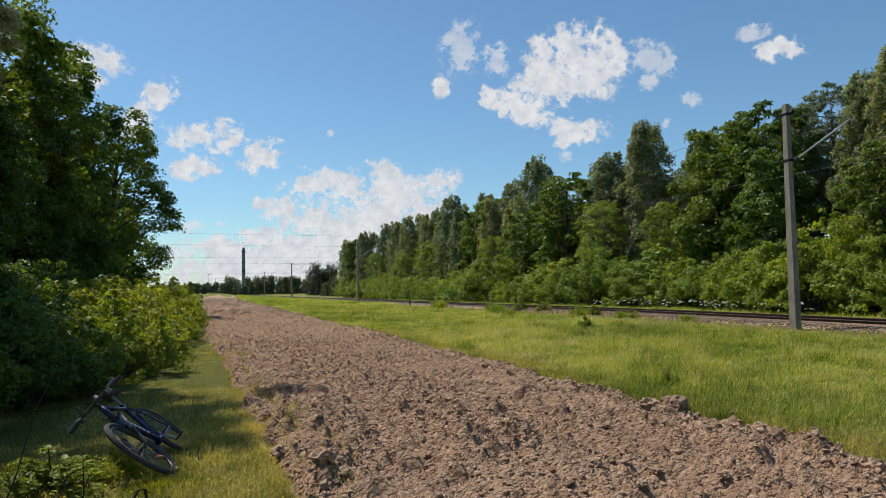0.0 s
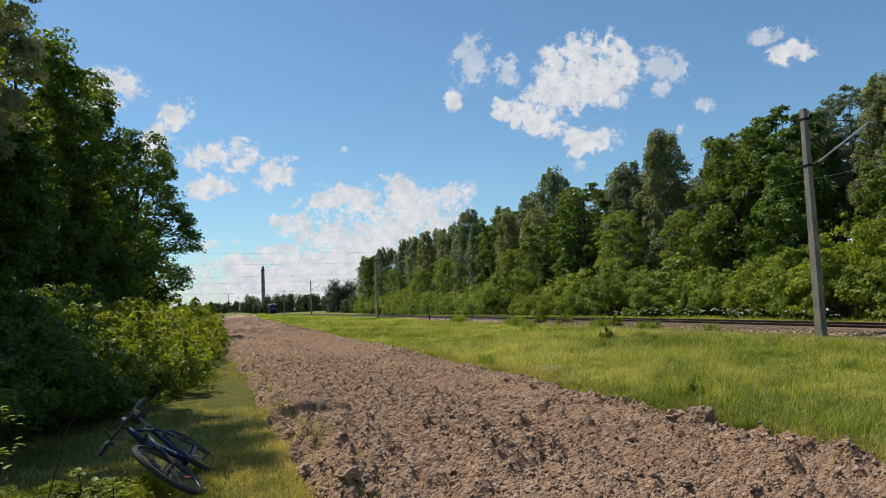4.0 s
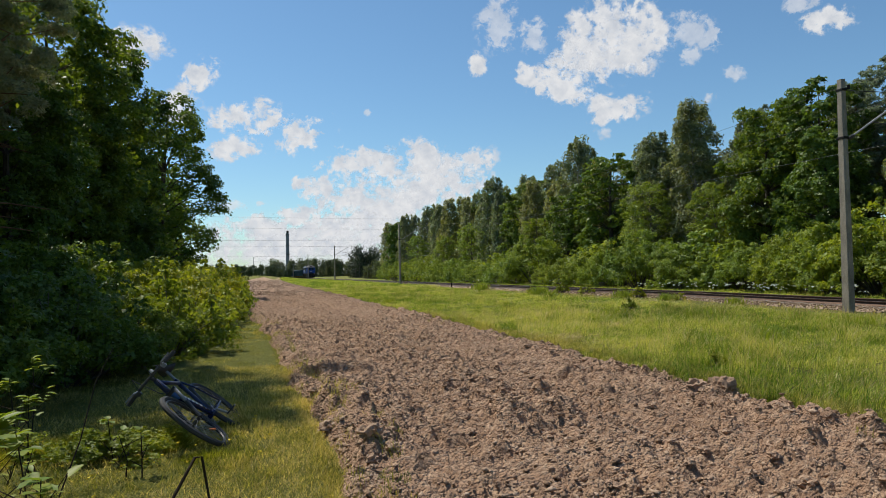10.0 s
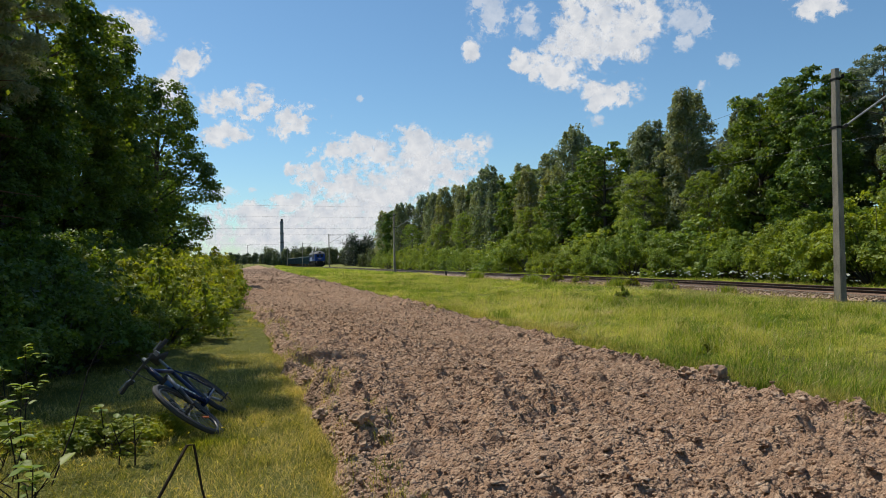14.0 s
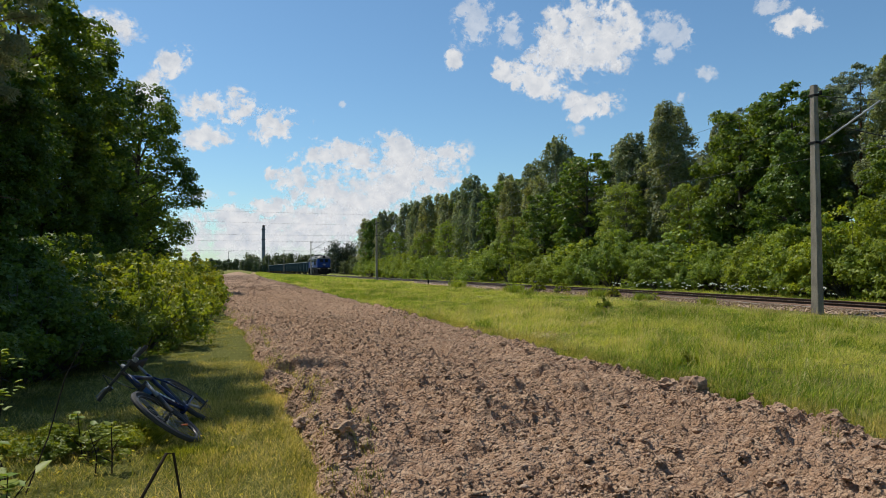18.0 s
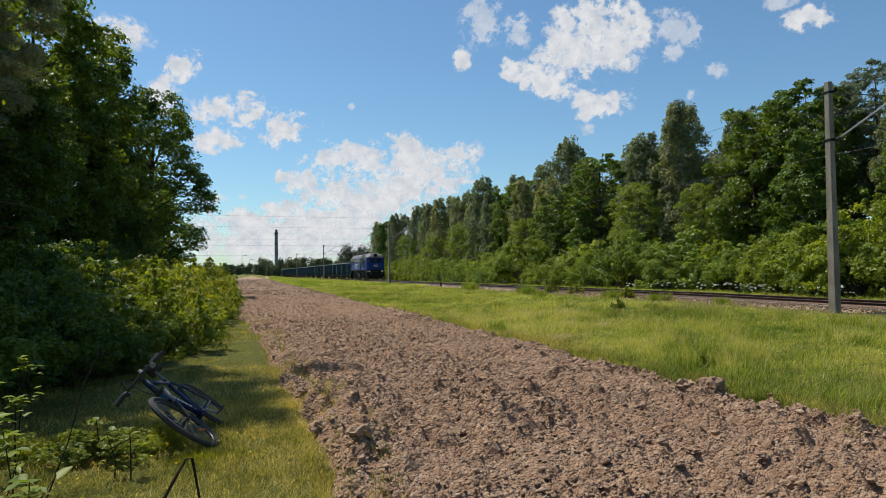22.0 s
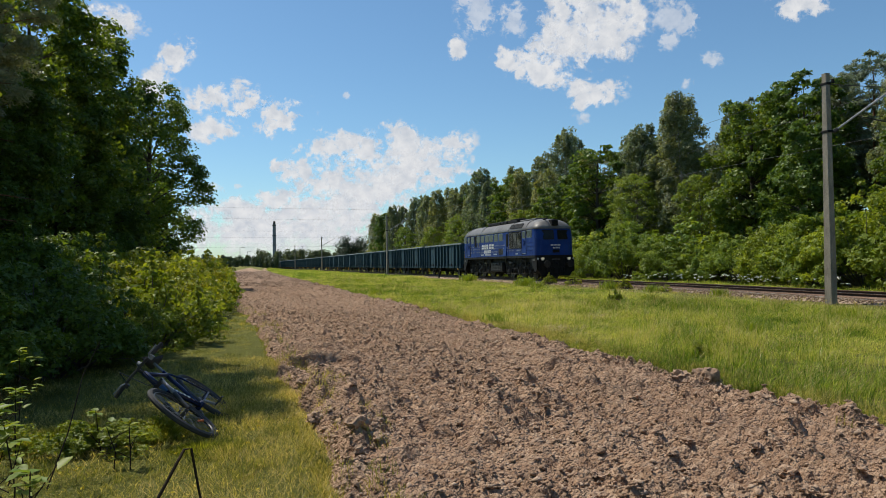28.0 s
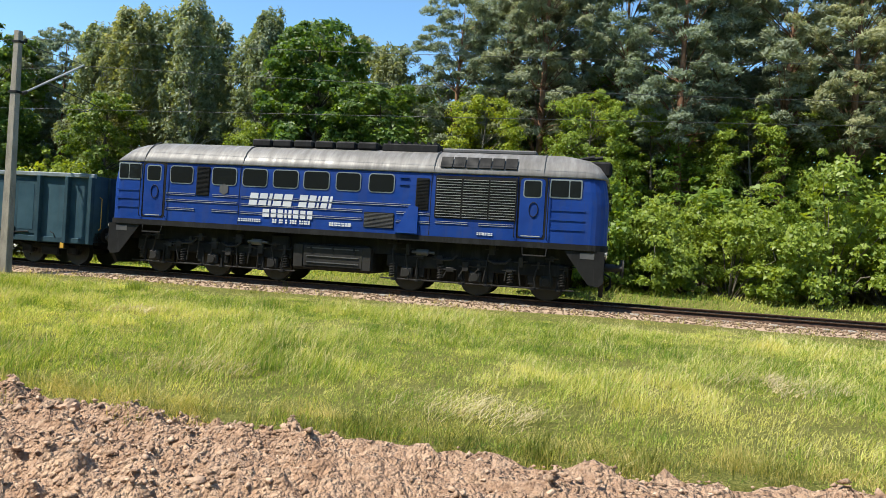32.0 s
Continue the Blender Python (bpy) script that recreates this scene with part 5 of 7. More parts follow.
    for yc in (3.95, 12.55):
        bogie = new("bogie")
        bogie.parent = ob
        bogie.location = (0, yc, 0)
        bm = bmesh.new()
        box(bm, -0.62, 0.62, -2.6, 2.6, 0.30, 1.04, 0.05)
        part("motor_block", bm, PAINT_BLACK, bogie)
        for s in (-1, 1):
            bm = bmesh.new()
            box(bm, s * 1.08 - 0.07, s * 1.08 + 0.07, -2.75, 2.75, 0.68, 1.04, 0.03)
            for k in (-1, 0, 1):
                box(bm, s * 1.08 - 0.06, s * 1.08 + 0.06, k * 2.1 - 0.55, k * 2.1 - 0.36, 0.42, 0.8, 0.02)
                box(bm, s * 1.08 - 0.06, s * 1.08 + 0.06, k * 2.1 + 0.36, k * 2.1 + 0.55, 0.42, 0.8, 0.02)
            part("side_frame", bm, PAINT_BLACK, bogie)
            for k in (-1, 0, 1):
                bm = bmesh.new()
                box(bm, s * 1.12 - 0.09, s * 1.12 + 0.09, k * 2.1 - 0.19, k * 2.1 + 0.19, 0.36, 0.70, 0.05)
                rod(bm, (s * 1.18, k * 2.1, 0.53), (s * 1.25, k * 2.1, 0.53), 0.13, 0.11, 14)
                part("axle_box", bm, PAINT_UNDER, bogie)
                for e in (-1, 1):
                    bm = bmesh.new()
                    rod(bm, (s * 1.15, k * 2.1 + e * 0.38, 0.30), (s * 1.15, k * 2.1 + e * 0.38, 0.36), 0.12, 0.12, 10)
                    box(bm, s * 1.15 - 0.02, s * 1.15 + 0.02, k * 2.1 + e * 0.33 - 0.03, k * 2.1 + e * 0.33 + 0.03, 0.30, 0.80)
                    part("brake_hanger", bm, PAINT_BLACK, bogie)
            for yy in (-1.05, 1.05, -2.55, 2.55):
                bm = bmesh.new()
                coil(bm, s * 1.15, yy, 0.42, 0.80, 0.085, 5, 0.022)
                part("spring", bm, PAINT_UNDER, bogie)
            bm = bmesh.new()
            yy = 1.6 if yc < 8 else -1.6
            rod(bm, (s * 1.22, yy - 0.35, 1.14), (s * 1.22, yy + 0.35, 1.14), 0.04, 0.04, 8)
            rod(bm, (s * 1.22, yy - 0.15, 1.14), (s * 1.22, yy + 0.2, 1.14), 0.09, 0.09, 12)
            part("brake_cylinder", bm, PAINT_GREY, bogie)
            clutter = random.Random(int(yc * 10))
            for k in range(13):
                yy, w, h = -2.6 + 0.42 * k + clutter.uniform(-0.1, 0.1), clutter.uniform(0.03, 0.12), clutter.uniform(0.10, 0.34)
                z = clutter.uniform(0.62, 1.22)
                bm = bmesh.new()
                box(bm, s * 1.19 - 0.06, s * 1.19 + 0.06, yy - w, yy + w, z, z + h, 0.012)
                rod(bm, (s * 1.24, yy - 0.2, z + h * 0.6), (s * 1.24, yy + 0.2, z + h * 0.5), 0.018, 0.018, 6)
                rod(bm, (s * 1.22, yy + w, z + 0.02), (s * 1.22, yy + w + clutter.uniform(-0.15, 0.15), clutter.uniform(0.3, 0.6)), 0.02, 0.02, 6)
                part("fitting", bm, PAINT_UNDER, bogie)
            for k in (-1, 0, 1):
                for e in (-1, 1):
                    bm = bmesh.new()
                    box(bm, s * 0.75 - 0.07, s * 0.75 + 0.07, k * 2.1 + e * 0.60 - 0.05, k * 2.1 + e * 0.60 + 0.05, 0.36, 0.76, 0.02)
                    part("brake_shoe", bm, PAINT_UNDER, bogie)
            bm = bmesh.new()
            rod(bm, (s * 1.2, -2.9, 0.34), (s * 1.2, 2.9, 0.34), 0.022, 0.022, 6)
            part("pull_rod", bm, PAINT_UNDER, bogie)
            for yy in (-0.7, 0.9):
                bm = bmesh.new()
                tube(bm, [(s * 1.25, yy - 0.35, 1.12), (s * 1.27, yy - 0.2, 0.98), (s * 1.27, yy + 0.15, 0.96), (s * 1.25, yy + 0.35, 1.06)], 0.028, 6)
                part("hose", bm, PAINT_UNDER, bogie)
        for k in (-1, 0, 1):
            w = share("wheelset", wheel, bogie, Matrix.Translation((0, k * 2.1, 0.525)))
            TURNING.append((w, 0.525))
    return ob


WAGON_LEN, WAGON_PITCH = 12.65, 13.42
TURNING = []


def make_wagon():
    ob = thing("open_freight_wagon", "high-sided teal steel open freight wagon behind the locomotive", "freight wagon", "wagons of the freight train")
    L0, L1 = 0.1, WAGON_LEN
    for s in (-1, 1):
        bm = bmesh.new()
        box(bm, min(s * 1.36, s * 1.40), max(s * 1.36, s * 1.40), L0, L1, 0.78, 2.86)
        wall = part("side_wall", bm, PAINT_WAGON, ob)
        bm = bmesh.new()
        box(bm, min(s * 1.34, s * 1.50), max(s * 1.34, s * 1.50), L0 - 0.02, L1 + 0.02, 2.84, 2.98, 0.02)
        part("top_rail", bm, PAINT_CAP, ob, "pale grey top rail")
        bm = bmesh.new()
        box(bm, min(s * 1.33, s * 1.46), max(s * 1.33, s * 1.46), L0, L1, 0.72, 0.90, 0.015)
        part("bottom_rail", bm, PAINT_WAGON_SHADE, ob)
        rib = None
        for y in (0.17, 1.08, 2.17, 4.22, 5.34, 6.42, 7.5, 8.6, 10.68, 11.72, 12.56):
            if rib is None:
                bm = bmesh.new()
                box(bm, -0.055, 0.115, -0.075, 0.075, 0.72, 2.86, 0.015)
                rib = part("rib", bm, PAINT_WAGON_SHADE, ob)
                rib.matrix_basis = Matrix.Translation((s * 1.45, y, 0)) @ Matrix.Rotation(0 if s > 0 else math.pi, 4, "Z")
            else:
                share("rib", rib.data, ob, Matrix.Translation((s * 1.45, y, 0)) @ Matrix.Rotation(0 if s > 0 else math.pi, 4, "Z"))
        for y0 in (2.28, 8.70):
            for k in (0, 1):
                ya = y0 + 0.06 + k * 0.90
                dr = plate("door", PAINT_WAGON_SHADE, wall, s, ya, ya + 0.82, 0.98, 2.68, 0.05, 1.39, 1.425)
                plate("door_panel", PAINT_WAGON, dr, s, ya + 0.1, ya + 0.72, 1.10, 2.58, 0.05, 1.40, 1.432)
            bm = bmesh.new()
            tube(bm, [(s * 1.45, y0 + 0.3, 1.02), (s * 1.47, y0 + 0.9, 0.98), (s * 1.45, y0 + 1.5, 1.02)], 0.025, 6)
            box(bm, s * 1.45 - 0.04, s * 1.45 + 0.04, y0 + 0.84, y0 + 0.96, 0.9, 1.15)
            part("door_latch", bm, PAINT_BLACK, ob)
        for y in (1.6, 4.75, 5.9, 6.95, 8.1, 11.2):
            bm = bmesh.new()
            tube(bm, [(s * 1.46, y - 0.1, 0.88), (s * 1.50, y - 0.08, 1.0), (s * 1.50, y + 0.05, 1.06)], 0.015, 5)
            part("rope_hook", bm, PAINT_BLACK, ob)
        bm = bmesh.new()
        for k in range(5):
            box(bm, min(s * 1.400, s * 1.406), max(s * 1.400, s * 1.406), 4.45, 5.15 - 0.1 * (k % 2), 1.95 + k * 0.07, 1.975 + k * 0.07)
        part("lettering", bm, PAINT_GREY, ob, "faded white stencilled lines")
        bm = bmesh.new()
        box(bm, min(s * 1.42, s * 1.47), max(s * 1.42, s * 1.47), 1.15, 1.28, 0.55, 0.74)
        part("lashing_bracket", bm, PAINT_YELLOW, ob, "yellow lashing bracket")
        bm = bmesh.new()
        n = 12
        tube(bm, [(s * 1.45, 6.9 + 0.16 * math.cos(6.283 * k / n), 0.62 + 0.16 * math.sin(6.283 * k / n)) for k in range(n + 1)], 0.016, 5)
        part("brake_wheel", bm, PAINT_GREY, ob)
        bm = bmesh.new()
        tube(bm, [(s * 1.44, 11.0, 0.72), (s * 1.44, 11.0, 0.30), (s * 1.44, 11.4, 0.30), (s * 1.44, 11.4, 0.72)], 0.018, 5)
        part("step", bm, PAINT_YELLOW, ob)
    for y in (L0, L1 - 0.04):
        bm = bmesh.new()
        box(bm, -1.38, 1.38, y, y + 0.04, 0.78, 2.92)
        end = part("end_wall", bm, PAINT_WAGON, ob)
        d = -1 if y < 1 else 1
        for x in (-0.7, 0.0, 0.7):
            bm = bmesh.new()
            box(bm, x - 0.06, x + 0.06, min(y + 0.02, y + 0.02 + d * 0.09), max(y + 0.02, y + 0.02 + d * 0.09), 0.78, 2.9, 0.01)
            part("end_rib", bm, PAINT_WAGON_SHADE, end)
        bm = bmesh.new()
        tube(bm, [(-1.2, y + d * 0.05, 1.2), (-1.2, y + d * 0.13, 1.25), (-1.2, y + d * 0.13, 2.2), (-1.2, y + d * 0.05, 2.25)], 0.015, 6)
        part("handrail", bm, PAINT_YELLOW, end)
        for s in (-1, 1):
            bm = bmesh.new()
            rod(bm, (s * 0.88, y + 0.02, 0.98), (s * 0.88, y + 0.02 + d * 0.34, 0.98), 0.08, 0.08, 10)
            rod(bm, (s * 0.88, y + 0.02 + d * 0.34, 0.98), (s * 0.88, y + 0.02 + d * 0.37, 0.98), 0.22, 0.22, 16)
            part("buffer", bm, PAINT_GREY, ob)
    bm = bmesh.new()
    box(bm, -1.36, 1.36, L0, L1, 0.80, 0.95)
    box(bm, -0.3, 0.3, L0, L1, 0.55, 0.82)
    box(bm, -1.3, 1.3, L0, L0 + 0.2, 0.7, 1.1)
    box(bm, -1.3, 1.3, L1 - 0.2, L1, 0.7, 1.1)
    part("underframe", bm, PAINT_BLACK, ob)
    wheel = wheelset_mesh(0.46, "wagon_wheelset")
    for yc in (2.0, 10.75):
        bogie = new("bogie")
        bogie.parent = ob
        bogie.location = (0, yc, 0)
        for s in (-1, 1):
            bm = bmesh.new()
            box(bm, s * 1.02 - 0.06, s * 1.02 + 0.06, -1.2, 1.2, 0.50, 0.68, 0.03)
            for e in (-1, 1):
                box(bm, s * 1.03 - 0.09, s * 1.03 + 0.09, e * 0.9 - 0.2, e * 0.9 + 0.2, 0.34, 0.62, 0.04)
            box(bm, s * 1.02 - 0.08, s * 1.02 + 0.08, -0.35, 0.35, 0.30, 0.6, 0.04)
            part("side_frame", bm, PAINT_BLACK, bogie)
        for e in (-1, 1):
            share("wheelset", wheel, bogie, Matrix.Translation((0, e * 0.9, 0.46)))
    return ob


locomotive = make_locomotive()
locomotive_scale = Matrix.Diagonal((1, 1, 1.05, 1))
for ch in locomotive.children:
    ch.matrix_basis = locomotive_scale @ ch.matrix_basis
wagons = [make_wagon()]
for ch in wagons[0].children:
    ch.matrix_basis = Matrix.Diagonal((1, 1, 1.04, 1)) @ ch.matrix_basis
for i in range(36):
    wagons.append(copy_thing(wagons[0], pose(0, 0, 0)))
for wg in wagons[:2]:
    for bogie in wg.children:
        for w in bogie.children:
            if w.name.startswith("wheelset"):
                TURNING.append((w, 0.46))
# where the front of the locomotive is along the track
FRONT_AT = [(0.0, 349.5), (6.0, 284.0), (13.0, 207.5), (19.0, 142.3), (23.0, 99.0), (26.0, 66.4), (28.0, 44.6), (29.0, 33.7), (30.0, 22.7), (31.0, 11.4), (32.0, -0.3)]


def on_track(y, length):
    """Pose of a vehicle whose front stands at y."""
    z0, z1 = rail_z(y + 2.0), rail_z(y + length - 2.0)
    return pose(TRACK_X, y, z0, math.degrees(math.atan2(z1 - z0, length - 4.0)), 0, 0)


# ---- overhead line along the track ----
def concrete():
    m = Mat("pole_concrete", 0.9, spec=0.2)
    n = m.noise(3.0, 6.0, 0.65, stretch=(1, 1, 0.35))
    f = m.noise(40.0, 3.0)
    col = m.mix(0.3, m.ramp(n, [(0.3, (0.115, 0.10, 0.08)), (0.7, (0.36, 0.325, 0.265))]), m.ramp(f, [(0.35, (0.14, 0.12, 0.10)), (0.65, (0.42, 0.39, 0.34))]))
    m.color(col).bump(f, 0.4, 0.01)
    return m.m


POLE_CONCRETE = concrete()
WIRE = painted("dark_wire", (0.020, 0.022, 0.022), (0.04, 0.042, 0.042), 0.5, streak=False)
POLE_YS = (-50.0, 18.6, 87.5, 154.0, 220.0, 288.0, 356.0)
POLE_X = 19.15


def make_pole(y):
    z0 = rail_z(y) - 0.45
    ob = thing("catenary_pole", "tapered grey concrete catenary pole with a cantilever arm", "utility pole", "poles along the track", at=pose(POLE_X, y, z0))
    bm = bmesh.new()
    lo, hi = (0.125, 0.175), (0.088, 0.118)
    rings = []
    for (w, d), z in ((lo, 0.0), (hi, 7.9)):
        c = 0.035
        rings.append([bm.verts.new((x, yy, z)) for x, yy in ((w - c, d), (w, d - c), (w, -d + c), (w - c, -d), (-w + c, -d), (-w, -d + c), (-w, d - c), (-w + c, d))])
    for i in range(8):
        bm.faces.new((rings[0][i], rings[0][(i + 1) % 8], rings[1][(i + 1) % 8], rings[1][i]))
    bm.faces.new(rings[1])
    bm.faces.new(rings[0][::-1])
    shaft = part("shaft", bm, POLE_CONCRETE, ob)
    for z, w, d in ((7.55, 0.105, 0.14), (5.95, 0.115, 0.155)):
        bm = bmesh.new()
        box(bm, -w, w, -d, d, z - 0.04, z + 0.04, 0.01)
        part("clamp", bm, PAINT_BLACK, shaft)
    bm = bmesh.new()
    tube(bm, [(0.15, 0.02, 1.6), (0.17, 0.1, 1.3), (0.19, 0.12, 0.7), (0.19, 0.1, 0.1)], 0.014, 5)
    part("earth_cable", bm, WIRE, shaft)
    bm = bmesh.new()
    rod(bm, (0.42, 0, 6.05), (2.95, 0, 7.58), 0.035, 0.035, 10)
    arm = part("cantilever_arm", bm, PAINT_STEEL, ob, "bare steel sloping arm")
    bm = bmesh.new()
    rod(bm, (0.14, 0, 5.95), (0.30, 0, 5.99), 0.03, 0.03, 8)
    for k in range(3):
        a = 0.28 + k * 0.06
        rod(bm, (a, 0, 5.96 + k * 0.035), (a + 0.03, 0, 5.98 + k * 0.035), 0.065, 0.065, 10)
    part("insulator", bm, PAINT_GREY, arm)
    bm = bmesh.new()
    rod(bm, (0.12, 0, 7.55), (2.85, 0, 7.60), 0.012, 0.012, 6)
    part("stay_rod", bm, WIRE, arm)
    bm = bmesh.new()
    rod(bm, (1.25, 0, 6.55), (3.75, -0.1, 6.22), 0.02, 0.02, 6)
    tube(bm, [(3.5, -0.1, 6.26), (3.2, -0.1, 5.98), (2.78, -0.05, 5.86)], 0.016, 6)
    part("registration_arm", bm, WIRE, arm)
    bm = bmesh.new()
    rod(bm, (0.1, 0, 7.62), (0.3, 0, 7.66), 0.02, 0.02, 6)
    rod(bm, (0.3, 0, 7.60), (0.3, 0, 7.74), 0.05, 0.05, 8)
    part("top_insulator", bm, PAINT_BLACK, shaft)
    return ob


for py in POLE_YS:
    make_pole(py)


def make_wire(name, label, x, height, sag, r):
    pts = []
    for a, b in zip(POLE_YS[:-1], POLE_YS[1:]):
        for k in range(12):
            f = k / 12
            y = a + (b - a) * f
            pts.append((x, y, rail_z(y) + height - sag * 4 * f * (1 - f)))
    paths = [[(Vector(p), r) for p in pts]]
    v, f = tubes(paths, 5)
    return tagged(new(name, mesh_of(name, v, f, WIRE)), label, "wire")


make_wire("contact_wire", "thin dark contact wire strung above the track", TRACK_X, 5.50, 0.0, 0.009)
make_wire("messenger_wire", "thin sagging carrier wire above the contact wire", TRACK_X + 0.15, 7.10, 0.95, 0.008)
make_wire("feeder_wire", "thin dark feeder wire on the pole tops", POLE_X + 0.3, 7.3, 0.8, 0.006)

# stake beside the rails, far overhead lines, chimney, lamps
bm = bmesh.new()
box(bm, -0.06, 0.06, -0.06, 0.06, 0, 0.62, 0.015)
stake = part("marker_stake", bm, PAINT_BLACK)
stake.matrix_basis = pose(19.6, 66.0, rail_z(66) - 0.4)
tagged(stake, "short dark stake standing beside the rails", "stake")
for el_a, el_b in ((4.59, 4.15), (3.74, 3.27), (2.63, 2.45), (2.14, 1.95), (1.34, 1.2)):
    ya = 262.0
    pts = []
    for k in range(13):
        f = k / 12
        x = -70 + 150 * f
        el = el_a + (el_b - el_a) * f
        pts.append((Vector((x, ya, 1.6 + ya * math.tan(radians(el)) - 1.2 * f * (1 - f))), 0.022))
    v, f = tubes([pts], 5)
    tagged(new("power_line", mesh_of("power_line", v, f, WIRE)), "distant overhead power line crossing the railway", "power line", "far power lines")

for x, el_k, reach in ((-70.0, 0, 1), (80.0, 1, -1)):
    ob = thing("power_mast", "tall grey steel mast carrying the far power lines", "power mast", "masts of the far power lines", at=pose(x, 262.0, -1.4))
    bm = bmesh.new()
    for sx in (-0.9, 0.9):
        rod(bm, (sx, 0, 0), (sx * 0.25, 0, 25), 0.16, 0.08, 8)
    for k in range(8):
        z0, z1 = 3.0 * k, 3.0 * k + 3.0
        w0, w1 = 0.9 - 0.65 * z0 / 25, 0.9 - 0.65 * z1 / 25
        rod(bm, (-w0, 0, z0), (w1, 0, z1), 0.04, 0.04, 6)
    part("lattice", bm, PAINT_GREY, ob)
    for els in ((4.59, 4.15), (3.74, 3.27), (2.63, 2.45), (2.14, 1.95), (1.34, 1.2)):
        z = 3.0 + 262.0 * math.tan(radians(els[el_k]))
        bm = bmesh.new()
        box(bm, -1.4, 1.4, -0.08, 0.08, z - 0.22, z - 0.02, 0.02)
        part("crossarm", bm, PAINT_GREY, ob)


def make_chimney():
    m = Mat("chimney_shell", 0.7)
    m.color(m.ramp(m.noise(0.05, 3.0, stretch=(1, 1, 3)), [(0.3, (0.115, 0.135, 0.185)), (0.7, (0.17, 0.195, 0.25))]))
    d = 1400.0
    x, y = d * math.sin(radians(3.39)), d * math.cos(radians(3.39))
    ob = thing("chimney", "very tall slender blue-grey industrial chimney on the horizon", "chimney", at=pose(x, y, -8))
    bm = bmesh.new()
    rod(bm, (0, 0, 0), (0, 0, 84), 3.7, 3.0, 24)
    part("shaft", bm, m.m, ob)
    for z in (42, 60, 80):
        bm = bmesh.new()
        rod(bm, (0, 0, z), (0, 0, z + 1.2), 3.9, 3.9, 24)
        part("gallery", bm, PAINT_BLACK, ob)
    bm = bmesh.new()
    for k in range(3):
        a = 2.1 * k
        rod(bm, (1.3 * math.cos(a), 1.3 * math.sin(a), 84), (1.3 * math.cos(a), 1.3 * math.sin(a), 88.5), 1.1, 1.1, 12)
    part("flue", bm, PAINT_BLACK, ob)


make_chimney()
for az, el, d in ((1.3, 0.85, 380), (2.49, 0.92, 420), (0.75, 1.15, 330)):
    x, y = d * math.sin(radians(az)), d * math.cos(radians(az))
    h = 1.6 + d * math.tan(radians(el))
    ob = thing("street_lamp", "thin grey street lamp far behind the field", "street lamp", "far street lamps", at=pose(x, y, float(ground_height(x, y))))
    bm = bmesh.new()
    rod(bm, (0, 0, 0), (0, 0, h), 0.12, 0.08, 8)
    rod(bm, (0, 0, h), (1.6, 0, h + 0.25), 0.07, 0.06, 8)
    part("post", bm, PAINT_GREY, ob)
    bm = bmesh.new()
    box(bm, 1.5, 2.2, -0.15, 0.15, h + 0.15, h + 0.32, 0.04)
    part("lamp_head", bm, PAINT_GREY, ob)


def far_wood(name, label, rng_seed, n, xr, yr, h, lf, size):
    """A far strip of trees as one mass of leaf clumps over stems."""
    rng = np.random.default_rng(rng_seed)
    x, y = rng.uniform(*xr, n), rng.uniform(*yr, n)
    hh = h * rng.uniform(0.6, 1.05, n)
    g = ground_height(x, y)
    cen, rad = [], []
    for i in range(n):
        k = 18
        f = rng.uniform(0.05, 1, k)
        w = hh[i] * 0.26 * np.sqrt(np.maximum(0.08, 1 - (f - 0.35) ** 2 * 1.9))
        a = rng.uniform(0, 6.28, k)
        cen.append(np.stack([x[i] + np.cos(a) * w * rng.uniform(0, 1, k), y[i] + np.sin(a) * w * rng.uniform(0, 1, k), g[i] + hh[i] * f], 1))
        rad.append(np.full(k, hh[i] * 0.15))
    v, f = leaf_quads(rng, np.concatenate(cen), np.concatenate(rad), 30, size * 0.55, 0.1, 0.7)
    v2, f2 = tubes([[(Vector((x[i], y[i], g[i] - 0.2)), 0.2), (Vector((x[i], y[i], g[i] + hh[i] * 0.8)), 0.06)] for i in range(n)], 4)
    me = mesh_of(name, np.concatenate([v, np.array(v2)]), np.concatenate([f, f2 + len(v)]), [lf, BARK_GREY], slots=np.r_[np.zeros(len(f)), np.ones(len(f2))])
    tagged(new(name, me), label, "trees", kind="stuff")


far_wood("far_woods", "far band of mixed green trees on the horizon", 31, 90, (15, 75), (430, 480), 10.5, LEAF_FAR, 1.3)
far_wood("far_scrub", "far low scrub and bushes at the field's end", 32, 80, (-14, 17), (255, 380), 4.6, LEAF_FAR, 0.7)
far_wood("young_wood", "young light green trees beyond the forest corner", 33, 50, (35, 46), (176, 215), 5.6, LEAF_FAR, 0.5)
far_wood("pine_grove", "dark dense pine grove beside the railway", 34, 30, (38.5, 46), (246, 258), 10.5, LEAF_GROVE, 0.8)
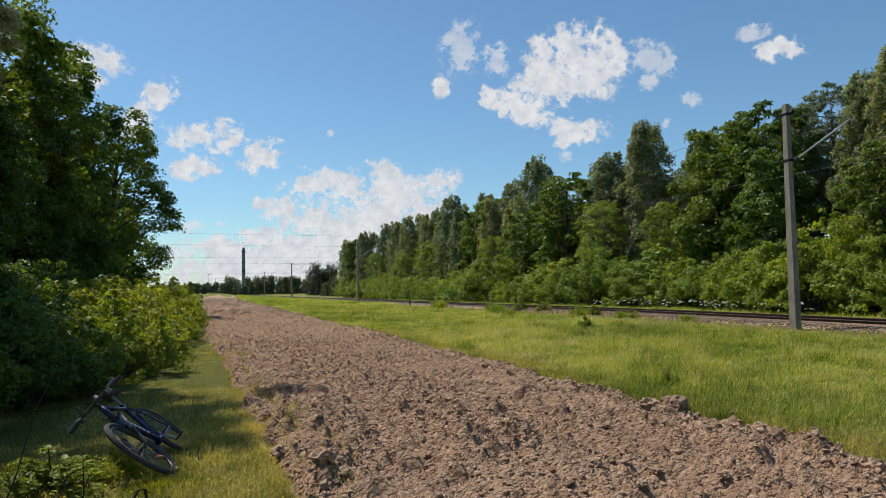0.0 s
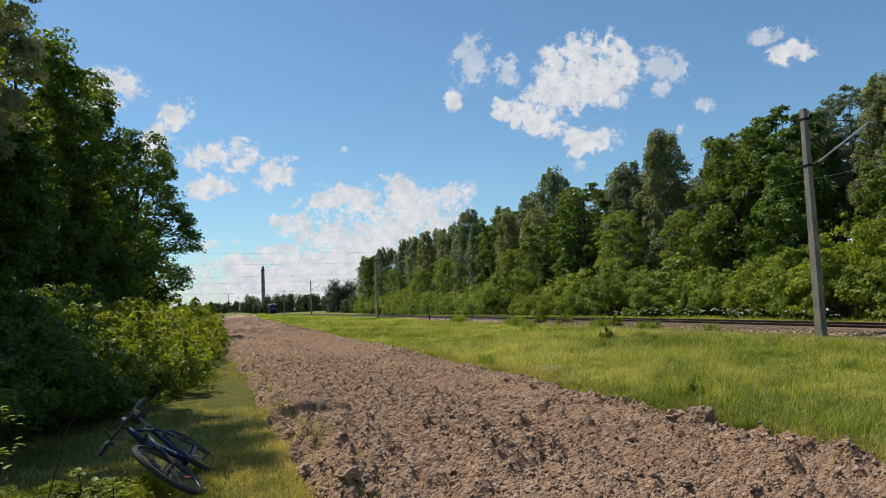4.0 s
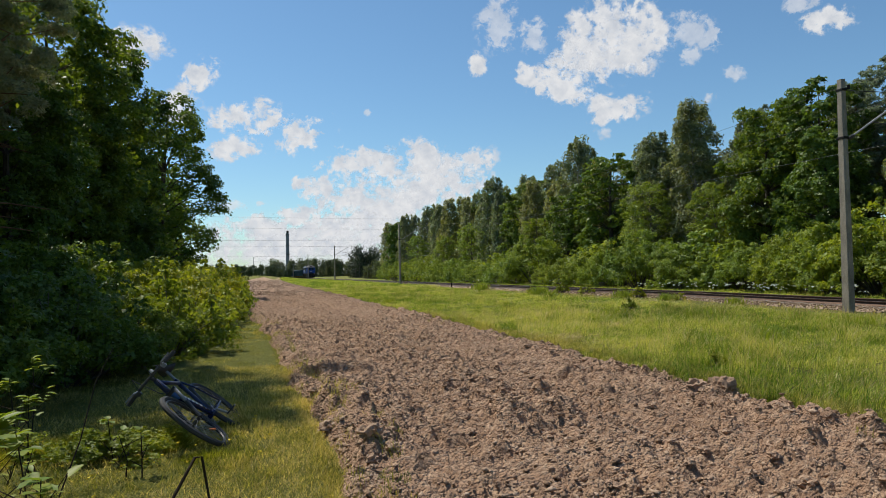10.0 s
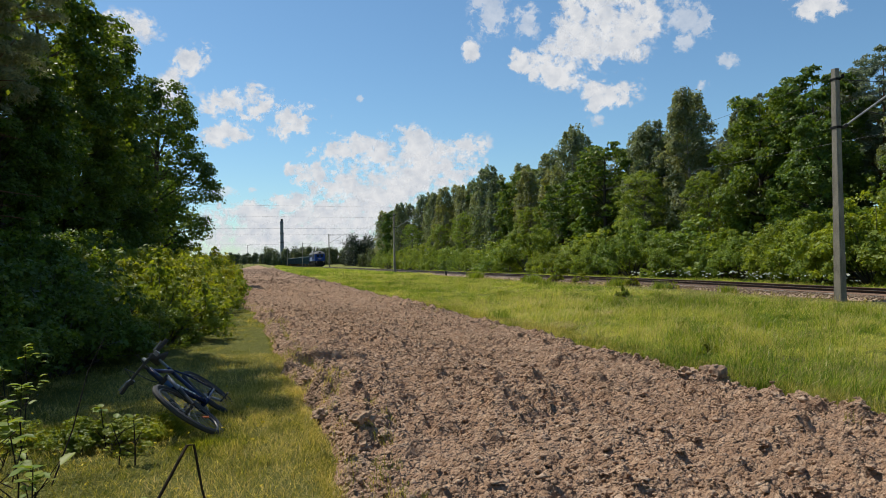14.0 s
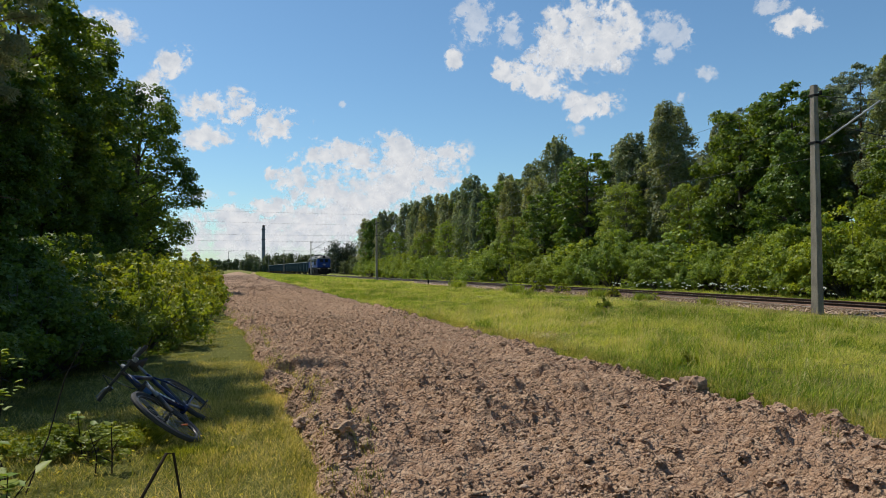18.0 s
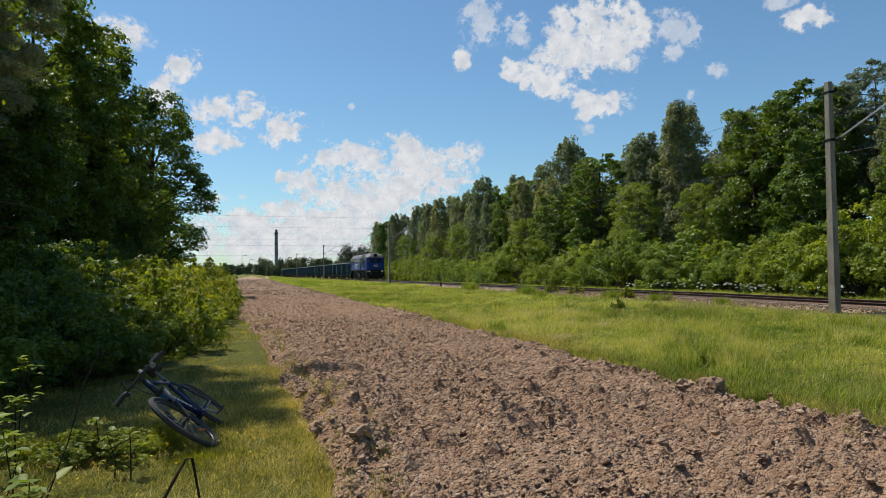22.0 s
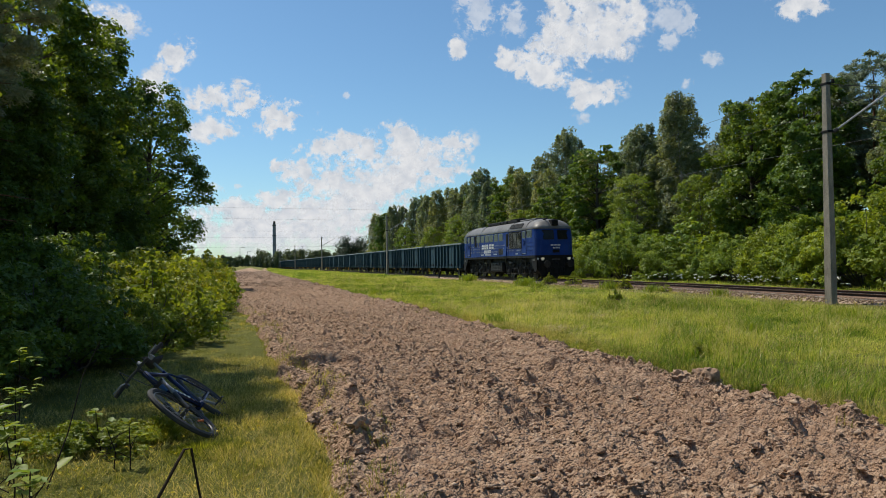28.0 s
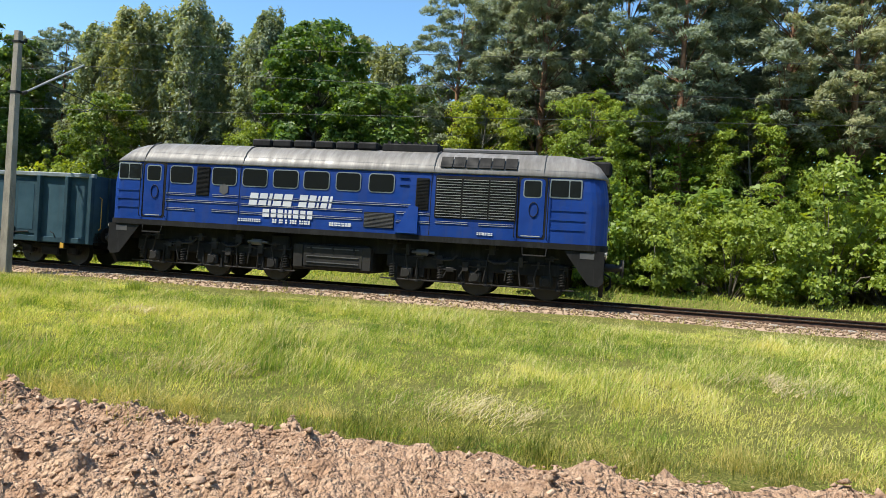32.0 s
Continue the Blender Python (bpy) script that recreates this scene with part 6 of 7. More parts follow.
# ---- clouds: a far backdrop, drifting slowly ----
def cloud_material(name, dense):
    m = bpy.data.materials.new(name)
    m.use_nodes = True
    t = m.node_tree
    t.nodes.clear()
    N = lambda k: t.nodes.new("ShaderNode" + k)
    uv, ob, info = N("TexCoord"), N("TexCoord"), N("ObjectInfo")

    def math_(op, a, b=0.0):
        x = N("Math")
        x.operation = op
        for s, v in zip(x.inputs, (a, b)):
            if isinstance(v, bpy.types.NodeSocket):
                t.links.new(v, s)
            else:
                s.default_value = v
        return x.outputs[0]

    shift = N("CombineXYZ")
    t.links.new(math_("MULTIPLY", info.outputs["Random"], 9000.0), shift.inputs[2])
    add = N("VectorMath")
    add.operation = "ADD"
    t.links.new(ob.outputs["Object"], add.inputs[0])
    t.links.new(shift.outputs[0], add.inputs[1])

    def noise_(scale, detail, rough, dist=0.0):
        z = N("TexNoise")
        z.inputs["Scale"].default_value, z.inputs["Detail"].default_value, z.inputs["Roughness"].default_value = scale, detail, rough
        z.inputs["Distortion"].default_value = dist
        t.links.new(add.outputs[0], z.inputs["Vector"])
        return z.outputs["Fac"]

    ln = N("VectorMath")
    ln.operation = "LENGTH"
    t.links.new(uv.outputs["UV"], ln.inputs[0])
    d = math_("POWER", ln.outputs["Value"], 1.3)
    big, fine = noise_(0.0115, 10.0, 0.62, 0.35), noise_(0.018, 6.0, 0.6, 0.2)
    body = math_("SUBTRACT", 0.74, math_("MULTIPLY", d, 1.08))
    body = math_("ADD", body, math_("MULTIPLY", math_("SUBTRACT", big, 0.5), 3.3))
    body = math_("ADD", body, math_("MULTIPLY", math_("SUBTRACT", noise_(0.032, 6.0, 0.6, 0.4), 0.5), 1.7))
    alpha = N("MapRange")
    alpha.interpolation_type = "SMOOTHSTEP"
    t.links.new(body, alpha.inputs["Value"])
    alpha.inputs["From Min"].default_value, alpha.inputs["From Max"].default_value = 0.0, 0.60
    edge = N("MapRange")
    t.links.new(ln.outputs["Value"], edge.inputs["Value"])
    edge.inputs["From Min"].default_value, edge.inputs["From Max"].default_value = 1.0, 0.7
    a = math_("MULTIPLY", math_("MULTIPLY", alpha.outputs[0], edge.outputs[0]), dense)
    # grey-blue to white by noise: the clouds' shading is put into the colour
    ramp = N("ValToRGB")
    ramp.color_ramp.elements[0].position, ramp.color_ramp.elements[0].color = 0.30, (0.66, 0.71, 0.79, 1)
    ramp.color_ramp.elements[1].position, ramp.color_ramp.elements[1].color = 0.62, (0.93, 0.94, 0.96, 1)
    t.links.new(fine, ramp.inputs[0])
    em, tr, mx, out = N("Emission"), N("BsdfTransparent"), N("MixShader"), N("OutputMaterial")
    t.links.new(ramp.outputs[0], em.inputs[0])
    em.inputs[1].default_value = CLOUD_GLOW
    t.links.new(a, mx.inputs[0])
    t.links.new(tr.outputs[0], mx.inputs[1])
    t.links.new(em.outputs[0], mx.inputs[2])
    t.links.new(mx.outputs[0], out.inputs[0])
    return m


# emission that stands for sunlight on the clouds
CLOUD_GLOW = 0.90
CLOUD = cloud_material("cloud_vapour", 0.98)
THIN_CLOUD = cloud_material("thin_cloud_vapour", 0.62)
CLOUDS = []
FAR = 2600.0


def cloud(az, el, half_w, half_h, roll=0.0, near=0.0, mat=None):
    """A patch of cloud: bearing, height and half sizes in degrees."""
    dist = FAR + near
    way = Vector((math.sin(radians(az)) * math.cos(radians(el)), math.cos(radians(az)) * math.cos(radians(el)), math.sin(radians(el))))
    w, h = dist * math.tan(radians(half_w * 1.12)), dist * math.tan(radians(half_h * 1.22))
    me = bpy.data.meshes.new("cloud")
    n = 6
    vs, fs = [], []
    for j in range(n + 1):
        for i in range(n + 1):
            u, v = 2 * i / n - 1, 2 * j / n - 1
            vs.append((u * w, v * h, 0.10 * w * (u * u + v * v)))
    for j in range(n):
        for i in range(n):
            a = j * (n + 1) + i
            fs.append((a, a + 1, a + n + 2, a + n + 1))
    me.from_pydata(vs, [], fs)
    uvl = me.uv_layers.new(name="UVMap")
    for lp in me.loops:
        x, y, _ = vs[lp.vertex_index]
        uvl.data[lp.index].uv = (x / w, y / h)
    me.materials.append(mat or CLOUD)
    ob = tagged(new("cloud", me), "white fair-weather cumulus cloud drifting in blue sky", "cloud", "clouds", "structure")
    ob.matrix_basis = look(way * dist + Vector((0, 0, 1.6)), (0, 0, 1.6)) @ pose(0, 0, 0, 0, 180, roll)
    side = Vector((math.cos(radians(az)), -math.sin(radians(az)), 0))
    CLOUDS.append((ob, side * (-dist * 0.020) + Vector((0, 0, dist * 0.018))))
    ob.location -= side * (-dist * 0.0085) + Vector((0, 0, dist * 0.007))


for i, c in enumerate([
(29.7, 17.8, 4.6, 3.3, -10), (27.9, 18.7, 2.9, 1.7), (31.8, 17.2, 2.3, 2.9, 30), (25.6, 14.7, 2.9, 2.1, 10), (23.4, 15.4, 2.2, 1.3), (29.0, 16.2, 2.9, 2.0, -20), (27.0, 16.8, 2.6, 2.0), (31.8, 15.3, 1.7, 0.8, 20),
    (30.0, 12.4, 3.1, 1.3, -12), (28.7, 13.0, 1.5, 0.7, -20), (20.9, 19.2, 2.2, 2.2, 30, 1), (23.7, 18.4, 1.6, 1.5, 0, 1), (18.9, 16.4, 0.9, 1.3, 10), (36.0, 17.4, 2.6, 1.5, 25, 1), (35.5, 15.7, 1.0, 0.8, 0, 1),
    (38.7, 14.2, 1.2, 0.7, 0, 1), (36.9, 12.5, 0.9, 0.6, 0, 1), (28.8, 10.5, 0.9, 0.6, 0, 1), (45.0, 16.9, 2.0, 1.0, 0), (43.4, 18.4, 1.4, 0.9, 0, 1), (9.8, 12.8, 0.5, 0.4, 0, 1),
    (-8.3, 17.0, 2.8, 1.3, -10), (-6.5, 17.1, 1.8, 1.0, 30, 1), (-8.1, 15.8, 1.8, 1.2), (-4.8, 12.6, 1.8, 1.4, -20), (-3.4, 15.0, 2.3, 1.1, -45), (-0.1, 12.2, 3.4, 1.4, -16), (1.8, 11.8, 2.4, 1.1, -15), (4.4, 10.9, 3.1, 1.5, -18),
    (-0.8, 9.7, 2.5, 1.1, -10), (8.5, 8.9, 3.4, 1.4, -12), (10.8, 8.2, 2.5, 1.1, -15), (14.3, 9.3, 2.8, 1.7, 10), (17.3, 8.3, 3.5, 1.5, -15), (14.5, 7.8, 3.7, 1.9), (15.8, 6.8, 5.6, 1.7), (6.2, 6.6, 3.2, 1.2, -10), (8.5, 6.0, 3.7, 1.4, -10),
    (10.7, 5.4, 5.0, 1.4), (4.2, 7.1, 1.1, 0.6), (14.0, 5.8, 4.4, 1.7), (4.6, 4.2, 3.7, 1.1), (6.6, 3.6, 4.3, 1.1, -8), (0.8, 3.7, 3.4, 1.1), (-0.9, 5.2, 1.5, 0.6, 0, 1), (1.2, 5.5, 0.6, 0.3, 0, 1),
    # the wide lowest patches also stand in for white haze on the horizon
    (3.0, 2.9, 6.7, 1.5), (7.5, 2.6, 5.6, 1.7), (11.2, 3.3, 4.6, 2.0), (4.8, 1.8, 9.2, 1.8), (0.8, 2.0, 4.8, 1.7, 0, 1), (3.9, 0.8, 9.8, 1.8, 0, 1), (9.3, 4.2, 3.7, 1.2),
]):
    cloud(*c[:5], near=i * 9.0, mat=THIN_CLOUD if c[5:] else CLOUD)
# ---- grass ----
def grass_material(name, dark, mid, dry, share_=0.35):
    m = Mat(name, 0.6, spec=0.25)
    patch = m.math("ADD", m.math("MULTIPLY", m.noise(0.18, 3.0, which="World"), 0.45), m.math("MULTIPLY", m.noise(1.3, 4.0, 0.7, which="World"), 0.55))
    tone = m.math("ADD", m.math("MULTIPLY", m.island(), 0.5), m.math("MULTIPLY", m.math("SUBTRACT", patch, 0.40), 3.0))
    col = m.ramp(tone, [(0.2, dark), (0.5, mid), (0.85, dry)])
    m.color(col)
    m.through_light(share_, m.mix(1.0, col, (1.5, 1.4, 0.6), "MULTIPLY"))
    return m.m


GRASS = grass_material("meadow_grass", (0.078, 0.155, 0.018), (0.252, 0.340, 0.050), (0.600, 0.570, 0.205), 0.45)
GRASS_DRY = grass_material("seeding_grass", (0.30, 0.28, 0.10), (0.46, 0.42, 0.19), (0.62, 0.55, 0.30), 0.3)
GRASS_VERGE = grass_material("verge_grass", (0.070, 0.100, 0.018), (0.250, 0.258, 0.062), (0.570, 0.470, 0.205), 0.46)
GRASS_STRAW = grass_material("dry_straw", (0.26, 0.22, 0.13), (0.44, 0.37, 0.22), (0.60, 0.52, 0.34), 0.25)
GRASS_THATCH = grass_material("verge_thatch", (0.120, 0.125, 0.034), (0.350, 0.320, 0.095), (0.660, 0.540, 0.260), 0.46)
GRASS_MOSS = grass_material("mossy_grass", (0.100, 0.125, 0.014), (0.240, 0.260, 0.030), (0.380, 0.370, 0.066), 0.50)
FLOWER_WHITE = painted("white_umbel", (0.55, 0.57, 0.48), (0.75, 0.76, 0.68), 0.8, streak=False)
FLOWER_YELLOW = painted("yellow_petal", (0.60, 0.45, 0.02), (0.75, 0.58, 0.03), 0.7, streak=False)


def blades(rng, x, y, z, length, width, bend=0.35, wind=(0.25, -0.15)):
    """Bent blades of two quads each."""
    n = len(x)
    a = rng.uniform(0, 6.283, n)
    lx, ly = np.cos(a), np.sin(a)
    b = rng.uniform(0, 6.283, n)
    bx, by = np.cos(b) * bend * length * rng.uniform(0.2, 1, n) + wind[0] * length, np.sin(b) * bend * length * rng.uniform(0.2, 1, n) + wind[1] * length
    base = np.stack([x, y, z - 0.03], 1)
    half = np.stack([lx * width, ly * width, 0 * x], 1)
    mid = base + np.stack([bx * 0.3, by * 0.3, length * 0.6], 1)
    tip = base + np.stack([bx, by, length * np.sqrt(np.maximum(0.2, 1 - (bx ** 2 + by ** 2) / length ** 2))], 1)
    v = np.stack([base - half, base + half, mid + half * 0.8, mid - half * 0.8, tip], 1).reshape(-1, 3)
    i = 5 * np.arange(n)[:, None]
    f = np.concatenate([i + np.array([0, 1, 2]), i + np.array([0, 2, 3]), i + np.array([3, 2, 4])])
    return v, f


def swept(rng, x, y, z, length, width, ang, lean):
    """Thin blades swept over by wind: two narrow triangles each."""
    n = len(x)
    a = rng.uniform(0, 6.283, n)
    half = np.stack([np.cos(a) * width, np.sin(a) * width, 0 * x], 1)
    base = np.stack([x, y, z - 0.03], 1)
    go = np.stack([np.cos(ang) * lean * length, np.sin(ang) * lean * length, 0 * x], 1)
    up = np.sqrt(np.maximum(0.12, 1 - lean ** 2)) * length
    rise = np.stack([0 * x, 0 * x, up], 1)
    mid = base + go * 0.40 + rise * 0.68
    low = base + go * 0.34 + rise * 0.60
    v = np.stack([base - half, base + half, mid, low - half * 0.8, low + half * 0.8, base + go + rise], 1).reshape(-1, 3)
    return v, np.arange(n * 6).reshape(-1, 3)


def tufted(rng, cx, cy, per, radius, length, width, wind, mess):
    """Blades round tuft centres that share a lean."""
    n = len(cx) * per
    ang = np.repeat(wind + rng.normal(0, mess, len(cx)), per) + rng.normal(0, 1.0, n)
    rr = np.repeat(radius, per) * np.sqrt(rng.random(n))
    t = rng.uniform(0, 6.283, n)
    x, y = np.repeat(cx, per) + rr * np.cos(t), np.repeat(cy, per) + rr * np.sin(t)
    L = np.repeat(length, per) * rng.uniform(0.45, 1.25, n)
    lean = np.clip(np.repeat(rng.uniform(0.15, 0.80, len(cx)), per) + rng.normal(0, 0.15, n), 0.05, 0.96)
    return x, y, L, np.repeat(width, per) if np.ndim(width) else np.full(n, width), ang, lean


def sow():
    rng = np.random.default_rng(21)
    # the meadow: tufts of fine grass leaning with the wind, taller in patches
    n = 12000
    cy = np.concatenate([rng.uniform(-7, 22, n * 72 // 100), 22 + 54 * rng.beta(1, 1.6, n * 28 // 100)])
    cx = 5.35 + 13.9 * rng.uniform(0, 1, len(cy)) ** 1.05
    _, right = dirt_edges(cy)
    keep = (cx > right - 0.12) & (cx < 18.45 + 1.3 * smooth01((cy - 40) / 20) + 0.4 * fbm(cy, cy * 0, 2.0, 3, 3.0))
    cx, cy = cx[keep], cy[keep]
    d = np.hypot(cx, cy)
    tall = np.clip(0.42 + 0.75 * fbm(cx, cy, 2.2, 2, 7.0) + 0.75 * fbm(cx, cy, 0.55, 2, 27.0), 0.0, 1.6)
    wind = -1.45 + 0.9 * fbm(cx, cy, 4.0, 2, 15.0)
    length = (0.085 + 0.16 * tall ** 1.4) * (0.7 + 0.3 * smooth01((cx - 5.9) / 1.3)) * (1 - 0.6 * smooth01((cx - 16.2) / 2.2))
    x, y, L, w, ang, lean = tufted(rng, cx, cy, 40, 0.14 + 0.004 * d + 0.18 * rng.random(len(cx)), length, 0.0030 + 0.00036 * d, wind, 1.0)
    v, f = swept(rng, x, y, meadow_height(x, y), L, w, ang, lean)
    tagged(new("meadow_grass", mesh_of("meadow_grass", v, f, GRASS)), "tall sunlit yellow-green meadow grass bending in wind", "grass", kind="stuff")
    n = 5200
    fy = 70 + 130 * rng.random(n) ** 1.3
    bend = 0.00030 * np.maximum(0, fy - 80) ** 2
    fx = 6.2 + bend + (12.8 - bend * 0.4) * rng.random(n)
    x, y, L, w, ang, lean = tufted(rng, fx, fy, 12, np.full(n, 0.7), 0.16 + 0.22 * rng.random(n), 0.03 + 0.00022 * fy, np.full(n, -1.4), 1.2)
    v, f = swept(rng, x, y, meadow_height(x, y), L, w, ang, lean)
    tagged(new("far_meadow_grass", mesh_of("far_meadow_grass", v, f, GRASS)), "green meadow grass far along the railway", "grass", kind="stuff")
    for hx, hy, hr in ((6.85, 14.5, 0.75), (6.6, 21.0, 0.9), (7.85, 4.77, 0.55), (7.1, 1.3, 0.45), (10.4, -2.4, 0.6), (9.6, 17.5, 0.6), (12.5, 9.0, 0.5)):
        n = int(1100 * hr)
        x, y = hx + rng.normal(0, 0.55 * hr, n), hy + rng.normal(0, 0.8 * hr, n)
        x, y = x + 0.3 * fbm(x, y, 0.5, 2, 9.0), y + 0.3 * fbm(y, x, 0.5, 2, 5.0)
        v, f = swept(rng, x, y, meadow_height(x, y) + 0.03 + 0.08 * rng.random(n), 0.12 + 0.16 * rng.random(n), np.full(n, 0.003 + 0.00025 * math.hypot(hx, hy)), rng.normal(-1.4, 0.9, n), rng.uniform(0.85, 0.97, n))
        tagged(new("flattened_straw", mesh_of("flattened_straw", v, f, GRASS_STRAW)), "patch of pale dry grass flattened in the meadow", "grass", kind="stuff")
    # pale seed stalks above it
    k = rng.random(len(cx)) < np.clip(tall - 0.25, 0.05, 0.8)
    x, y, L, w, ang, lean = tufted(rng, cx[k], cy[k], 13, np.full(k.sum(), 0.3), length[k] * 1.35 + 0.05, 0.0020 + 0.00026 * d[k], wind[k], 0.3)
    v, f = swept(rng, x, y, meadow_height(x, y), L, w, ang, np.clip(lean, 0.1, 0.7))
    tagged(new("seed_stalks", mesh_of("seed_stalks", v, f, GRASS_DRY)), "pale seeding grass stalks standing above the meadow", "grass", kind="stuff")
    # short grass between track and forest, thin weeds on the ballast shoulder
    n = 30000
    y = rng.uniform(-16, 100, n)
    x = rng.uniform(24.3, 30.5, n)
    v, f = swept(rng, x, y, meadow_height(x, y), 0.14 + 0.2 * rng.random(n), 0.010 + 0.0003 * np.hypot(x, y), rng.normal(-1.4, 0.8, n), rng.uniform(0.2, 0.7, n))
    tagged(new("trackside_grass", mesh_of("trackside_grass", v, f, GRASS)), "green grass strip between track and forest", "grass", kind="stuff")
    n = 420
    cy = rng.uniform(-8, 60, n)
    cx = 18.6 + 1.6 * rng.random(n) ** 2
    x, y, L, w, ang, lean = tufted(rng, cx, cy, 14, np.full(n, 0.12), 0.10 + 0.16 * rng.random(n), 0.008, np.full(n, -1.4), 1.5)
    v, f = swept(rng, x, y, np.maximum(meadow_height(x, y), ballast_height(x, y)), L, w, ang, lean)
    tagged(new("ballast_weeds", mesh_of("ballast_weeds", v, f, GRASS_VERGE)), "sparse green weeds growing on the ballast shoulder", "weeds", kind="stuff")
    # verge by the bicycle: dry and green tufts, reaching over the soil's edge
    n = 3400
    cy = np.concatenate([rng.uniform(2.2, 9, n * 7 // 10), rng.uniform(9, 26, n * 3 // 10)])
    left, _ = dirt_edges(cy)
    cx = left + 0.22 - 5.0 * rng.uniform(0, 1, len(cy)) ** 1.35
    tuft = np.clip(0.5 + 0.7 * fbm(cx, cy, 0.9, 3, 4.0), 0.0, 1.2)
    length = (0.045 + 0.115 * tuft ** 1.8) * (0.6 + 0.4 * smooth01((left - cx) / 0.6))
    x, y, L, w, ang, lean = tufted(rng, cx, cy, 34, 0.07 + 0.12 * rng.random(len(cx)), length, 0.0030 + 0.00030 * cy, rng.uniform(0, 6.28, len(cx)), 0.4)
    v, f = swept(rng, x, y, meadow_height(x, y), L, w, ang, lean)
    tagged(new("verge_grass", mesh_of("verge_grass", v, f, GRASS_VERGE)), "short tufted verge grass, partly dry, beside the soil", "grass", kind="stuff")
    n = 60000
    y = 2.6 + 9.5 * rng.random(n) ** 1.2
    left, _ = dirt_edges(y)
    x = left + 0.15 - 4.2 * rng.random(n) ** 1.2
    v, f = swept(rng, x, y, meadow_height(x, y), 0.045 + 0.075 * rng.random(n), 0.0026 + 0.0003 * y, rng.uniform(0, 6.28, n), rng.uniform(0.3, 0.95, n))
    tagged(new("verge_thatch", mesh_of("verge_thatch", v, f, GRASS_THATCH)), "short dry straw-coloured mat of mown verge grass", "grass", kind="stuff")
    for hx, hy, hr, hh in ((-0.80, 6.95, 0.42, 0.19), (-1.55, 7.15, 0.5, 0.15), (-2.3, 6.9, 0.5, 0.18), (-0.30, 6.35, 0.3, 0.07)):
        n = int(9000 * hr)
        a, q = rng.uniform(0, 6.283, n), hr * np.sqrt(rng.random(n))
        x, y = hx + q * np.cos(a), hy + 0.7 * q * np.sin(a)
        L = (0.05 + hh * (1 - (q / hr) ** 2)) * rng.uniform(0.6, 1.1, n)
        v, f = swept(rng, x, y, meadow_height(x, y), L, np.full(n, 0.004), a, 0.15 + 0.7 * q / hr)
        tagged(new("grass_hummock", mesh_of("grass_hummock", v, f, GRASS_MOSS)), "dense mossy green hummock of fine grass", "grass", kind="stuff")
    n = 1100
    cy = -6 + 30 * rng.random(n)
    _, right = dirt_edges(cy)
    cx = right - 0.25 + 0.75 * rng.random(n)
    x, y, L, w, ang, lean = tufted(rng, cx, cy, 30, 0.08 + 0.12 * rng.random(n), 0.10 + 0.12 * rng.random(n), 0.0045, rng.uniform(0, 6.28, n), 0.8)
    v, f = swept(rng, x, y, np.maximum(meadow_height(x, y), dirt_height(x, y)), L, w, ang, lean)
    tagged(new("edge_grass", mesh_of("edge_grass", v, f, GRASS_VERGE)), "ragged dry grass fringe along the tilled soil", "grass", kind="stuff")
    # stray tufts and dry straw on the soil itself
    n = 330
    cy = 3.2 + 24 * rng.random(n) ** 1.5
    left, right = dirt_edges(cy)
    cx = np.where(rng.random(n) < 0.82, left - 0.1 + 0.75 * rng.random(n) ** 1.8, right - 0.8 * rng.random(n) ** 2)
    x, y, L, w, ang, lean = tufted(rng, cx, cy, 26, np.full(n, 0.09), 0.06 + 0.11 * rng.random(n), 0.0035, rng.uniform(0, 6.28, n), 1.0)
    v, f = swept(rng, x, y, dirt_height(x, y) + 0.02, L, w, ang, lean)
    tagged(new("stray_grass", mesh_of("stray_grass", v, f, GRASS_VERGE)), "stray grass tufts rooted in the tilled soil", "grass", kind="stuff")
    # low leafy tufts standing out of the meadow, and along the ballast edge
    for cx, cy, r in ((6.4, 16.6, 0.3), (11.0, 19.5, 0.4), (12.8, 17.6, 0.4), (8.0, 11.4, 0.25), (15.5, 34, 0.45), (17.4, 40, 0.55), (19.3, 33, 0.5), (18.9, 28.5, 0.4), (19.4, 24.5, 0.35), (19.2, 44, 0.5), (18.5, 54, 0.6), *[(6.6 + 11 * rng.random() ** 1.2, 10 + 45 * rng.random() ** 1.4, 0.14 + 0.22 * rng.random()) for _ in range(22)]):
        k = int(60 + 420 * r)
        px, py = cx + rng.normal(0, r * 0.5, k), cy + rng.normal(0, r * 0.5, k)
        v, f = blades(rng, px, py, meadow_height(px, py), r * rng.uniform(0.5, 1.3, k), np.full(k, 0.003 + 0.0003 * math.hypot(cx, cy)), 0.8, (0.1, -0.05))
        tagged(new("weed_tuft", mesh_of("weed_tuft", v, f, LEAF_BUSH)), "low leafy green weed tuft in the meadow", "weed", "weed tufts in the meadow", "stuff")
    # white umbels at the forest foot and in the meadow
    def umbels(name, label, x, y, h, size, mat):
        cen = np.stack([x, y, meadow_height(x, y) + h], 1)
        v, f = leaf_quads(rng, cen, np.full(len(x), size * 1.2), 9, size, 0.0, 0.1)
        tagged(new(name, mesh_of(name, v, f, mat)), label, "flowers", kind="stuff")
    n = 150
    y = np.concatenate([rng.uniform(26, 46, n * 2 // 3), rng.uniform(55, 95, n // 3)])
    umbels("cow_parsley", "white flowering cow parsley at the forest foot", 28.3 + rng.normal(0, 0.45, len(y)), y, 0.35 + 0.35 * rng.random(len(y)), 0.07, FLOWER_WHITE)
    n = 60
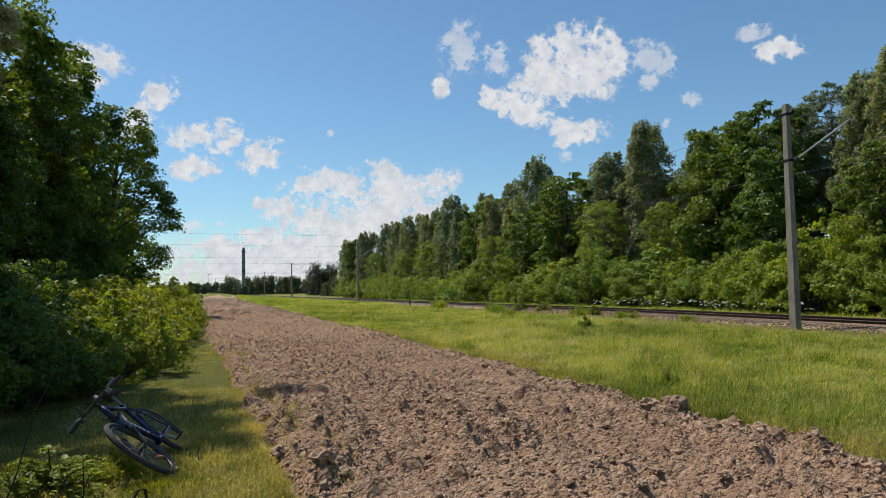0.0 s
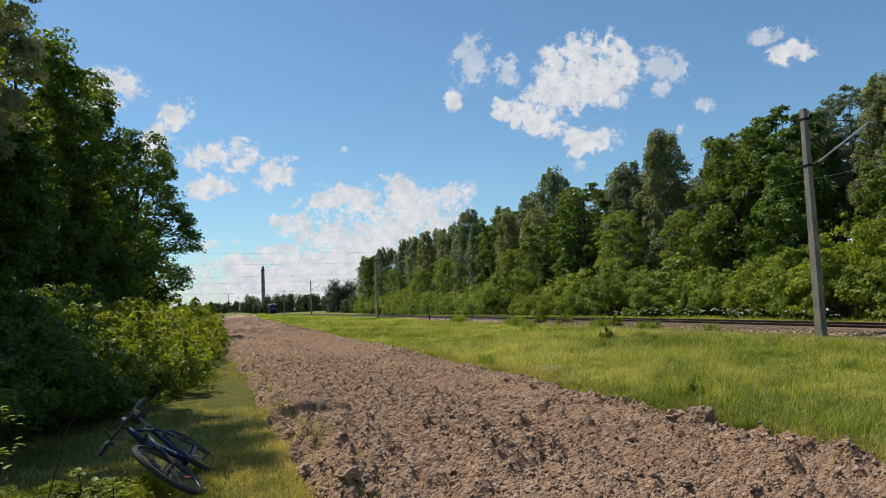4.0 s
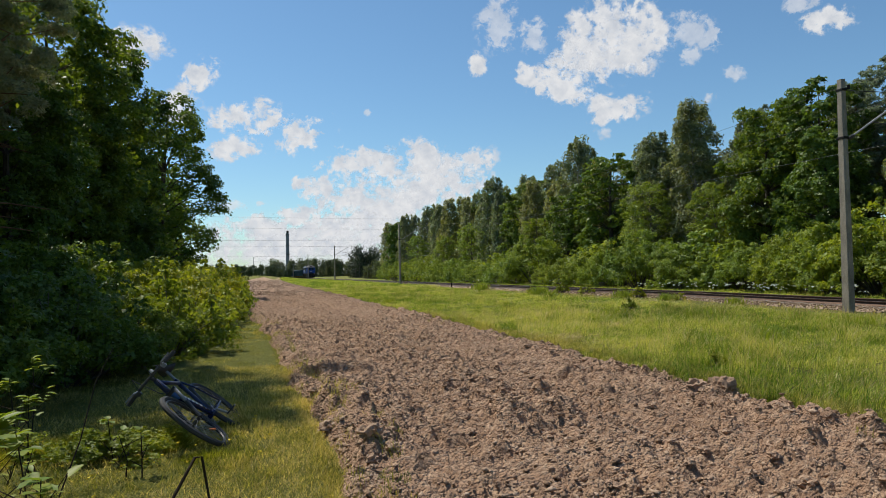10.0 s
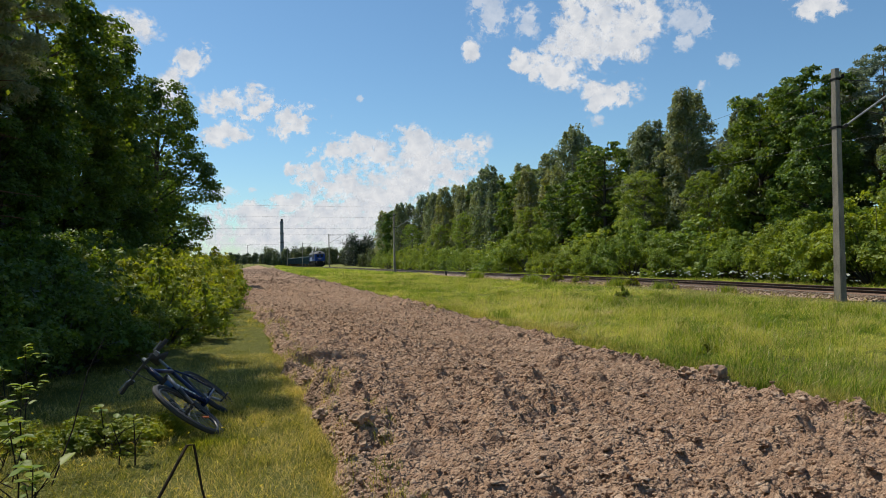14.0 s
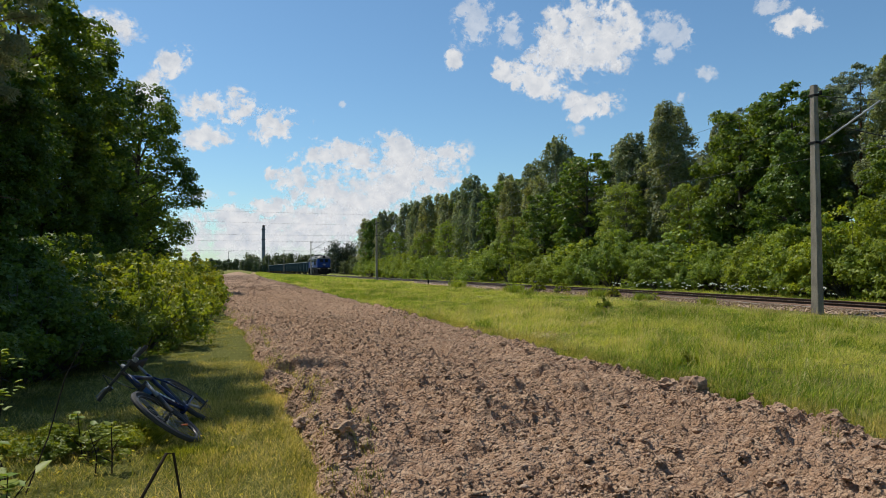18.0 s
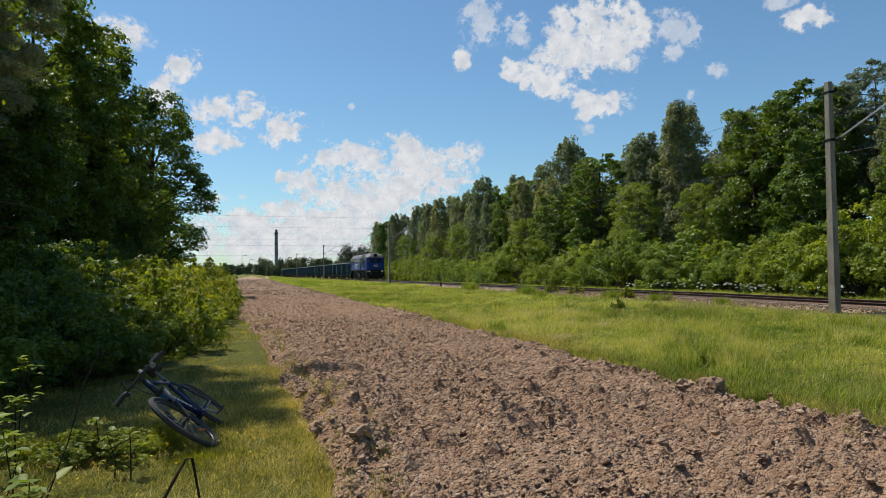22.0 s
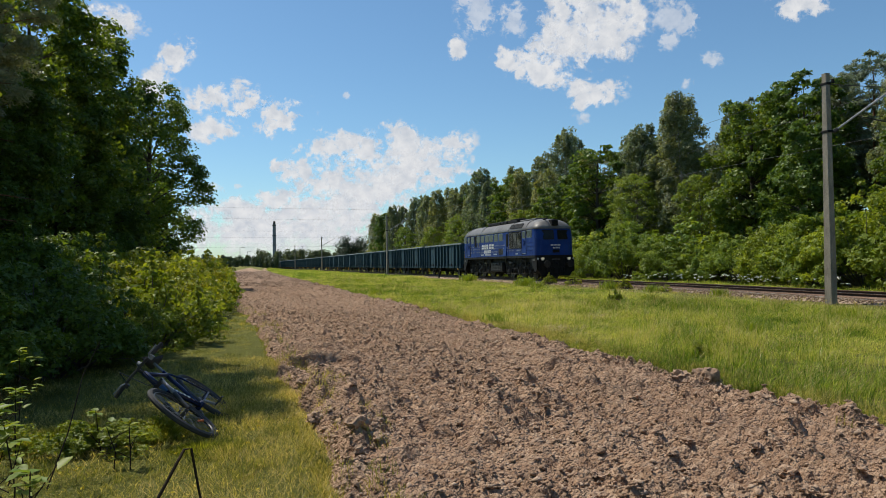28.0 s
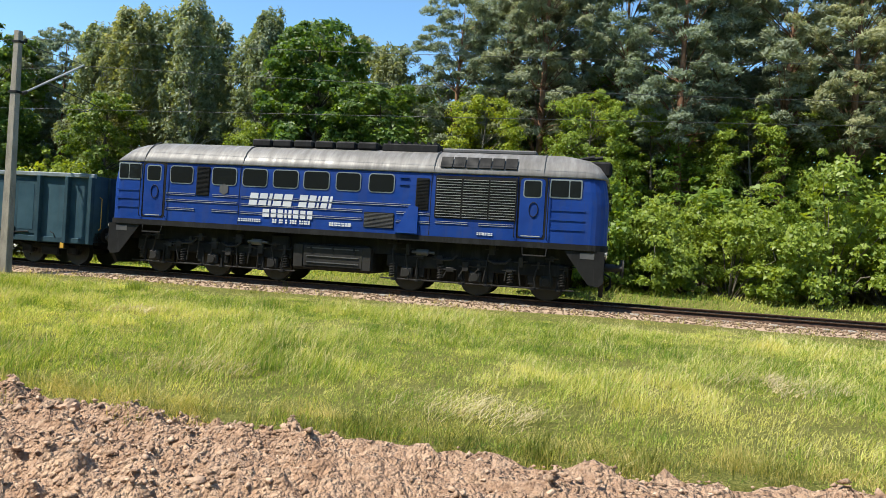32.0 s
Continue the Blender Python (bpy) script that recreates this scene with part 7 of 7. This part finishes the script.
    umbels("buttercups", "small yellow wildflowers scattered in the verge", rng.uniform(-2.6, 0.2, n), rng.uniform(3.6, 8.5, n), 0.10 + 0.10 * rng.random(n), 0.014, FLOWER_YELLOW)


sow()

# ---- bicycle lying in the grass ----
def make_bicycle():
    RUBBER = painted("tyre_rubber", (0.030, 0.031, 0.034), (0.060, 0.061, 0.065), 0.8, streak=False)
    RIM = painted("rim_black", (0.02, 0.02, 0.022), (0.05, 0.05, 0.05), 0.4, streak=False)
    FRAME = painted("bicycle_blue", (0.008, 0.016, 0.060), (0.014, 0.028, 0.100), 0.28, streak=False)
    HIGHLIGHT_BLUE = painted("frame_highlight_blue", (0.04, 0.13, 0.42), (0.07, 0.20, 0.52), 0.3, streak=False)
    SILVER = painted("fork_silver", (0.16, 0.165, 0.175), (0.30, 0.305, 0.315), 0.35, streak=False)
    REFLECT = painted("orange_reflector", (0.55, 0.12, 0.02), (0.7, 0.18, 0.03), 0.4, streak=False)
    X, Y = Vector((-0.141, -0.989, 0.043)).normalized(), Vector((-0.755, 0.135, 0.641)).normalized()
    N = Y.cross(X).normalized()  # the side that lies uppermost
    ob = thing("bicycle", "dark blue mountain bike lying on its side in grass", "bicycle", at=Matrix.Translation((-0.30, 7.844, 0.185)))

    def P(a, b, c=0.0):
        return X * a + Y * b + N * c

    def wheel(name, c, u, w):
        wh = new(name)
        wh.parent = ob
        wh.location = c
        n = 40
        bm = bmesh.new()
        tube(bm, [(u * math.cos(6.2832 * k / n) + w * math.sin(6.2832 * k / n)) * 0.335 for k in range(n + 1)], 0.026, 7)
        part("tyre", bm, RUBBER, wh)
        bm = bmesh.new()
        tube(bm, [(u * math.cos(6.2832 * k / n) + w * math.sin(6.2832 * k / n)) * 0.300 for k in range(n + 1)], 0.012, 6)
        part("rim", bm, RIM, wh)
        ax = u.cross(w).normalized()
        bm = bmesh.new()
        rod(bm, ax * -0.05, ax * 0.05, 0.02, 0.02, 10)
        part("hub", bm, RIM, wh)
        for k in range(28):
            a = 6.2832 * k / 28
            bm = bmesh.new()
            rod(bm, ax * (0.03 if k % 2 else -0.03), (u * math.cos(a) + w * math.sin(a)) * 0.298, 0.0016, 0.0016, 4, False)
            part("spoke", bm, SILVER, wh)
        return wh

    H0, H1, S, BB, F = P(0.80, 0.40), P(0.765, 0.53), P(0.27, 0.42), P(0.43, -0.04), P(1.05, 0)
    wheel("rear_wheel", P(0, 0), X, Y)
    bar = Vector((0.645, -0.045, 0.762)).normalized()
    turn_axis = (H1 - H0).normalized()
    wx = bar.cross(turn_axis).normalized()
    wx = wx if wx.dot(X) > 0 else -wx
    fw = wheel("front_wheel", F, wx, (turn_axis + wx * 0.27).normalized())
    bm = bmesh.new()
    box(bm, -0.03, 0.03, -0.012, 0.012, -0.008, 0.008, 0.003)
    ro = part("reflector", bm, REFLECT, fw, "orange spoke reflector")
    ro.matrix_basis = Matrix.Translation(wx * -0.12 - turn_axis * 0.13 + N * 0.02)
    fr = bmesh.new()
    rod(fr, H0, BB, 0.028, 0.026, 12)
    rod(fr, H1, S, 0.021, 0.019, 12)
    rod(fr, S + (S - BB) * 0.12, BB, 0.018, 0.020, 12)
    rod(fr, H0 - turn_axis * 0.02, H1 + turn_axis * 0.02, 0.027, 0.027, 12)
    rod(fr, BB - N * 0.045, BB + N * 0.045, 0.026, 0.026, 12)
    for c in (-0.055, 0.055):
        tube(fr, [S + N * c * 0.3, S.lerp(P(0, 0), 0.3) + N * c * 0.8, N * c], 0.010, 8)
        tube(fr, [BB + N * c * 0.5, BB.lerp(P(0, 0), 0.3) + N * c * 0.9, N * c], 0.011, 8)
    frame_part = part("frame", fr, FRAME, ob, "dark blue frame with white marks", True)
    for k in range(5):
        bm = bmesh.new()
        rod(bm, H0.lerp(BB, 0.30 + 0.09 * k) + N * 0.017, H0.lerp(BB, 0.36 + 0.09 * k) + N * 0.017, 0.015, 0.015, 8)
        part("mark", bm, PAINT_WHITE, frame_part)
    # the frame's highlight, painted on as a bright blue sleeve
    bm = bmesh.new()
    rod(bm, H0.lerp(BB, 0.04), H0.lerp(BB, 0.24), 0.030, 0.029, 12)
    part("head_band", bm, HIGHLIGHT_BLUE, frame_part, "highlight on the frame by the head tube, painted bright blue")
    crown = H0 - turn_axis * 0.03
    for c in (-0.06, 0.06):
        bm = bmesh.new()
        rod(bm, crown + bar * c, crown.lerp(F, 0.5) + bar * c, 0.017, 0.017, 10)
        leg = part("fork_leg", bm, SILVER, ob, "silver suspension stanchion", True)
        bm = bmesh.new()
        rod(bm, crown.lerp(F, 0.48) + bar * c, F + bar * c, 0.023, 0.017, 10)
        part("fork_slider", bm, RIM, leg)
    bm = bmesh.new()
    rod(bm, crown - bar * 0.075, crown + bar * 0.075, 0.022, 0.022, 10)
    part("fork_crown", bm, RIM, ob)
    HT = H1 + turn_axis * 0.03
    C = HT + wx * 0.07 + turn_axis * 0.03
    bm = bmesh.new()
    rod(bm, H1, HT, 0.018, 0.018, 10)
    rod(bm, HT, C, 0.017, 0.017, 10)
    part("stem", bm, RIM, ob)
    bm = bmesh.new()
    tube(bm, [C - bar * 0.31 - wx * 0.03, C - bar * 0.10, C, C + bar * 0.10, C + bar * 0.31 - wx * 0.03], 0.014, 8)
    hb = part("handlebar", bm, RIM, ob)
    for d in (-1, 1):
        bm = bmesh.new()
        rod(bm, C + bar * d * 0.20 - wx * 0.016, C + bar * d * 0.32 - wx * 0.032, 0.020, 0.021, 10)
        part("grip", bm, RUBBER, hb)
        bm = bmesh.new()
        tube(bm, [C + bar * d * 0.16, C + bar * d * 0.19 + wx * 0.05, C + bar * d * 0.29 + wx * 0.055], 0.008, 6)
        part("brake_lever", bm, SILVER, hb)
        bm = bmesh.new()
        rod(bm, C + bar * d * 0.15 - turn_axis * 0.02, C + bar * d * 0.19 - turn_axis * 0.02, 0.024, 0.024, 10)
        part("shifter", bm, SILVER if d > 0 else RIM, hb)
        sway = wx * 0.16 + turn_axis * 0.05
        bm = bmesh.new()
        tube(bm, [C + bar * d * 0.15, C + bar * d * 0.08 + sway, H0 + wx * 0.12 + bar * d * 0.03, H0.lerp(BB, 0.15) + N * 0.03], 0.0045, 5)
        part("brake_cable", bm, RUBBER, hb)
    bm = bmesh.new()
    rod(bm, C + bar * 0.05 + turn_axis * 0.01, C + bar * 0.05 + turn_axis * 0.045, 0.028, 0.020, 14)
    part("bell", bm, SILVER, hb)
    sd = (S - BB).normalized()
    top = S + sd * 0.20
    bm = bmesh.new()
    rod(bm, S, top, 0.014, 0.014, 10)
    part("seat_post", bm, SILVER, ob)
    bm = bmesh.new()
    fwd = (X - sd * X.dot(sd)).normalized()
    rings = []
    for k in range(8):
        f = k / 7
        w = 0.078 * (1 - f) ** 0.7 + 0.017
        c = top + sd * (0.025 + 0.012 * math.cos(5 * f)) - fwd * 0.12 + fwd * 0.27 * f
        rings.append([bm.verts.new(c + N * w * math.cos(a * 0.7854) + sd * 0.024 * math.sin(a * 0.7854)) for a in range(8)])
    for p, q in zip(rings[:-1], rings[1:]):
        for i in range(8):
            bm.faces.new((p[i], p[(i + 1) % 8], q[(i + 1) % 8], q[i]))
    bm.faces.new(rings[0])
    bm.faces.new(rings[-1][::-1])
    part("saddle", bm, RUBBER, ob, "", True)
    bm = bmesh.new()
    for r, o in ((0.085, -0.055), (0.068, -0.048)):
        n = 28
        tube(bm, [BB + N * o + (X * math.cos(6.2832 * k / n) + Y * math.sin(6.2832 * k / n)) * r for k in range(n + 1)], 0.006, 5)
    for k in range(5):
        a = 1.2566 * k
        rod(bm, BB - N * 0.052, BB - N * 0.055 + (X * math.cos(a) + Y * math.sin(a)) * 0.083, 0.007, 0.007, 6)
    cr = part("chainring", bm, SILVER, ob)
    for d in (-1, 1):
        q = (X * -0.75 - Y * 0.66).normalized() * d
        bm = bmesh.new()
        rod(bm, BB + N * 0.06 * d, BB + q * 0.17 + N * 0.075 * d, 0.013, 0.011, 8)
        arm = part("crank_arm", bm, SILVER, cr)
        bm = bmesh.new()
        c = BB + q * 0.17 + N * 0.12 * d
        for e in (-0.035, 0.035):
            rod(bm, c - N * 0.045 + X * e, c + N * 0.045 + X * e, 0.008, 0.008, 6)
        for e in (-0.045, 0.0, 0.045):
            rod(bm, c + N * e - X * 0.04, c + N * e + X * 0.04, 0.010, 0.010, 6)
        part("pedal", bm, RIM, cr)
    for side_c, r in ((-0.02, 0.07), (0.0, 0.05)):
        bm = bmesh.new()
        rod(bm, N * (-0.045 + side_c), N * (-0.04 + side_c), r, r, 20)
        part("sprocket", bm, SILVER, ob)
    bm = bmesh.new()
    tube(bm, [BB - N * 0.055 + Y * 0.083, P(0, 0.055, -0.05)], 0.004, 4)
    tube(bm, [BB - N * 0.055 - Y * 0.083, P(0.03, -0.15, -0.05), P(0.0, -0.06, -0.05)], 0.004, 4)
    part("chain", bm, RIM, ob)


make_bicycle()


# ---- bent dry stalk, weeds in the foreground ----
def stalk(name, label, pts, r, mat):
    paths = [[(Vector(p), r * (1 - 0.5 * i / len(pts))) for i, p in enumerate(pts)]]
    v, f = tubes(paths, 6)
    tagged(new(name, mesh_of(name, v, f, mat, True)), label, "stalk")


DRY_STALK = bark("dry_stalk", (0.020, 0.014, 0.010), (0.06, 0.045, 0.032), 30.0)
stalk("bent_stalk", "dark dry plant stalk snapped into a bend", [(-0.66, 3.85, -0.03), (-0.42, 3.95, 0.34), (-0.275, 4.0, 0.60), (-0.24, 4.0, 0.60), (-0.20, 3.98, 0.36), (-0.10, 3.95, -0.03)], 0.010, DRY_STALK)
stalk("dry_stalk", "thin bare leaning plant stalk in the verge", [(-1.3, 5.6, 0.0), (-1.2, 5.8, 0.35), (-1.13, 6.0, 0.75), (-1.02, 6.1, 1.0)], 0.006, DRY_STALK)


def weed(x, y, h, leaves, size, seed, leaf=None, tip=0.5):
    """An upright seedling: bare stem, a few branches, broad leaves near the top."""
    rng = np.random.default_rng(seed)
    z0 = float(ground_height(x, y)) - 0.06
    ob = thing("weed_seedling", "young leafy seedling on a thin reddish stem", "plant", "seedlings in the verge", at=pose(x, y, z0))
    top = Vector((rng.normal(0, 0.06), rng.normal(0, 0.06), h))
    paths = [[(Vector((0, 0, 0)), 0.007), (top * 0.5 + Vector((rng.normal(0, 0.02), 0, 0)), 0.005), (top, 0.003)]]
    ends = [top]
    for k in range(4):
        a = top * rng.uniform(0.3, 0.75)
        b = a + Vector((rng.normal(0, 0.16), rng.normal(0, 0.16), rng.uniform(0.08, 0.25))) * h * 1.3
        paths.append([(a, 0.004), (b, 0.002)])
        ends.append(b)
    v, f = tubes(paths, 5)
    st = new("stem", mesh_of("stem", v, f, DRY_STALK, True))
    st.parent = ob
    for k in range(leaves * 5 // 3):
        e = ends[0] if rng.random() < tip else ends[rng.integers(0, len(ends))]
        p = e - Vector((0, 0, rng.uniform(0, 0.14) * h))
        ang = rng.uniform(0, 6.283)
        d = Vector((math.cos(ang), math.sin(ang), rng.uniform(-0.25, 0.5))).normalized()
        s = d.cross(Vector((0, 0, 1))).normalized()
        up = s.cross(d)
        L, w = size * rng.uniform(0.7, 1.2), size * rng.uniform(0.26, 0.36)
        pts = [p, p + d * L * 0.35 + s * w + up * 0.1 * L, p + d * L * 0.7 + s * w * 0.8 + up * 0.06 * L, p + d * L - up * 0.08 * L, p + d * L * 0.7 - s * w * 0.8 + up * 0.06 * L, p + d * L * 0.35 - s * w + up * 0.1 * L, p + d * L * 0.5]
        me = mesh_of("leaf", [tuple(q) for q in pts], np.array([(0, 1, 6), (1, 2, 6), (2, 3, 6), (3, 4, 6), (4, 5, 6), (5, 0, 6)]), leaf or LEAF_BUSH)
        lo = new("leaf", me)
        lo.parent = ob


for x, y, h, n, s, seed in ((-1.02, 3.9, 0.62, 12, 0.12, 1), (-0.74, 3.7, 0.42, 7, 0.085, 2), (-0.62, 4.1, 0.40, 6, 0.07, 3), (-1.25, 4.6, 0.75, 10, 0.11, 4), (-1.55, 4.9, 1.0, 16, 0.11, 5), (-1.35, 4.2, 0.9, 14, 0.12, 6),
                            (-1.7, 6.4, 0.7, 14, 0.09, 7), (-1.85, 6.9, 0.8, 14, 0.09, 8), (-0.88, 3.55, 0.35, 8, 0.10, 9), (-2.2, 6.0, 0.9, 14, 0.10, 10), (-2.0, 7.6, 0.9, 14, 0.09, 11)):
    weed(x, y, h, n, s, seed)

# low yellow-green seedlings and shrubs in the foreground verge
wr = random.Random(77)
for i in range(22):
    weed(wr.uniform(-2.9, -0.75), wr.uniform(4.0, 6.6), wr.uniform(0.22, 0.5), 10, wr.uniform(0.045, 0.09), 40 + i, LEAF_HEDGE if i % 3 else LEAF_BUSH, 0.35)
for x, y, h in ((-2.55, 7.2, 0.42), (-2.0, 7.0, 0.36), (-1.35, 6.75, 0.34), (-1.0, 6.55, 0.36), (-2.9, 6.3, 0.5), (-0.75, 6.9, 0.28)):
    bush("sapling", x, y, h, wr.randrange(3), wr.uniform(0, 360), 1.5, group="low shrubs in the verge")


# ---- what moves ----
def motions():
    for n, ob in enumerate([locomotive] + wagons):
        back = 0.0 if n == 0 else 16.75 + WAGON_PITCH * (n - 1)
        length = LOCO_LEN if n == 0 else WAGON_LEN
        walk(ob, [(t, on_track(y + back, length)) for t, y in FRONT_AT])
    ts = [t for t, _ in FRONT_AT]
    fy = [y for _, y in FRONT_AT]
    for w, radius in TURNING:
        base = w.matrix_basis.copy()
        rows = []
        for k in range(0, 961, 2):
            t = k / 30.0
            angle = (349.5 - float(np.interp(t, ts, fy))) / radius
            rows.append((t, base @ Matrix.Rotation(angle, 4, "X")))
        walk(w, rows)
    for c, drift in CLOUDS:
        m = c.matrix_basis.copy()
        walk(c, [(0.0, m), (32.0, Matrix.Translation(drift) @ m)])


motions()
